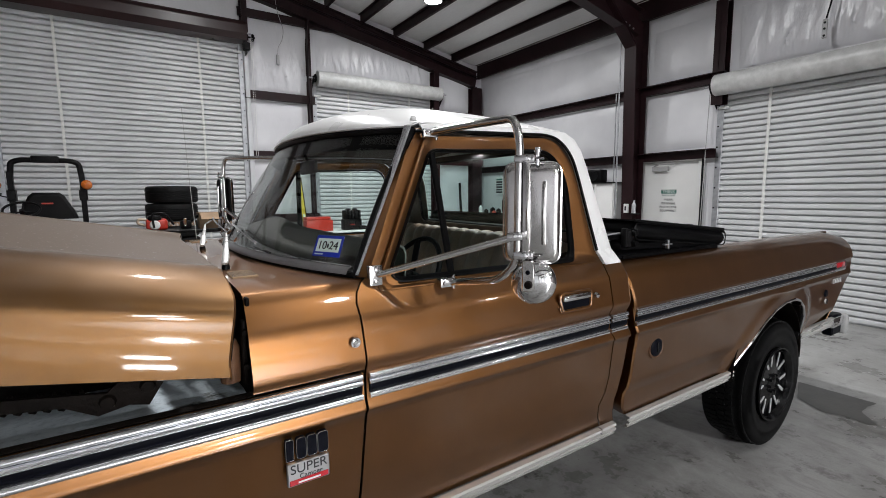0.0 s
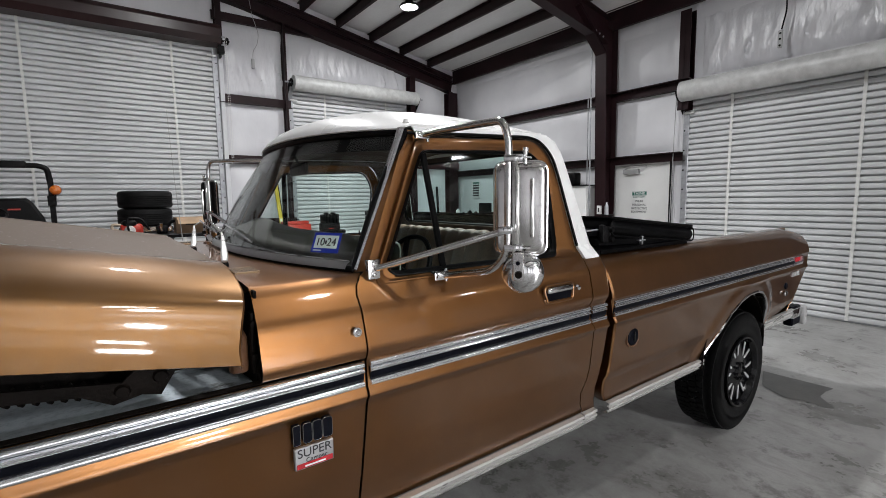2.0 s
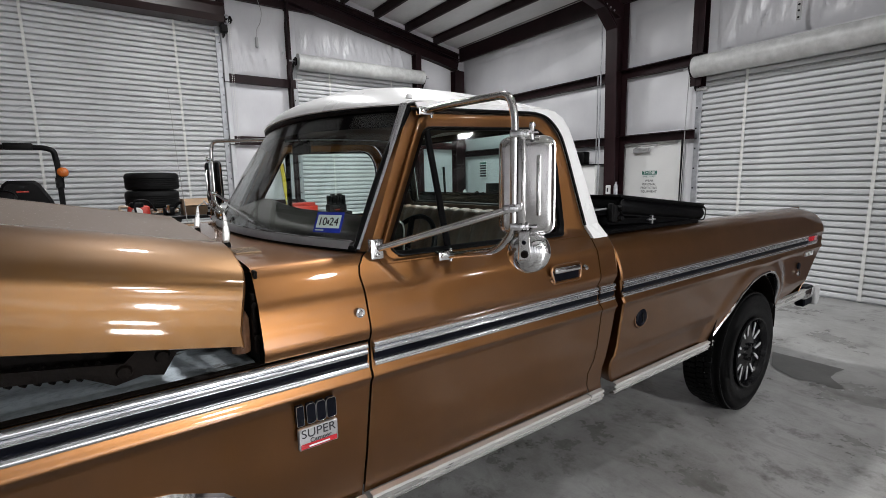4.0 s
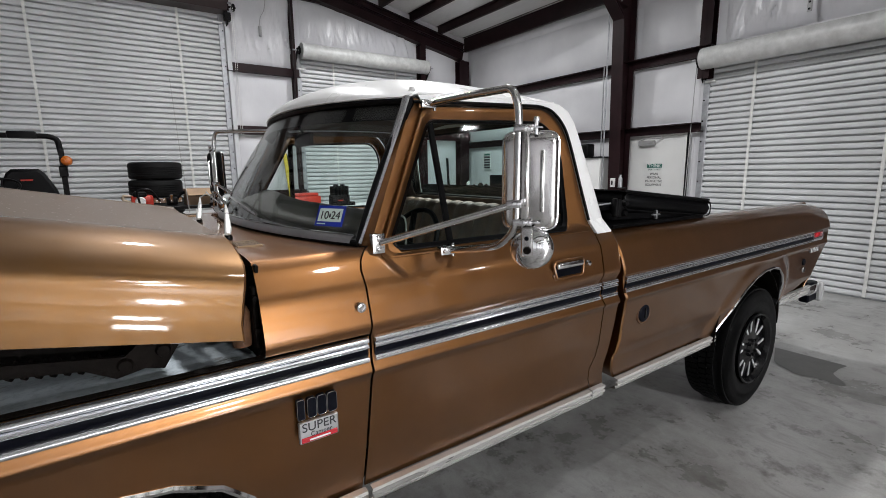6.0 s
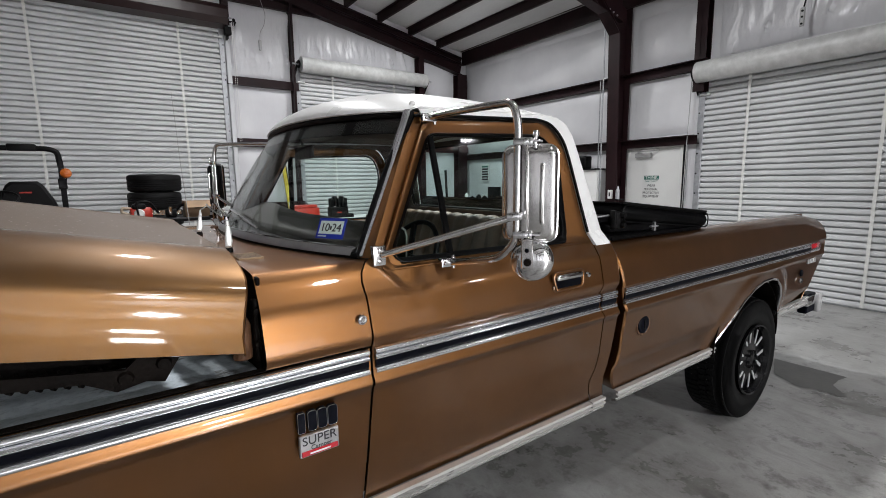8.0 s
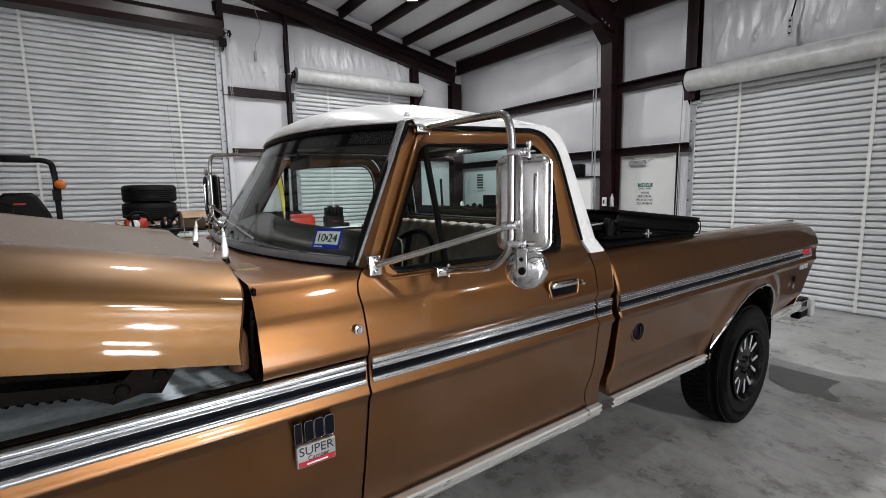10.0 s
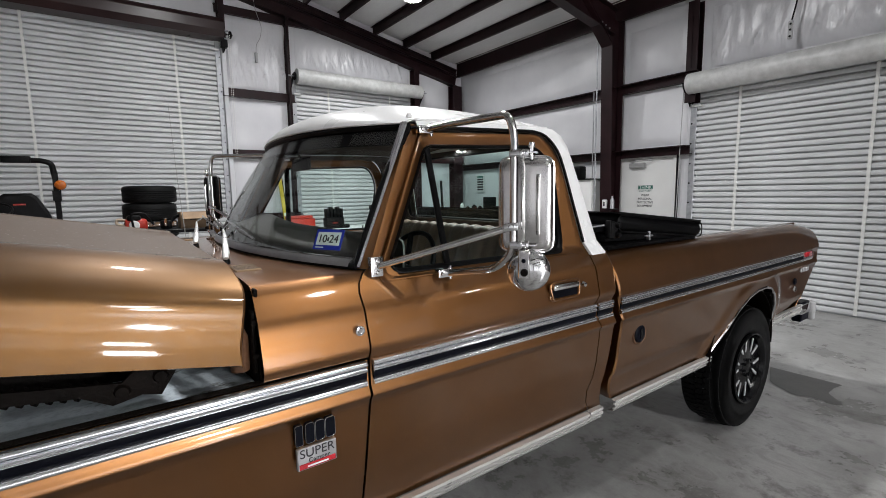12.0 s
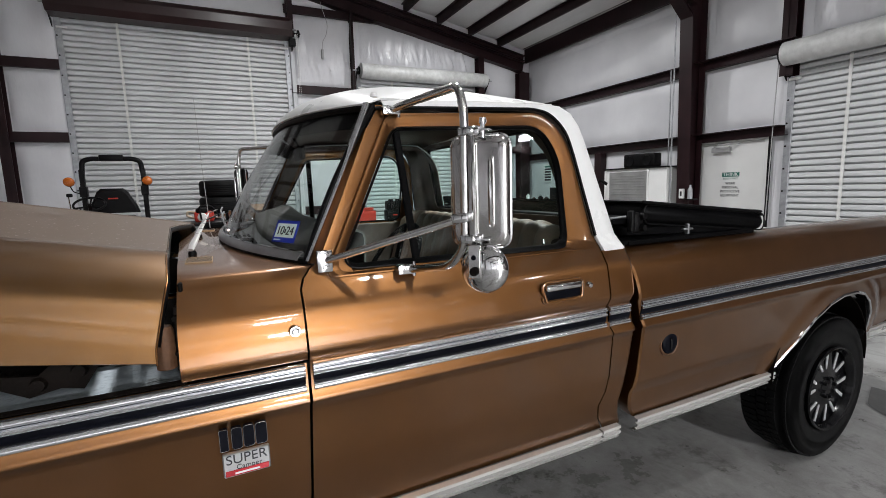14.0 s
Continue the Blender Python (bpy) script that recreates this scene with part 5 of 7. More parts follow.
def cab_inside():
    # back wall with its window, headliner, floor
    o = rounded([(0.22, 1.10, 0.03), (0.22, 1.875, 0.10), (1.78, 1.875, 0.10), (1.78, 1.10, 0.03)], 6)
    i = rounded([(0.30, 1.460, 0.05), (0.37, 1.848, 0.06), (1.63, 1.848, 0.06), (1.70, 1.460, 0.05)], 6)
    rows = [[(rear_x(z) + 0.0, y, z) for y, z in (a, ((a[0] + c[0]) / 2, (a[1] + c[1]) / 2), c)] for a, c in zip(o, i)]
    bw = part("cab_back", thick(grid(rows, close_u=True), 0.012), HEADL, truck)
    b = bmesh.new()
    vs = [b.verts.new((rear_x(z) + 0.006, y, z)) for y, z in i]
    b.faces.new(vs)
    bmesh.ops.solidify(b, geom=b.faces[:], thickness=0.004)
    part("rear_window", b, GLASS, bw, "greenish rear window glass", smooth=False).visible_shadow = False
    part("rear_window_seal", sweep([(rear_x(z) + 0.004, y, z) for y, z in i] + [(rear_x(i[0][1]) + 0.004, *i[0])], 0.012, 8), RUBBER, bw)
    part("cab_back_lower", box((1.205, 0.12, 0.60), (1.225, 1.88, 1.12), 0.004), DARK, truck, smooth=False)
    rows = []
    for y in np.linspace(0.215, 1.785, 20):
        hx, hz = head(y)
        rows.append([(hx + 0.03 + (1.08 - hx) * t, y, 1.862 + 0.04 * (1 - abs(y - 1) ** 2 / 0.62) * (0.6 + 0.4 * math.sin(math.pi * t)) + 0.012 * noise.noise((y * 4, t * 5, 0))) for t in np.linspace(0, 1, 14)])
    part("headliner", thick(grid(rows), 0.004), HEADL, truck, "dark sagging headliner")
    part("cab_floor", box((-0.25, 0.12, 0.60), (1.20, 1.88, 0.64), 0.005), DARK, truck, smooth=False)
    # dash
    rows, deck = [], []
    for y in np.linspace(0.15, 1.85, 40):
        xb = ws_x(y)
        up = 0.036 * min(1, max(0, (y - 1.15) / 0.5)) ** 1.5
        xp = max(xb + 0.075, -0.02 + 0.05 * (y - 1) ** 2)
        deck.append([(xb + 0.012, y, 1.390), (xb + 0.035, y, 1.398), ((xb + xp) / 2, y, 1.404), (xp - 0.006, y, 1.410 + up * 0.5), (xp + 0.006, y, 1.408 + up * 0.5)])
        rows.append([(xp, y, 1.406 + up * 0.5), (xp + 0.001, y, 1.432 + up), (xp + 0.006, y, 1.442 + up), (xp + 0.020, y, 1.449 + up), (0.5 * (xp + 0.19), y, 1.468 + up), (0.175, y, 1.483 + up), (0.200, y, 1.482 + up), (0.216, y, 1.472 + up), (0.222, y, 1.45 + up), (0.215, y, 1.30), (0.16, y, 1.02)])
    da = part("dashboard", thick(grid(rows), 0.006), DASH, truck, "dark olive-grey padded dashboard")
    dk = part("dash_deck", thick(grid(deck), 0.005), DECK, da, "black dash deck below the windscreen")
    for k in range(9):
        part("defroster_slot", box((-0.115, 0.60 + k * 0.034, 1.399), (-0.060, 0.618 + k * 0.034, 1.4115), 0.001), VOID, dk, smooth=False)
    for i in range(7):
        for j in range(4):
            part("speaker_hole", moved(lathe([(0, 0.0015), (0.0055, 0.0012), (0.006, 0)], 8), Matrix.Translation((-0.125 + 0.018 * j, 0.965 + 0.020 * i + 0.01 * (j % 2), 1.4085))), VOID, dk, smooth=False)
    # steering wheel on its column
    m = Matrix.Translation((0.42, 0.52, 1.28)) @ pose(0, 0, 0, 0, -58, 0)
    w = bmesh.new()
    ringp = [(0.205 * math.cos(a), 0.205 * math.sin(a), 0) for a in np.linspace(0, 2 * math.pi, 41)]
    merge(w, sweep(ringp, 0.011, 8, cap=False))
    for a in (20, 160, 270):
        a = radians(a)
        merge(w, sweep([(0.03 * math.cos(a), 0.03 * math.sin(a), -0.02), (0.20 * math.cos(a), 0.20 * math.sin(a), 0)], 0.011, 8, sx=1.6))
    merge(w, lathe([(0, 0.012), (0.05, 0.006), (0.055, -0.03), (0.03, -0.06), (0.03, -0.3), (0, -0.3)], 20))
    part("steering_wheel", moved(w, m), PLAST, truck, "black steering wheel")
    # rear-view mirror
    v = box((0.165, 0.90, 1.745), (0.185, 1.12, 1.805), 0.008, 2)
    merge(v, sweep([(0.175, 1.01, 1.80), (0.14, 1.01, 1.875)], 0.006, 8))
    part("inside_mirror", v, PLAST, truck)


cab_inside()


def bench_seat():
    s = part("seat", box((0.42, 0.20, 0.95), (1.00, 1.80, 1.10), 0.05, 4), SEATM, truck, "brown pleated vinyl bench seat")
    rows = []
    for y in np.linspace(0.19, 1.81, 140):
        pl = 0.012 * abs(math.sin((y - 0.19) / 0.052 * math.pi / 2)) ** 0.6
        e = min(1, 8 * min(y - 0.185, 1.815 - y)) ** 0.5
        pts = []
        for t in np.linspace(0, 1, 16):
            if t < 0.55:
                q = t / 0.55
                x, z, nx, nz = 0.88 + 0.10 * q, 1.08 + (0.30 * q), -0.95, 0.3
            else:
                a = (t - 0.55) / 0.45 * math.pi
                x, z, nx, nz = 1.045 - 0.065 * math.cos(a), 1.38 + 0.060 * math.sin(a) * e, -math.cos(a), math.sin(a)
            pts.append((x + nx * pl, y, z + nz * pl))
        rows.append(pts)
    part("backrest", thick(grid(rows), 0.004), SEATM, s, angle=70)
    for y in (0.46, 0.72, 1.28, 1.54):
        part("piping", sweep([(0.955, y, 1.30), (0.978, y - 0.005, 1.385), (1.015, y - 0.02, 1.434), (1.06, y - 0.04, 1.444)], 0.005, 6), PIPING, s, "pale piping")


bench_seat()


# towing mirrors: post on arms, tall head and a round one below
def towing_mirror(far):
    top = part("towing_mirror", sweep(smooth_path([(0.332, 0.170, 1.852), (0.350, 0.05, 1.856), (0.372, -0.205, 1.853), (0.376, -0.222, 1.79), (0.372, -0.222, 1.455), (0.360, -0.16, 1.395), (0.325, 0.045, 1.360)], 0.055, 8), 0.0115, 14),
               STEEL, None, "polished tubular mirror arm")
    part("strut", sweep([(0.084, 0.078, 1.406), (0.359, -0.214, 1.524)], 0.0105, 12, sx=1.0), STEEL, top)
    hd = part("strut_end", moved(box((-0.030, -0.012, -0.020), (0.022, 0.012, 0.024), 0.005, 2), look((0.366, -0.222, 1.528), (0.84, -0.74, 1.6)) ), CHROME, top)
    for nm, p, s in (("bracket_front", (0.076, 0.088, 1.404), (0.022, 0.012, 0.032)), ("bracket_lower", (0.312, 0.048, 1.362), (0.030, 0.014, 0.015)), ("bracket_upper", (0.330, 0.172, 1.850), (0.030, 0.012, 0.014))):
        b = box([c - d for c, d in zip(p, s)], [c + d for c, d in zip(p, s)], 0.004, 2)
        for sx in (-0.55, 0.55):
            q = (p[0] + s[0] * sx * (s[0] > s[2]), p[1] - s[1], p[2] + s[2] * sx * (s[2] >= s[0]))
            merge(b, moved(lathe([(0, 0.007), (0.006, 0.006), (0.0075, 0)], 10), Matrix.Translation(q) @ pose(0, 0, 0, 90, 0, 0)))
        merge(b, sweep([(p[0] + s[0] * 0.8, p[1] - 0.004, p[2] - 0.022), (p[0] + s[0] * 0.8, p[1] - 0.004, p[2] + 0.022)], 0.006, 8))
        part(nm, b, CHROME, top, "bolted chrome bracket")
    # head: local x across the face, z up, back of the housing towards +y
    ex = Vector((0.62, -0.785, 0)).normalized()
    ez = Vector((0, 0, 1))
    m = Matrix((ex, Vector((0.785, 0.62, 0)), ez)).transposed().to_4x4()
    m.translation = Vector((0.410, -0.237, 1.592))
    W, H = 0.076, 0.136

    def prof(k, grow=0.0):
        return rounded([(-W - grow, -H - grow, 0.032), (W + grow, -H - grow, 0.032), (W + grow, H + grow, 0.032), (-W - grow, H + grow, 0.032)], 6)
    rows = []
    o = prof(0)
    for sc, d in ((1.0, 0.018), (1.03, 0.010), (1.03, 0.0), (0.98, -0.010), (0.90, -0.016), (0.80, -0.018)):
        rows.append([(u * sc, d, v * (1 + (sc - 1) * 0.6)) for u, v in o])
    b = grid(rows, close_v=True)
    b.verts.ensure_lookup_table()
    n = len(o)
    b.faces.new([b.verts[(len(rows) - 1) * n + j] for j in range(n)])
    head_ob = part("mirror_head", moved(b, m), PLAST if far else STEEL, top, "dark mirror housing" if far else "polished stainless mirror housing", angle=30)
    for u in (-0.008, 0.036):
        part("rib", moved(sweep([(u, -0.018, -0.085), (u, -0.026, -0.07), (u, -0.026, 0.07), (u, -0.018, 0.085)], 0.0055, 8, sx=1.1), m), STEEL, head_ob)
    part("rim", moved(sweep([(u * 1.03, 0.004, v * 1.02) for u, v in o + o[:1]], 0.0042, 6), m), CHROME, head_ob, "bright rolled rim")
    b = bmesh.new()
    b.faces.new([b.verts.new((u * 0.97, 0.0165, v * 0.98)) for u, v in o])
    part("mirror_glass", moved(b, m), MIRROR, head_ob, smooth=False)
    part("back_bar", moved(box((-0.022, -0.030, -0.150), (-0.002, -0.019, 0.150), 0.004, 2), m), STEEL, head_ob)
    for z in (0.148, -0.118):
        b = box((-0.046, -0.032, z - 0.011), (0.010, -0.016, z + 0.011), 0.004, 2)
        merge(b, box((-0.004, -0.030, z - 0.002), (0.034, -0.004, z + 0.003), 0.001))
        merge(b, moved(lathe([(0, 0.014), (0.009, 0.012), (0.011, 0)], 10), Matrix.Translation((-0.014, -0.032, z)) @ pose(0, 0, 0, 90, 0, 0)))
        part("clamp", moved(b, m), CHROME, top, "bolted chrome clamp")
    b = lathe([(0, 0.018), (0.008, 0.018), (0.010, 0.008), (0.006, 0.0), (0.006, -0.03)], 10)
    part("top_nut", moved(b, Matrix.Translation((0.405, -0.262, 1.752))), CHROME, top)
    # round mirror, domed back
    d = lathe([(0.0, 0.030), (0.02, 0.029), (0.04, 0.024), (0.056, 0.014), (0.064, 0.002), (0.064, -0.006), (0.058, -0.006)], 32)
    mr = m.copy()
    mr.translation = Vector((0.412, -0.246, 1.397))
    rm = part("round_mirror", moved(d, mr @ pose(0, 0, 0, 90, 0, 0)), CHROME, top, "small domed chrome mirror")
    part("round_bracket", moved(box((-0.026, -0.046, -0.020), (0.008, -0.034, 0.066), 0.003, 1), mr), STEEL, rm)
    part("bracket_hole", moved(moved(lathe([(0, 0.004), (0.006, 0.004), (0.007, 0)], 12), Matrix.Translation((-0.010, -0.045, 0.034)) @ pose(0, 0, 0, 90, 0, 0)), mr), BLACK, rm)
    b = lathe([(0, 0.012), (0.010, 0.011), (0.012, 0)], 10)
    part("round_bolt", moved(b, mr @ Matrix.Translation((-0.008, -0.046, 0.0)) @ pose(0, 0, 0, 90, 0, 0)), DARK, rm)
    b = bmesh.new()
    b.faces.new([b.verts.new((0.058 * math.cos(a), 0.0045, 0.058 * math.sin(a))) for a in np.linspace(0, 2 * math.pi, 28)[:-1]])
    part("round_glass", moved(b, mr), MIRROR, rm, smooth=False)
    if far:
        for o2 in (top, *top.children_recursive):
            mb = o2.data
            for v in mb.vertices:
                v.co.y = 2.0 - v.co.y
            mb.flip_normals()
        sw = Matrix.Translation((0.27, 1.86, 0.03)) @ pose(0, 0, 0, 0, 0, 58) @ Matrix.Translation((-0.33, -1.83, 0))
        for o2 in (top, *top.children_recursive):
            o2.data.transform(sw)
    top.parent = truck
    return top


towing_mirror(0)
towing_mirror(1)

# bed
BX0, BX1 = 1.268, 3.935
BZ = [0.610] + [z for z in levels(BEDS, [0.70, 0.725, 0.79, 0.815, 0.84, 0.865, 0.89, 0.955, 0.978, 1.025]) if z >= 0.63]


def bed_shift(x, z):
    t = max(0.0, (x - 3.55) / (BX1 - 3.55))
    tail = -0.155 * max(0, (1.08 - z) / 0.30) * t * (1 if z > 0.78 else 1) + (-0.05 * max(0, (z - 1.24) / 0.10) ** 2) * t
    f = max(0.0, 1 - (x - BX0) / 0.15)
    front = (-0.022 * max(0, (z - 1.16) / 0.18) + curve_y(BED_FRONT, z)) * f
    return tail + front


def bed_low(x):
    z = arch(R_ARCH)(x)
    return (max(z, 0.606) if z > 0.601 else 0.606) if x < 3.2 else max(z, 0.66 + 0.10 * (x - 3.2) / 0.73)


bxs = xcols(BX0, BX1, 0.030, [p[0] for p in R_ARCH])
ARCH_FINE = [(a[0] + (c[0] - a[0]) * k / 6, a[1] + (c[1] - a[1]) * k / 6) for a, c in zip(R_ARCH, R_ARCH[1:]) for k in range(6)]
bed_sides = []
for far in (0, 1):
    mk = mirrored if far else (lambda b: b)
    b = flank(bxs, BZ, BEDS, bed_low, xshift=bed_shift)
    for v in b.verts:
        near_arch = min((Vector((v.co.x, v.co.z)) - Vector((ax, az))).length for ax, az in ARCH_FINE)
        v.co.y -= 0.014 * min(1.0, max(0.0, (0.115 - near_arch) / 0.045))
        if v.co.z > 1.15 and v.co.x > 3.6:
            v.co.z -= 0.035 * ((v.co.x - 3.60) / 0.335) ** 1.6 * (v.co.z - 1.15) / 0.19
    bs = part("bed_side", mk(inward(b, 0.006)), PAINT, truck, "bronze bed side")
    bed_sides.append(bs)
    # turned front edge
    rows = []
    for z in BZ:
        x, y = BX0 + bed_shift(BX0, z), curve_y(BEDS, z)
        rows.append([(x, y, z), (x - 0.008, y + 0.006, z), (x - 0.008, y + 0.03, z), (x + 0.012, y + 0.14, z)])
    part("front_edge", mk(thick(grid(rows), 0.003)), PAINT, bs)
    rows = []
    for z in BZ:
        x, y = BX1 + bed_shift(BX1, z), curve_y(BEDS, z)
        zz = z - 0.035 * max(0, (z - 1.15)) / 0.19
        rows.append([(x, y, zz), (x + 0.016, y + 0.016, zz), (x + 0.020, y + 0.06, zz), (x + 0.020, y + 0.16, zz)])
    part("tail_edge", mk(thick(grid(rows), 0.003)), PAINT, bs)
    b = arch_lip(R_ARCH, BEDS, 0.014, 0.085)
    part("arch_lip", mk(b), CHROME, bs, "bright metal wheel-arch lip")
    side_trim(BX0 + 0.002, 3.60, bs, far)
    part("trim_end", mk(strip(3.60, 3.80, 1.064, 1.141, -0.011, 0.004)), BRIGHT, bs)
    part("side_marker", mk(box((3.615, -0.016, 1.098), (3.755, -0.004, 1.134), 0.006, 2)), RED, bs, "red side marker lens")
    rocker(BX0 + 0.055, 2.31, 0.550, 0.614, bs, far, ROCK)
    rocker(3.26, 3.86, 0.606, 0.686, bs, far, ROCK)
    # fuel filler in its dish
    ds = moved(lathe([(0.0, 0.004), (0.040, 0.002), (0.046, 0.004), (0.051, 0.008), (0.055, 0.007), (0.058, 0.0)], 28), Matrix.Translation((1.460, 0.018, 0.930)) @ pose(0, 0, 0, 90, 0, 0) )
    fd = part("filler_dish", mk(ds), RUST, bs)
    part("filler_cap", mk(moved(lathe([(0, 0.012), (0.016, 0.012), (0.036, 0.011), (0.044, 0.006), (0.046, 0.0)], 24), Matrix.Translation((1.460, 0.016, 0.930)) @ pose(0, 0, 0, 90, 0, 0))), BLACK, fd, "black fuel filler cap")
    part("cap_grip", mk(box((1.453, -0.001, 0.905), (1.464, 0.010, 0.955), 0.004, 2)), RIMB, fd)
    # small badges behind the wheel, unreadable
    for k in range(5):
        part("badge_bar", mk(box((3.585 + 0.033 * k, -0.008, 0.985), (3.608 + 0.033 * k, 0.006, 1.020), 0.002)), DULL, bs, smooth=False)
    part("emblem", mk(moved(lathe([(0, 0.010), (0.022, 0.009), (0.026, 0.0)], 16), Matrix.Translation((3.50, 0.008, 0.925)) @ pose(0, 0, 0, 90, 0, 0))), BLACK, bs)
    part("emblem", mk(moved(lathe([(0, 0.010), (0.018, 0.009), (0.022, 0.0)], 16), Matrix.Translation((3.525, 0.012, 0.865)) @ pose(0, 0, 0, 90, 0, 0))), STEEL, bs)
    # inner wall and rail top
    b = box((BX0 + 0.01, 0.155, 0.86), (3.90, 0.185, 1.338), 0.006)
    part("bed_inner_wall", mk(b), PAINT, bs, smooth=False)
    # wheel well liner, a dark half-drum
    rows = [[(2.745 + 0.478 * math.cos(a), y, 0.56 + 0.42 * math.sin(a)) for y in (0.035, 0.56)] for a in np.linspace(-0.12, math.pi, 18)]
    part("wheel_well", mk(thick(grid(rows), 0.004)), DARK, bs)
    rows = [[(-0.745 + 0.45 * math.cos(a), y, 0.56 + 0.36 * math.sin(a)) for y in (0.10, 0.42)] for a in np.linspace(0, math.pi, 16)]
    part("wheel_well", mk(thick(grid(rows), 0.004)), DARK, fenders[far])
part("bed_floor", box((BX0, 0.15, 0.84), (3.92, 1.85, 0.87), 0.004), PAINT, truck, smooth=False)
part("bed_front_wall", box((BX0 + 0.004, 0.14, 0.70), (BX0 + 0.04, 1.86, 1.335), 0.008), PAINT, truck, smooth=False)
rb = box((3.83, 0.04, 0.60), (4.06, 1.96, 0.68), 0.012, 2)
bump_ob = part("rear_bumper", rb, CHROME, truck, "bright rear bumper")
part("bumper_end", box((4.035, 0.02, 0.525), (4.105, 0.09, 0.685), 0.022, 3), GREYM, bump_ob, "worn grey bumper end cap")
part("bumper_bracket", box((3.86, 0.05, 0.535), (4.034, 0.12, 0.695), 0.010), BLACK, bump_ob)
# chassis
for y in (0.55, 1.39):
    part("frame_rail", box((-1.6, y, 0.52), (3.85, y + 0.07, 0.68), 0.01), DARK, truck, smooth=False)
part("rear_axle", sweep([(2.814, 0.2, 0.425), (2.814, 1.8, 0.425)], 0.055, 14), DARK, truck)
part("axle_housing", moved(lathe([(0, 0.16), (0.1, 0.14), (0.17, 0.05), (0.17, -0.05), (0.1, -0.14), (0, -0.16)], 20), Matrix.Translation((2.814, 1.0, 0.425)) @ pose(0, 0, 0, 0, 90, 0)), DARK, truck)
part("fuel_tank", box((1.4, 0.62, 0.50), (2.2, 1.38, 0.80), 0.05, 3), DARK, truck)


def wheel():
    """Axis along local y, outer face towards -y."""
    top = lathe([(0.235, -0.118), (0.250, -0.127), (0.275, -0.134), (0.315, -0.138), (0.360, -0.134), (0.388, -0.124), (0.404, -0.108), (0.411, -0.090), (0.413, -0.05), (0.413, 0.05), (0.411, 0.090), (0.404, 0.108), (0.388, 0.124), (0.36, 0.134), (0.315, 0.138), (0.25, 0.127), (0.235, 0.118), (0.235, -0.118)], 72)
    turn = pose(0, 0, 0, -90, 0, 0)
    ty = part("wheel", lathe([(0.05, 0.10), (0.215, 0.10), (0.225, -0.10), (0.05, -0.12)], 32), RIMB, None, "black alloy wheel with machined spokes")
    for v in ty.data.vertices:
        v.co = turn @ v.co
    part("tyre", moved(top, turn), TYRE, ty, "all-terrain tyre with worn black sidewall", angle=50)
    tr = bmesh.new()
    for i in range(66):
        for r, w0, w1, off in ((0.4120, -0.116, -0.074, 0.0), (0.4145, -0.068, -0.028, 0.5), (0.415, -0.022, 0.022, 0.2), (0.4145, 0.028, 0.068, 0.7), (0.4120, 0.074, 0.116, 0.4)):
            a = (i + off) / 66 * 2 * math.pi
            lug = box((r - 0.02, w0, -0.0158), (r + (0.002 if abs(w0 + w1) < 0.15 else -0.007), w1, 0.0158), 0)
            lug = moved(lug, Matrix.Rotation(a, 4, "Y"))
            merge(tr, lug)
    tagged(part("tread", tr, TYRE, ty, smooth=False), kind="stuff")
    # rim lip and dished barrel
    part("rim_lip", moved(lathe([(0.216, 0.120), (0.228, 0.146), (0.238, 0.150), (0.242, 0.142), (0.236, 0.130), (0.222, 0.10), (0.212, 0.06), (0.20, 0.0)], 56), turn @ pose(0, 0, 0, 180, 0, 0)), RIMB, ty)
    for v in ty.children[-1].data.vertices:
        v.co.y = -abs(v.co.y)
    for i in range(6):
        a = i / 6 * 2 * math.pi
        for s in (-1, 1):
            q = extrude_poly([(0.060, s * 0.003), (0.085, s * 0.026), (0.204, s * 0.072), (0.210, s * 0.036), (0.105, s * 0.003)], -0.112, -0.070)
            part("spoke", moved(q, Matrix.Rotation(a, 4, "Y")), RIMB, ty, smooth=False)
            f = extrude_poly([(0.108, s * 0.014), (0.112, s * 0.026), (0.196, s * 0.061), (0.200, s * 0.043), (0.124, s * 0.014)], -0.116, -0.1125)
            part("spoke_face", moved(f, Matrix.Rotation(a, 4, "Y")), RIMS, ty, "machined silver spoke face", smooth=False)
    part("hub_cap", moved(lathe([(0, 0.132), (0.03, 0.132), (0.040, 0.126), (0.062, 0.122), (0.070, 0.10), (0.070, 0.06)], 28), turn @ pose(0, 0, 0, 180, 0, 0)), RIMB, ty)
    for v in ty.children[-1].data.vertices:
        v.co.y = -abs(v.co.y)
    for i in range(8):
        a = (i + 0.5) / 8 * 2 * math.pi
        part("lug_nut", moved(moved(lathe([(0, 0.02), (0.008, 0.02), (0.010, 0), (0, 0)], 8), Matrix.Translation((0.055, -0.118, 0)) @ pose(0, 0, 0, 90, 0, 0)), Matrix.Rotation(a, 4, "Y")), RIMB, ty, smooth=False)
    return ty


w0 = wheel()
w0.parent = truck
w0.matrix_basis = Matrix.Translation((2.814, 0.155, 0.420)) @ pose(0, 0, 0, 0, 12, 0)
for m in (Matrix.Translation((-0.742, 0.165, 0.420)), Matrix.Translation((2.814, 1.835, 0.420)) @ pose(0, 0, 0, 0, 0, 180), Matrix.Translation((-0.742, 1.835, 0.420)) @ pose(0, 0, 0, 0, 0, 180)):
    c = copy_thing(w0, m)
    c.parent = truck


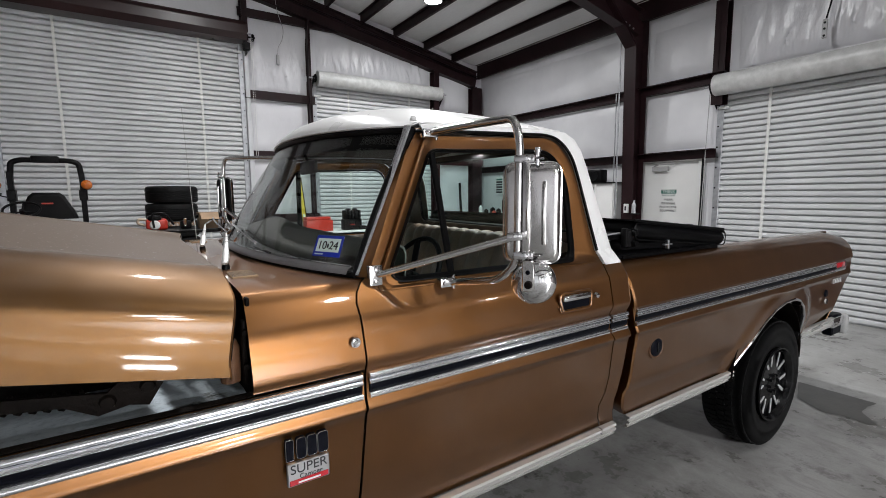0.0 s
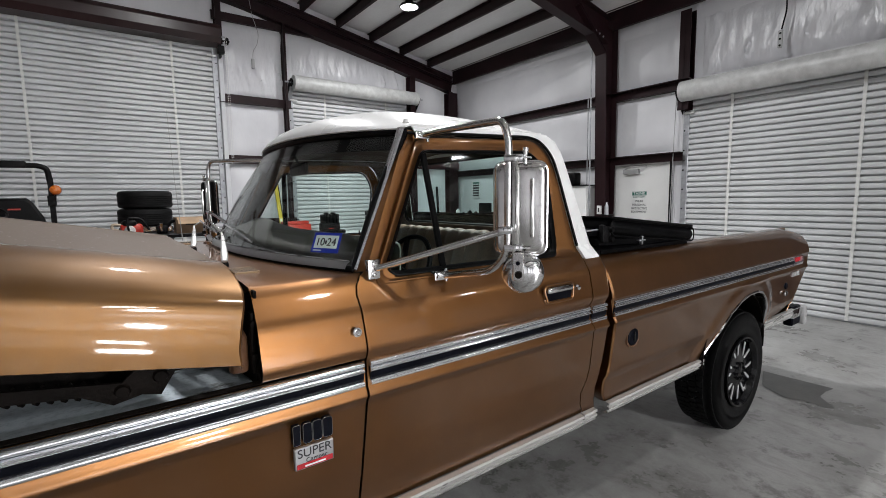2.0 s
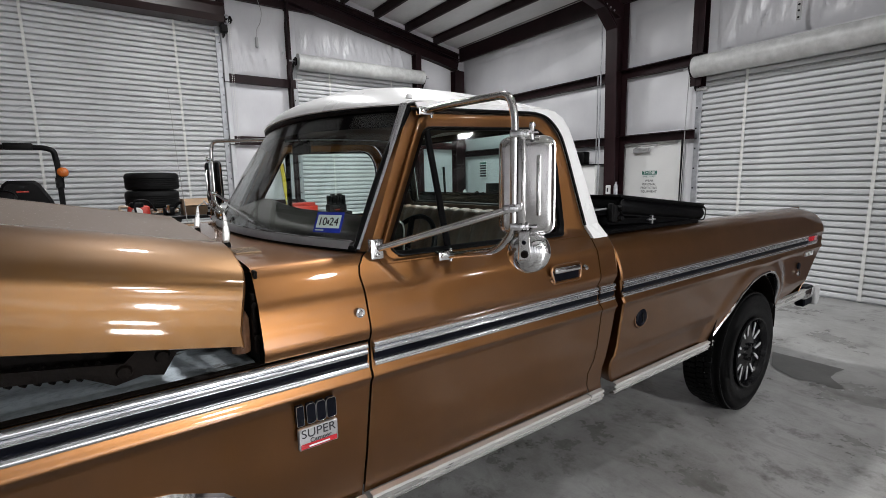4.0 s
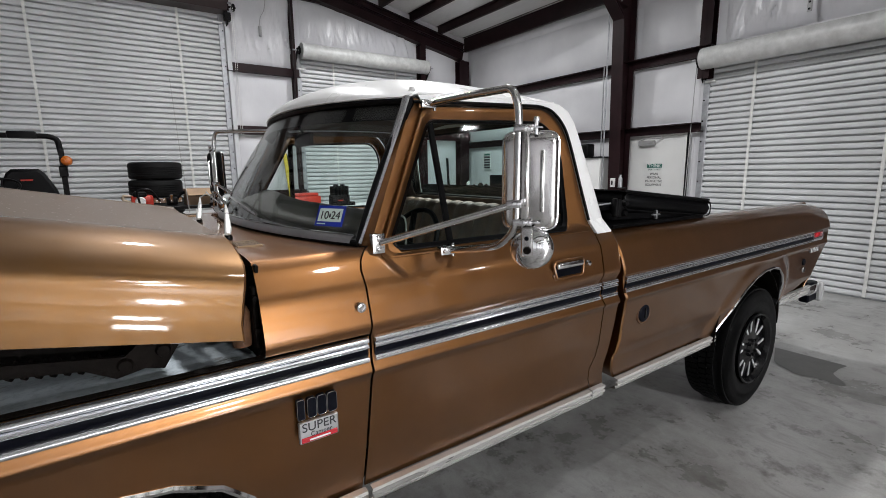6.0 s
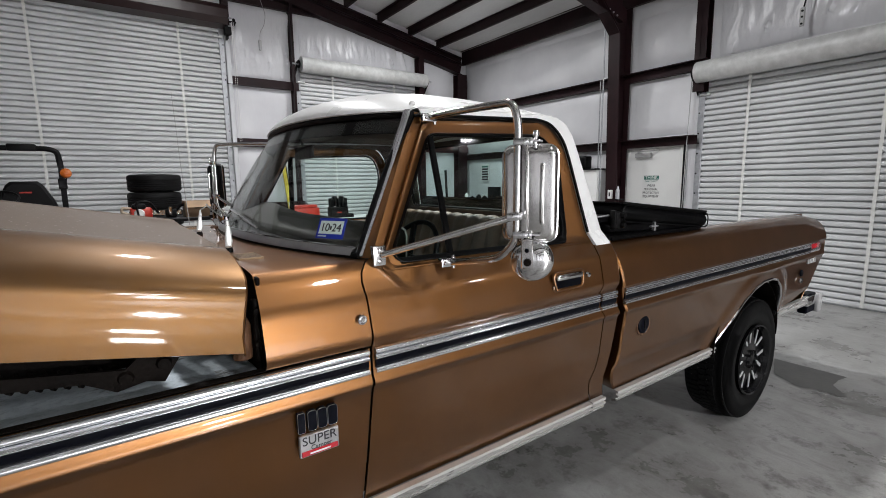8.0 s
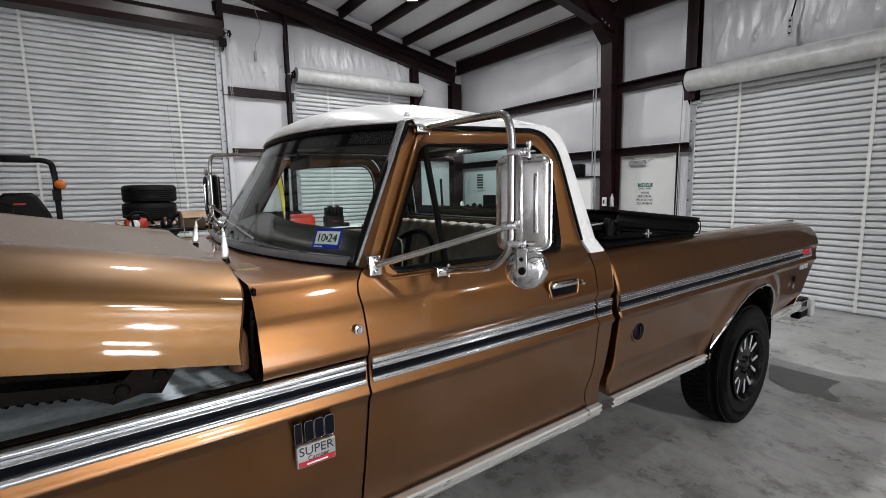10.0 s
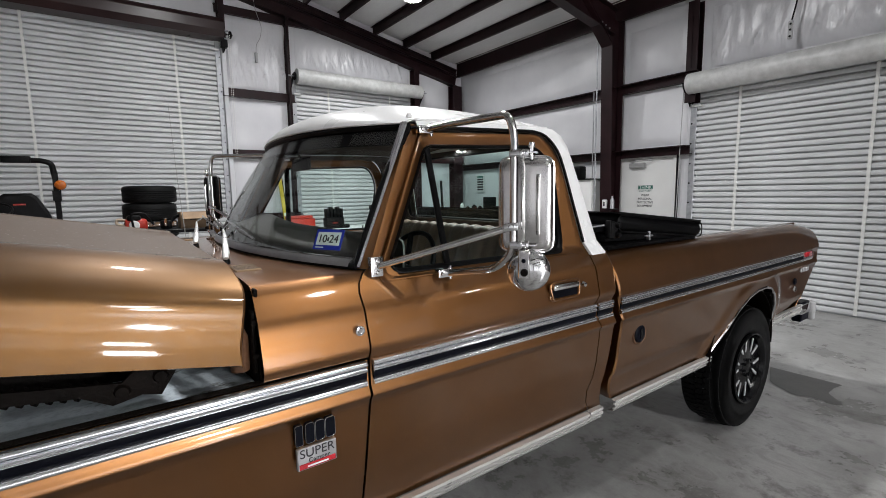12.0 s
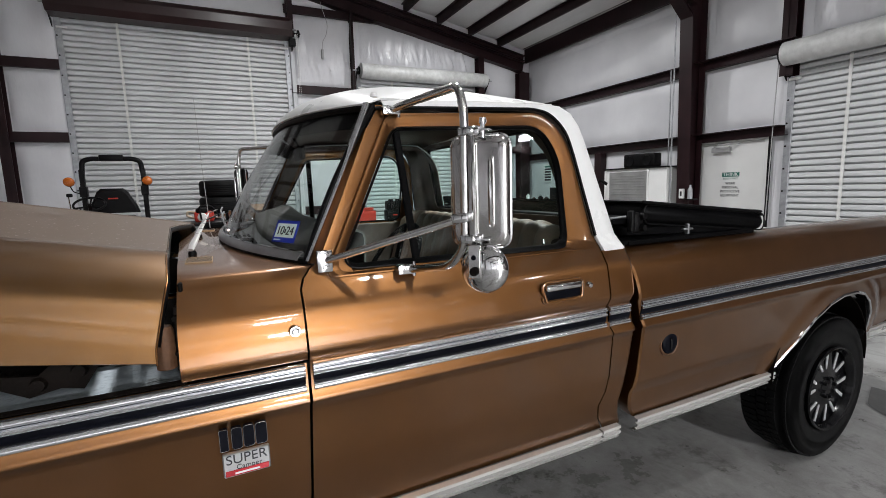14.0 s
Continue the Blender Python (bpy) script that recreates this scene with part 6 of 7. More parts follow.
# ---- folded bed cover on the front of the bed ----
def bed_cover():
    top = thing("bed_cover", "black soft folding bed cover, folded up over the bed front", "bed cover")

    def slab(x0, x1, z0a, z0b, h, r, y0=0.10, y1=1.90):
        o = rounded([(x0, z0a, r), (x1, z0b, r), (x1, z0b + h, r), (x0, z0a + h, r)], 5)
        b = bmesh.new()
        n = 12
        rings = []
        for i in range(n + 1):
            t = i / n
            k = min(i, n - i)
            e = (0.6, 0.22, 0.0)[min(k, 2)] * min(r, h / 2)
            y = y0 + (0, 0.012, 0.03)[k] if i < 3 else y1 - (0, 0.012, 0.03)[k] if n - i < 3 else y0 + (y1 - y0) * t
            zc = lambda x: z0a + (z0b - z0a) * (x - x0) / (x1 - x0) + h / 2
            rings.append([b.verts.new((x + (e if x < 0.5 * (x0 + x1) else -e), y, z + (e if z < zc(x) else -e) * min(1, abs(z - zc(x)) / h * 2.5) + 0.004 * noise.noise((x * 3, t * 5, z)))) for x, z in o])
        for a, c in zip(rings, rings[1:]):
            for j in range(len(o)):
                b.faces.new((a[j], a[(j + 1) % len(o)], c[(j + 1) % len(o)], c[j]))
        b.faces.new(rings[0][::-1])
        b.faces.new(rings[-1])
        return b
    part("lower_panel", slab(1.262, 2.15, 1.342, 1.334, 0.030, 0.010), VINYLB, top)
    part("middle_panel", slab(1.300, 2.10, 1.376, 1.350, 0.045, 0.014, 0.115, 1.885), VINYLB, top)
    part("front_panel", slab(1.240, 1.372, 1.425, 1.425, 0.034, 0.012, 0.130, 1.870), VINYLB, top)
    part("upper_panel", slab(1.386, 2.235, 1.428, 1.344, 0.088, 0.042, 0.10, 1.90), VINYLB, top)
    # thin top sheet with a piped edge, overhanging the roll
    rows = []
    for t in np.linspace(0, 1, 14):
        x, z = 1.372 + 0.83 * t, 1.5235 - 0.080 * t - 0.020 * max(0, t - 0.9) / 0.1
        rows.append([(x, 0.092 + k * 0.1814, z + 0.004 * noise.noise((x * 3, k * 0.7, 3))) for k in range(11)])
    part("top_sheet", thick(grid(rows), 0.006), VINYLB, top)
    part("top_edge", sweep([(1.372, 0.094, 1.520), (1.80, 0.094, 1.478), (2.185, 0.094, 1.440)], 0.006, 8), RUBBER, top)
    rim = rounded([(1.390, 1.430, 0.040), (2.230, 1.347, 0.040), (2.230, 1.427, 0.040), (1.390, 1.510, 0.040)], 6)
    part("panel_piping", sweep([(x, 0.103, z) for x, z in rim + rim[:1]], 0.0035, 6), RUBBER, top, "glossy black edge piping")
    for y in (0.108, 1.89):
        h = box((1.330, y - 0.014, 1.395), (1.386, y + 0.03, 1.478), 0.014, 2)
        for x, z in ((1.372, 1.415), (1.372, 1.462)):
            merge(h, moved(lathe([(0, 0.020), (0.012, 0.018), (0.017, 0)], 14), Matrix.Translation((x, y - 0.012, z)) @ pose(0, 0, 0, 90, 0, 0)))
        merge(h, box((1.312, y - 0.016, 1.400), (1.334, y + 0.014, 1.486), 0.007, 2))
        part("hinge", h, PLAST, top)
    part("edge_bar", sweep([(1.236, 0.134, 1.458), (1.318, 0.130, 1.462)], 0.004, 8), GALV, top, "thin bright aluminium edge")
    k = box((1.637, 0.098, 1.385), (1.699, 0.116, 1.393), 0.002)
    merge(k, box((1.662, 0.098, 1.366), (1.674, 0.116, 1.412), 0.002))
    part("latch_knob", k, GALV, top)
    part("strap", box((1.30, 0.094, 1.345), (2.10, 0.100, 1.362), 0.002), VINYLB, top)
    return top


bed_cover()


# ---- whip aerial on the far fender ----
def aerial():
    part("aerial", sweep([(-0.24, 1.86, 1.40), (-0.252, 1.905, 1.75), (-0.262, 1.94, 2.16)], [0.0026, 0.0018, 0.0012], 6), GREYM, truck, "thin whip aerial")


aerial()


# ---- stack of tyres by the north door ----
def tyre_stack():
    first = None
    for i in range(7):
        if first is None:
            prof = [(0.19, 0.02), (0.215, 0.008), (0.26, 0.0), (0.31, 0.004), (0.338, 0.022), (0.348, 0.05)]
            for z in (0.075, 0.105, 0.135, 0.165):
                prof += [(0.350, z - 0.011), (0.343, z - 0.008), (0.343, z + 0.004), (0.350, z + 0.007)]
            prof += [(0.348, 0.20), (0.338, 0.232), (0.31, 0.250), (0.26, 0.254), (0.215, 0.246), (0.19, 0.234)]
            first = part("loose_tyre", lathe(prof, 56), TYRE, None, angle=28)
            tagged(first, "black ribbed tyre lying in a tall stack", "tyre", "stack of tyres")
            o = first
        else:
            o = copy_thing(first, Matrix.Identity(4))
        o.location = (-0.09 + random.uniform(-0.012, 0.012), 6.95 + random.uniform(-0.01, 0.01), 0.004 + i * 0.256)
        o.rotation_euler.z = random.uniform(0, 6)


tyre_stack()


# ---- compact tractor ----
def tractor():
    top = thing("tractor", "small black and dark tractor with roll bar and amber lamps", "tractor", at=(0, 0, 0))
    x0, x1, y = -1.90, -1.13, 6.95
    for x in (x0 + 0.015, x1 - 0.015):
        part("roll_bar_post", box((x - 0.03, y - 0.035, 0.70), (x + 0.03, y + 0.035, 1.98), 0.006), PLAST, top, smooth=False)
        part("hinge_plate", box((x - 0.045, y - 0.05, 1.60), (x + 0.045, y + 0.05, 1.74), 0.006), PLAST, top, smooth=False)
        s = -1 if x < -1.5 else 1
        out = 0.145 if s < 0 else 0.05
        lamp = part("amber_lamp", moved(lathe([(0, 0.055), (0.04, 0.05), (0.062, 0.03), (0.066, 0.0), (0.062, -0.03), (0.04, -0.045), (0, -0.05)], 20), Matrix.Translation((x + s * out, y - 0.06, 1.81)) @ pose(0, 0, 0, 80, 0, 0)), ORANGE, top, "round amber lamp")
        part("lamp_stalk", sweep(smooth_path([(x + s * 0.02, y, 1.64), (x + s * out * 0.75, y - 0.05, 1.67), (x + s * out, y - 0.06, 1.77)], 0.03), 0.008, 8), PLAST, lamp)
        part("rear_tyre", moved(lathe([(0.25, -0.13), (0.42, -0.16), (0.50, -0.14), (0.52, -0.10), (0.52, 0.10), (0.50, 0.14), (0.42, 0.16), (0.25, 0.13)], 40), Matrix.Translation((x + s * 0.10, y + 0.05, 0.52)) @ pose(0, 0, 0, 0, 90, 0)), TYRE, top)
        b = box((x - 0.11 + s * 0.05, y - 0.35, 1.05), (x + 0.11 + s * 0.05, y + 0.30, 1.12), 0.03, 3)
        part("fender", b, REDP, top, "red fender")
        part("front_tyre", moved(lathe([(0.15, -0.08), (0.27, -0.1), (0.31, -0.07), (0.31, 0.07), (0.27, 0.1), (0.15, 0.08)], 32), Matrix.Translation((x + s * 0.02, y - 1.35, 0.31)) @ pose(0, 0, 0, 0, 90, 0)), TYRE, top)
    bar = smooth_path([(x0 + 0.015, y, 1.90), (x0 + 0.035, y, 2.10), (x0 + 0.13, y, 2.135), (x1 - 0.13, y, 2.135), (x1 - 0.035, y, 2.10), (x1 - 0.015, y, 1.90)], 0.10)
    part("roll_bar", sweep(bar, 0.034, 12), PLAST, top)
    part("roll_bar_pad", box((-1.66, y - 0.05, 2.10), (-1.37, y + 0.05, 2.19), 0.015, 2), PLAST, top)
    # seat back and cushion
    seat = [(-0.30, 0.0), (-0.27, 0.12), (-0.19, 0.30), (-0.14, 0.345), (0.12, 0.345), (0.17, 0.30), (0.27, 0.10), (0.30, 0.0)]
    b = bmesh.new()
    rows = []
    for d, sc in ((-0.06, 0.90), (-0.03, 1.0), (0.05, 1.0), (0.09, 0.92)):
        rows.append([(-1.50 + u * sc, y - 0.25 + d, 1.36 + v * sc) for u, v in seat])
    b = grid(rows)
    b.verts.ensure_lookup_table()
    k = len(seat)
    b.faces.new([b.verts[j] for j in range(k)])
    b.faces.new([b.verts[3 * k + j] for j in range(k)][::-1])
    st = part("seat_back", b, PLAST, top, "black tractor seat")
    part("seat_mark", box((-1.56, y - 0.325, 1.555), (-1.44, y - 0.315, 1.575), 0.003), REDP, st)
    part("seat_cushion", box((-1.76, y - 0.75, 1.20), (-1.24, y - 0.30, 1.33), 0.04, 3), PLAST, top)
    m = Matrix.Translation((-1.68, y - 0.80, 1.50)) @ pose(0, 0, 0, 30, 0, 0)
    w = sweep([(0.17 * math.cos(a), 0.17 * math.sin(a), 0) for a in np.linspace(0, 2 * math.pi, 33)], 0.014, 8, cap=False)
    for a in (90, 210, 330):
        merge(w, sweep([(0, 0, -0.03), (0.17 * math.cos(radians(a)), 0.17 * math.sin(radians(a)), 0)], 0.010, 6))
    merge(w, sweep([(0, 0, 0), (0, 0, -0.55)], 0.025, 8))
    part("steering_wheel", moved(w, m), PLAST, top)
    part("lever", sweep([(-1.99, y - 0.25, 1.10), (-2.01, y - 0.28, 1.62)], 0.009, 6), STEEL, top)
    part("lever_knob", box((-2.03, y - 0.30, 1.60), (-1.96, y - 0.25, 1.65), 0.015, 2), PLAST, top)
    part("body", box((-1.78, y - 1.75, 0.55), (-1.24, y - 0.8, 1.12), 0.08, 4), REDP, top, "red engine cover")
    part("chassis", box((-1.74, y - 1.6, 0.40), (-1.28, y + 0.15, 0.62), 0.03, 2), DARK, top)
    return top


tractor()


# ---- workbench with plywood top, with tools on it, along the north wall ----
def table(name, label, x0, x1, y0, y1, h, topm, legm, cat="workbench"):
    t = thing(name, label, cat)
    part("worktop", box((x0, y0, h - 0.04), (x1, y1, h), 0.006), topm, t, smooth=False)
    for x in (x0 + 0.05, x1 - 0.05):
        for y in (y0 + 0.05, y1 - 0.05):
            part("leg", box((x - 0.03, y - 0.03, 0), (x + 0.03, y + 0.03, h - 0.04), 0.004), legm, t, smooth=False)
    part("lower_shelf", box((x0 + 0.03, y0 + 0.03, 0.28), (x1 - 0.03, y1 - 0.03, 0.31), 0.004), topm, t, smooth=False)
    return t


table("workbench", "white-topped workbench standing by the roll-up door", 1.75, 4.30, 6.60, 7.40, 1.00, SIGNW, GREYM)


def charger_rack():
    t = thing("charger_rack", "black battery charger rack standing on the white-topped bench", "tool rack")
    x, y, z = 2.76, 6.90, 1.00
    part("rack_body", box((x - 0.17, y - 0.10, z), (x + 0.17, y + 0.10, z + 0.20), 0.02, 2), PLAST, t)
    for k in range(5):
        part("battery", box((x - 0.16 + k * 0.066, y - 0.09, z + 0.20), (x - 0.108 + k * 0.066, y + 0.05, z + 0.36 + 0.03 * (k % 2)), 0.01), PLAST, t)
    part("rack_light", box((x - 0.06, y - 0.104, z + 0.09), (x + 0.03, y - 0.098, z + 0.11), 0.002), REDP, t)
    part("rack_foot", box((x + 0.10, y - 0.14, z), (x + 0.26, y + 0.06, z + 0.07), 0.02, 2), PLAST, t)


charger_rack()


def toolbox():
    t = thing("toolbox", "low red metal toolbox on the white-topped bench", "toolbox")
    x, y, z = 2.15, 6.95, 1.00
    part("tray", box((x - 0.24, y - 0.11, z), (x + 0.24, y + 0.11, z + 0.20), 0.012, 2), REDP, t)
    part("lid", box((x - 0.235, y - 0.105, z + 0.202), (x + 0.20, y + 0.105, z + 0.255), 0.01, 2), REDP, t)
    part("handle", sweep(smooth_path([(x - 0.1, y, z + 0.25), (x - 0.1, y, z + 0.285), (x + 0.06, y, z + 0.285), (x + 0.06, y, z + 0.25)], 0.02), 0.008, 8), PLAST, t)


toolbox()


def tool_case():
    t = thing("tool_case", "black plastic tool case on the white-topped bench", "tool case")
    x, y, z = 3.84, 6.98, 1.00
    part("case_body", box((x - 0.24, y - 0.15, z), (x + 0.24, y + 0.15, z + 0.30), 0.02, 2), PLAST, t)
    part("case_lid", box((x - 0.245, y - 0.155, z + 0.305), (x + 0.245, y + 0.155, z + 0.40), 0.025, 3), PLAST, t)
    part("case_handle", sweep(smooth_path([(x - 0.09, y, z + 0.395), (x - 0.09, y, z + 0.435), (x + 0.09, y, z + 0.435), (x + 0.09, y, z + 0.395)], 0.02), 0.011, 8), GREYM, t)
    for dx in (-0.14, 0.14):
        part("latch", box((x + dx - 0.025, y - 0.168, z + 0.27), (x + dx + 0.025, y - 0.150, z + 0.345), 0.005), GREYM, t)


tool_case()


def level_bar():
    t = thing("spirit_level", "long yellow and black spirit level leaning on the wall", "spirit level")
    m = Matrix.Translation((2.22, 7.62, 0.0)) @ pose(0, 0, 0, -12, -2, 0)
    part("beam", moved(box((-0.035, -0.012, 0.0), (0.035, 0.012, 2.02), 0.004), m), YELLOW, t, smooth=False)
    part("edge", moved(box((0.036, -0.014, 0.0), (0.052, 0.014, 2.02), 0.004), m), PLAST, t, smooth=False)
    part("vial", moved(box((-0.02, -0.016, 1.2), (0.02, -0.010, 1.3), 0.004), m), STICK, t, smooth=False)


level_bar()


# ---- saw and carton on a cart in front of the tyres ----
def cart():
    table("tool_cart", "dark steel tool cart standing behind the truck", -0.62, 0.55, 5.0, 5.6, 1.25, PLAST, PLAST, "tool cart")
    s = thing("chainsaw", "small orange-red chainsaw on the tool cart", "chainsaw")
    x, y, z = -0.34, 5.25, 1.25
    part("body", box((x - 0.12, y - 0.08, z), (x + 0.10, y + 0.08, z + 0.13), 0.03, 3), REDP, s)
    part("cover", box((x - 0.10, y - 0.085, z + 0.10), (x + 0.04, y + 0.06, z + 0.175), 0.03, 3), PLAST, s)
    part("pull_start", moved(lathe([(0, 0.02), (0.045, 0.016), (0.055, 0)], 20), Matrix.Translation((x - 0.03, y - 0.08, z + 0.06)) @ pose(0, 0, 0, 90, 0, 0)), SIGNW, s)
    part("handle", sweep(smooth_path([(x - 0.04, y - 0.10, z + 0.03), (x - 0.06, y - 0.11, z + 0.20), (x + 0.08, y - 0.11, z + 0.20), (x + 0.16, y - 0.09, z + 0.06)], 0.05), 0.012, 8), PLAST, s)
    part("guide_bar", box((x + 0.08, y - 0.01, z + 0.03), (x + 0.40, y + 0.0, z + 0.09), 0.004), STEEL, s)
    part("rear_grip", sweep(smooth_path([(x - 0.12, y, z + 0.05), (x - 0.20, y, z + 0.08), (x - 0.19, y, z + 0.13), (x - 0.11, y, z + 0.12)], 0.03), 0.016, 8), PIPING, s, "pale grip")
    k = thing("hand_tool", "black hand tool with bright metal jaws on the tool cart", "tool")
    xk = -0.06
    part("tool_body", box((xk - 0.05, y - 0.05, z), (xk + 0.07, y + 0.05, z + 0.10), 0.02, 2), PLAST, k)
    part("tool_grip", sweep(smooth_path([(xk + 0.05, y, z + 0.05), (xk + 0.11, y, z + 0.14), (xk + 0.16, y - 0.02, z + 0.15)], 0.03), 0.018, 8), PLAST, k)
    part("jaw", box((xk - 0.015, y - 0.07, z + 0.03), (xk + 0.02, y - 0.05, z + 0.13), 0.006), CHROME, k, "bright metal jaw")
    c = thing("carton", "open brown cardboard carton on the tool cart", "carton")
    x, y = 0.27, 5.25
    bb = bmesh.new()
    for lo, hi in (((x - 0.18, y - 0.14, z), (x + 0.18, y - 0.135, z + 0.19)), ((x - 0.18, y + 0.135, z), (x + 0.18, y + 0.14, z + 0.19)), ((x - 0.18, y - 0.135, z), (x - 0.175, y + 0.135, z + 0.19)), ((x + 0.175, y - 0.135, z), (x + 0.18, y + 0.135, z + 0.19)), ((x - 0.175, y - 0.135, z), (x + 0.175, y + 0.135, z + 0.005))):
        box(lo, hi, bm=bb)
    part("carton_body", bb, CARD, c, smooth=False)
    part("flap", moved(box((-0.17, -0.13, 0), (0.17, 0, 0.004)), Matrix.Translation((x, y - 0.14, z + 0.19)) @ pose(0, 0, 0, 35, 0, 0)), CARD, c, smooth=False)
    part("label_bar", box((x - 0.08, y - 0.1425, z + 0.10), (x + 0.06, y - 0.1405, z + 0.13)), INK, c, smooth=False)


cart()


# ---- along the east wall: bench with clutter, grey cabinet, speaker box, wall notice ----
table("east_workbench", "long dark workbench along the insulated wall", 6.05, 6.66, 5.22, 7.75, 1.12, PLAST, GREYM)


def clutter():
    def vise():
        t = thing("bench_vise", "black iron bench vise on the dark workbench", "bench vise")
        part("jaw", box((6.15, 6.20, 1.12), (6.38, 6.36, 1.30), 0.02, 2), DARK, t)
        part("slide", box((6.10, 6.24, 1.20), (6.50, 6.32, 1.26), 0.01, 2), DARK, t)
        part("screw", sweep([(6.06, 6.20, 1.23), (6.06, 6.36, 1.23)], 0.01, 8), STEEL, t)
    vise()
    t = thing("small_monitor", "black flat monitor standing on the dark workbench", "monitor")
    part("screen", box((6.33, 6.42, 1.22), (6.37, 6.82, 1.50), 0.01, 2), PLAST, t)
    part("stand", box((6.28, 6.54, 1.12), (6.42, 6.70, 1.23), 0.012, 2), PLAST, t)
    for i, (y, r, h, m) in enumerate(((7.55, 0.045, 0.24, SIGNW), (7.40, 0.05, 0.16, PLAST), (7.22, 0.06, 0.20, PLAST), (7.05, 0.05, 0.13, REDP), (6.95, 0.055, 0.18, PLAST), (6.05, 0.06, 0.15, GALV), (5.85, 0.05, 0.22, PLAST), (5.6, 0.07, 0.17, SIGNW))):
        c = part("can", lathe([(0, 0), (r, 0), (r, h * 0.8), (r * 0.9, h * 0.85), (r * 0.45, h * 0.92), (r * 0.45, h), (0, h)], 18), m, None)
        c.location = (6.30 + 0.05 * (i % 3), y, 1.12)
        tagged(c, "small can standing on the dark workbench", "can", "cans on the bench")
    p = thing("pry_bar", "long black bar leaning in the corner", "bar")
    part("bar", sweep([(6.0, 7.86, 0.0), (6.02, 8.02, 1.9)], 0.03, 8), PLAST, p)
    n = thing("wall_notice", "small white notice with dark lines on the wall", "notice")
    yn = 7.35
    part("board", box((XE - 0.075, yn - 0.13, 1.62), (XE - 0.066, yn + 0.13, 2.02), 0.002), SIGNW, n, smooth=False)
    for k in range(6):
        part("line_bar", box((XE - 0.078, yn - 0.11, 1.65 + k * 0.06), (XE - 0.0755, yn + 0.11, 1.69 + k * 0.06)), INK if k < 5 else GREEN, n, smooth=False)


clutter()


def cabinet():
    t = thing("grey_cabinet", "pale steel cabinet with a grey louvred front against the wall", "cabinet")
    x0, x1, y0, y1, h = 6.28, 6.70, 3.885, 5.18, 1.80
    part("carcass", box((x0 + 0.02, y0, 0), (x1, y1, h), 0.008), SIGNW, t, smooth=False)
    part("cabinet_door", box((x0, y0 + 0.36, 0.06), (x0 + 0.02, y1 - 0.11, h - 0.05), 0.006), PANELG, t, "darker grey door", smooth=False)
    for k in range(26):
        part("louvre", box((x0 - 0.008, y0 + 0.40, 0.55 + k * 0.045), (x0 + 0.004, y1 - 0.15, 0.565 + k * 0.045), 0.002), PANELG, t, smooth=False)
    for ya, yb_ in ((y0 + 0.335, y0 + 0.36), (y1 - 0.02, y1)):
        part("edge_strip", box((x0 - 0.006, ya, 0.02), (x0 + 0.018, yb_, h - 0.01), 0.003), SIGNW, t, smooth=False)
    part("cabinet_top", box((x0 - 0.03, y0 - 0.02, h), (x1, y1 + 0.01, h + 0.02), 0.004), PLAST, t, smooth=False)
    r = thing("radio", "black portable radio on top of the grey cabinet", "radio")
    part("radio_body", box((6.34, 4.17, h + 0.02), (6.54, 4.81, h + 0.25), 0.03, 3), PLAST, r)
    for y in (4.31, 4.66):
        part("radio_speaker", moved(lathe([(0, 0.008), (0.06, 0.004), (0.08, 0.012), (0.085, 0.0)], 20), Matrix.Translation((6.34, y, h + 0.13)) @ pose(0, 0, 0, 0, -90, 0)), RUBBER, r)
    c = thing("garden_shears", "black long-handled tool standing by the cabinet", "tool")
    part("blade", sweep([(5.92, 5.25, 1.20), (5.95, 5.05, 1.55), (5.95, 4.95, 1.62), (5.95, 4.80, 1.55)], 0.03, 8, sx=0.5), PLAST, c)
    part("handle", sweep([(5.92, 5.25, 0.0), (5.92, 5.25, 1.22)], 0.018, 8), PLAST, c)


cabinet()


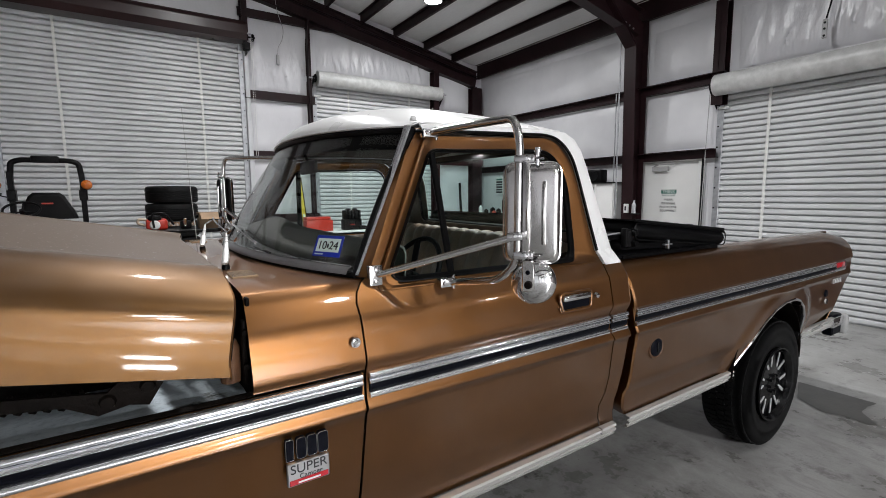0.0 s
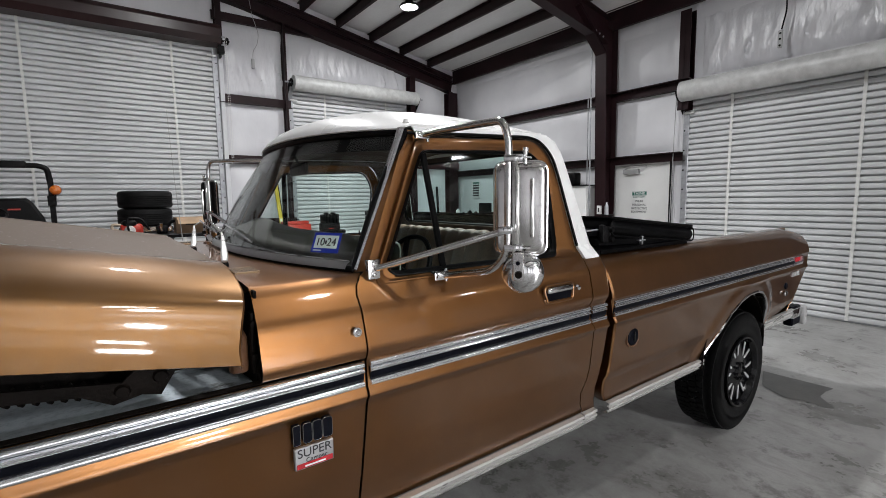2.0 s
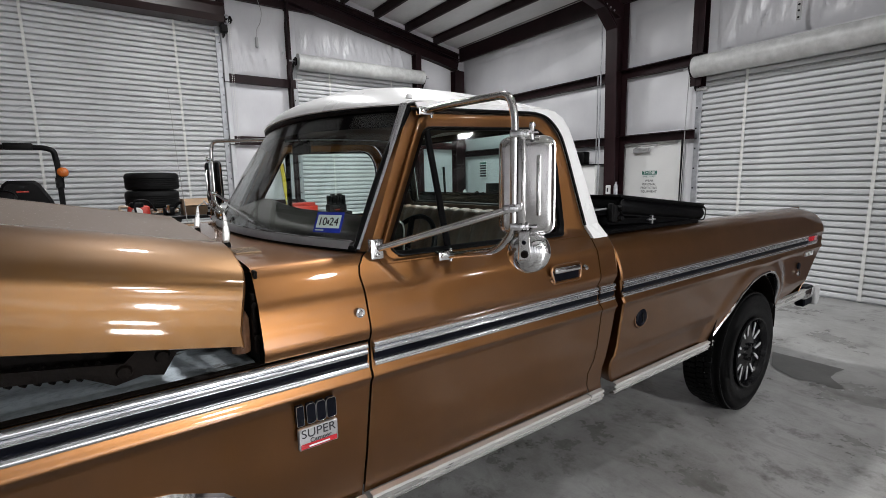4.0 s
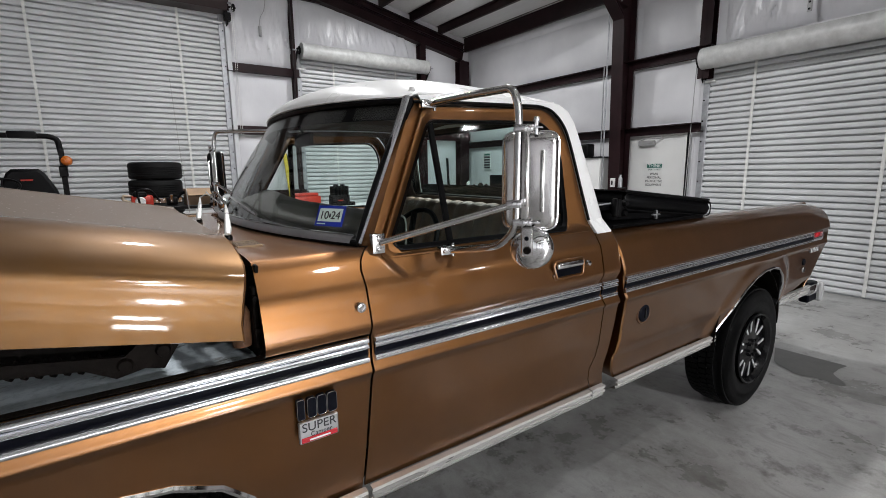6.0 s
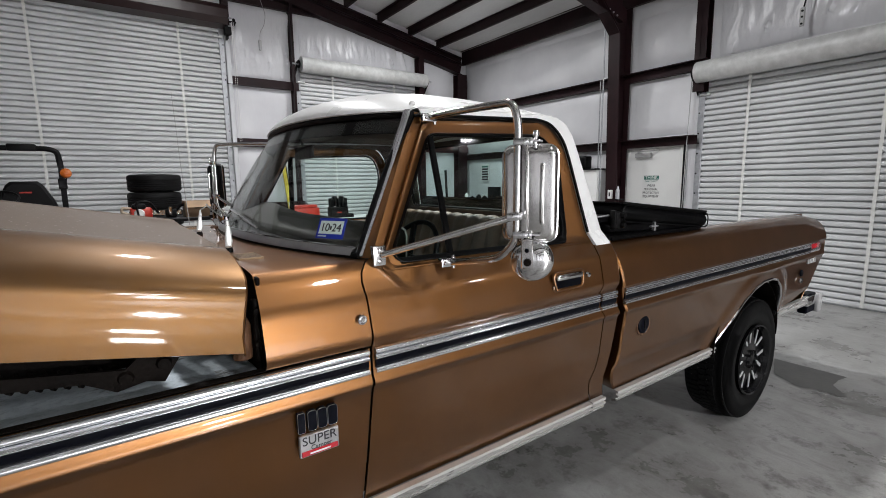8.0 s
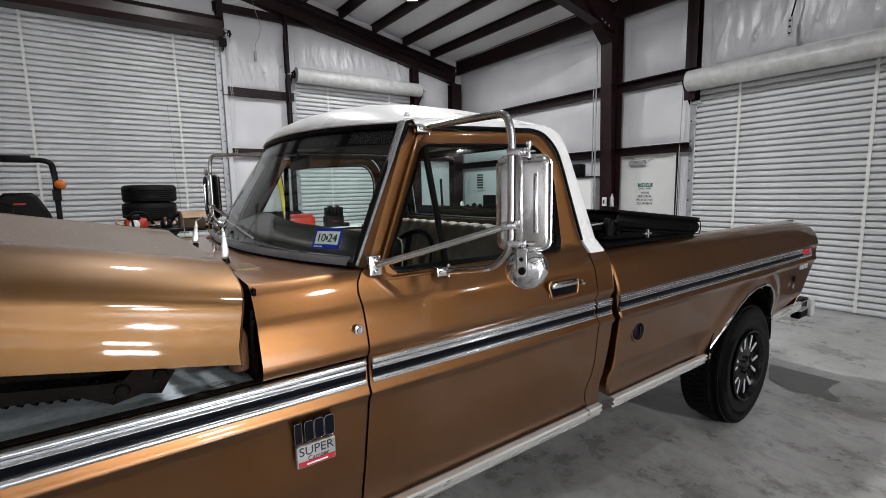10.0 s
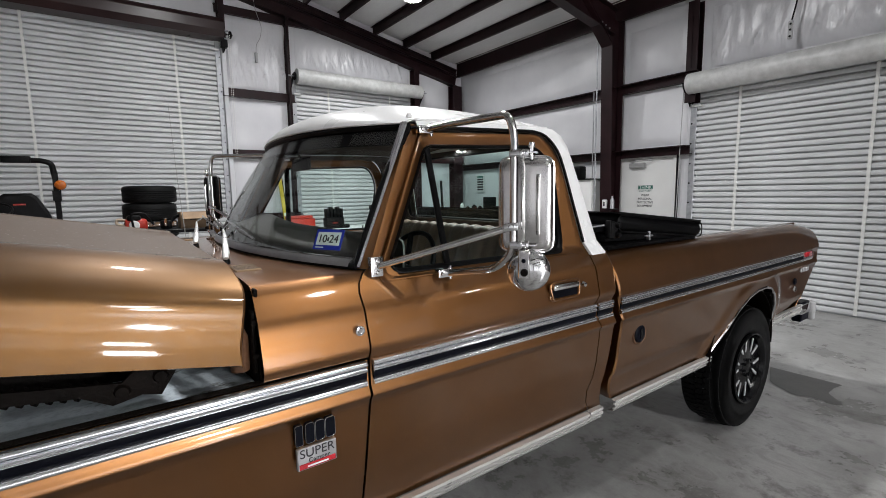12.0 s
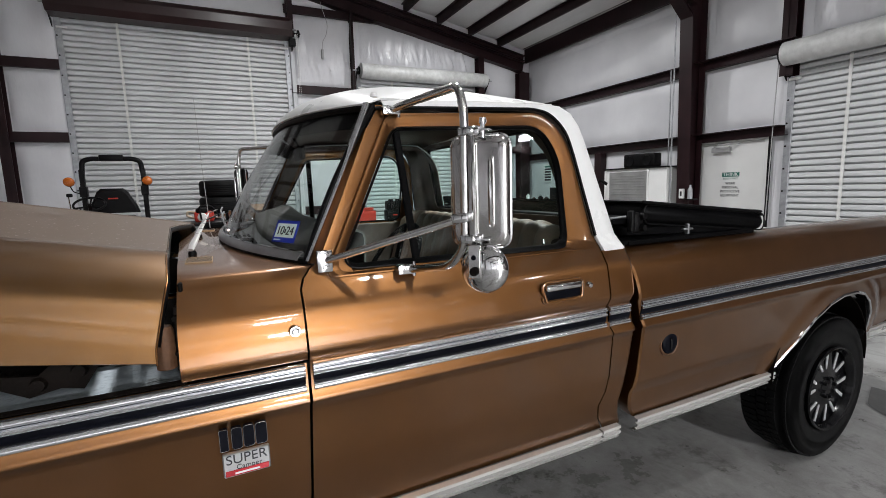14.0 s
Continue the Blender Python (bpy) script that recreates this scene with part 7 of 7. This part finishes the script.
# ---- wiring: hanging cords, conduits and small boxes on walls and column ----
def wiring():
    for x, y, pts in ((1.88, 7.98, [(-0.06, 0, 5.45), (0.0, 0, 5.0), (0.10, 0, 4.70), (0.06, 0, 4.5), (-0.02, 0, 4.38), (-0.03, 0, 4.2)]),):
        t = thing("hanging_cord", "grey control cord with a plug hanging on the wall", "cord")
        part("cord", sweep(smooth_path([(x + a, y + b, z) for a, b, z in pts], 0.08), 0.0055, 6), GREYM, t)
        part("plug", box((x - 0.055, y - 0.03, 4.06), (x - 0.005, y + 0.03, 4.24), 0.012, 2), GREYM, t)
    t = thing("hanging_cord", "black cord ending in a bolted plate above the roll-up door", "cord")
    part("cord", sweep(smooth_path([(6.56, 1.16, 4.4), (6.56, 1.10, 3.95), (6.56, 1.15, 3.7)], 0.1), 0.009, 6), PLAST, t)
    part("plate", box((6.54, 1.13, 3.47), (6.565, 1.18, 3.69), 0.006), GREYM, t, smooth=False)
    for z in (3.50, 3.58, 3.65):
        part("bolt", moved(lathe([(0, 0.008), (0.012, 0.008), (0.014, 0)], 8), Matrix.Translation((6.54, 1.155, z)) @ pose(0, 0, 0, 0, -90, 0)), PLAST, t)
    t = thing("pull_chain", "pale hanging pull chain looped beside the roll-up door", "chain")
    for x in (1.365, 1.395):
        cb = bmesh.new()
        for k in range(60):
            merge(cb, box((x - 0.004, 7.90, 2.30 + k * 0.036), (x + 0.004, 7.908, 2.322 + k * 0.036), 0.0))
        tagged(part("links", cb, STRAP, t, smooth=False), kind="stuff")
    t = thing("conduit", "thin grey conduit running up beside the steel column", "conduit")
    part("pipe", sweep([(6.36, 3.86, 0.9), (6.36, 3.86, 4.1)], 0.012, 8), GALV, t)
    part("pipe", sweep([(6.38, 3.93, 0.9), (6.38, 3.93, 3.3)], 0.010, 8), GALV, t)
    part("outlet_box", box((6.33, 3.60, 1.30), (6.37, 3.68, 1.45), 0.006), SIGNW, t, smooth=False)
    part("outlet_face", box((6.325, 3.625, 1.34), (6.332, 3.655, 1.41), 0.002), INK, t, smooth=False)
    t = thing("chain_hoist", "black door chain hanging beside the roll-up door", "chain")
    part("chain", sweep([(6.62, 2.50, 3.1), (6.62, 2.52, 2.2), (6.62, 2.54, 1.0)], 0.006, 6), GREYM, t)
    part("loop", sweep([(6.70, 2.58, 2.15), (6.70, 2.58, 0.9)], 0.022, 6), PLAST, t)
    t = thing("door_lamp_bottle", "small clear bottle on a ledge by the column", "bottle")
    part("bottle_body", lathe([(0, 0), (0.035, 0), (0.035, 0.14), (0.015, 0.18), (0.015, 0.21), (0, 0.21)], 16), GALV, t)
    t.location = (6.30, 3.46, 1.30)
    part("bracket", box((-0.05, -0.05, -0.02), (0.12, 0.05, 0.0), 0.003), PLAST, t, smooth=False)
    # flat dark patch with an uneven outline, just above the concrete
    t = thing("floor_stain", "dark rectangular patch on the concrete", "stain", kind="structure")
    for nm, cx, cy, seed in (("patch", 3.90, 0.05, 1),):
        b = bmesh.new()
        vs = []
        for u, v in rounded([(0.26, 0.28, 0.02), (0.26, -0.23, 0.02), (0.10, -0.20, 0.03), (-0.04, -0.21, 0.06), (-0.15, -0.33, 0.02), (-0.21, -0.30, 0.02), (-0.21, -0.16, 0.03), (-0.25, -0.03, 0.05), (-0.13, 0.15, 0.05)], 6):
            vs.append(b.verts.new((cx + u + 0.015 * noise.noise((u * 9, v * 9, seed)), cy + v + 0.015 * noise.noise((u * 9, v * 9, seed + 4)), 0.004)))
        b.faces.new(vs)
        part(nm, b, DARKPATCH, t, smooth=False)


wiring()
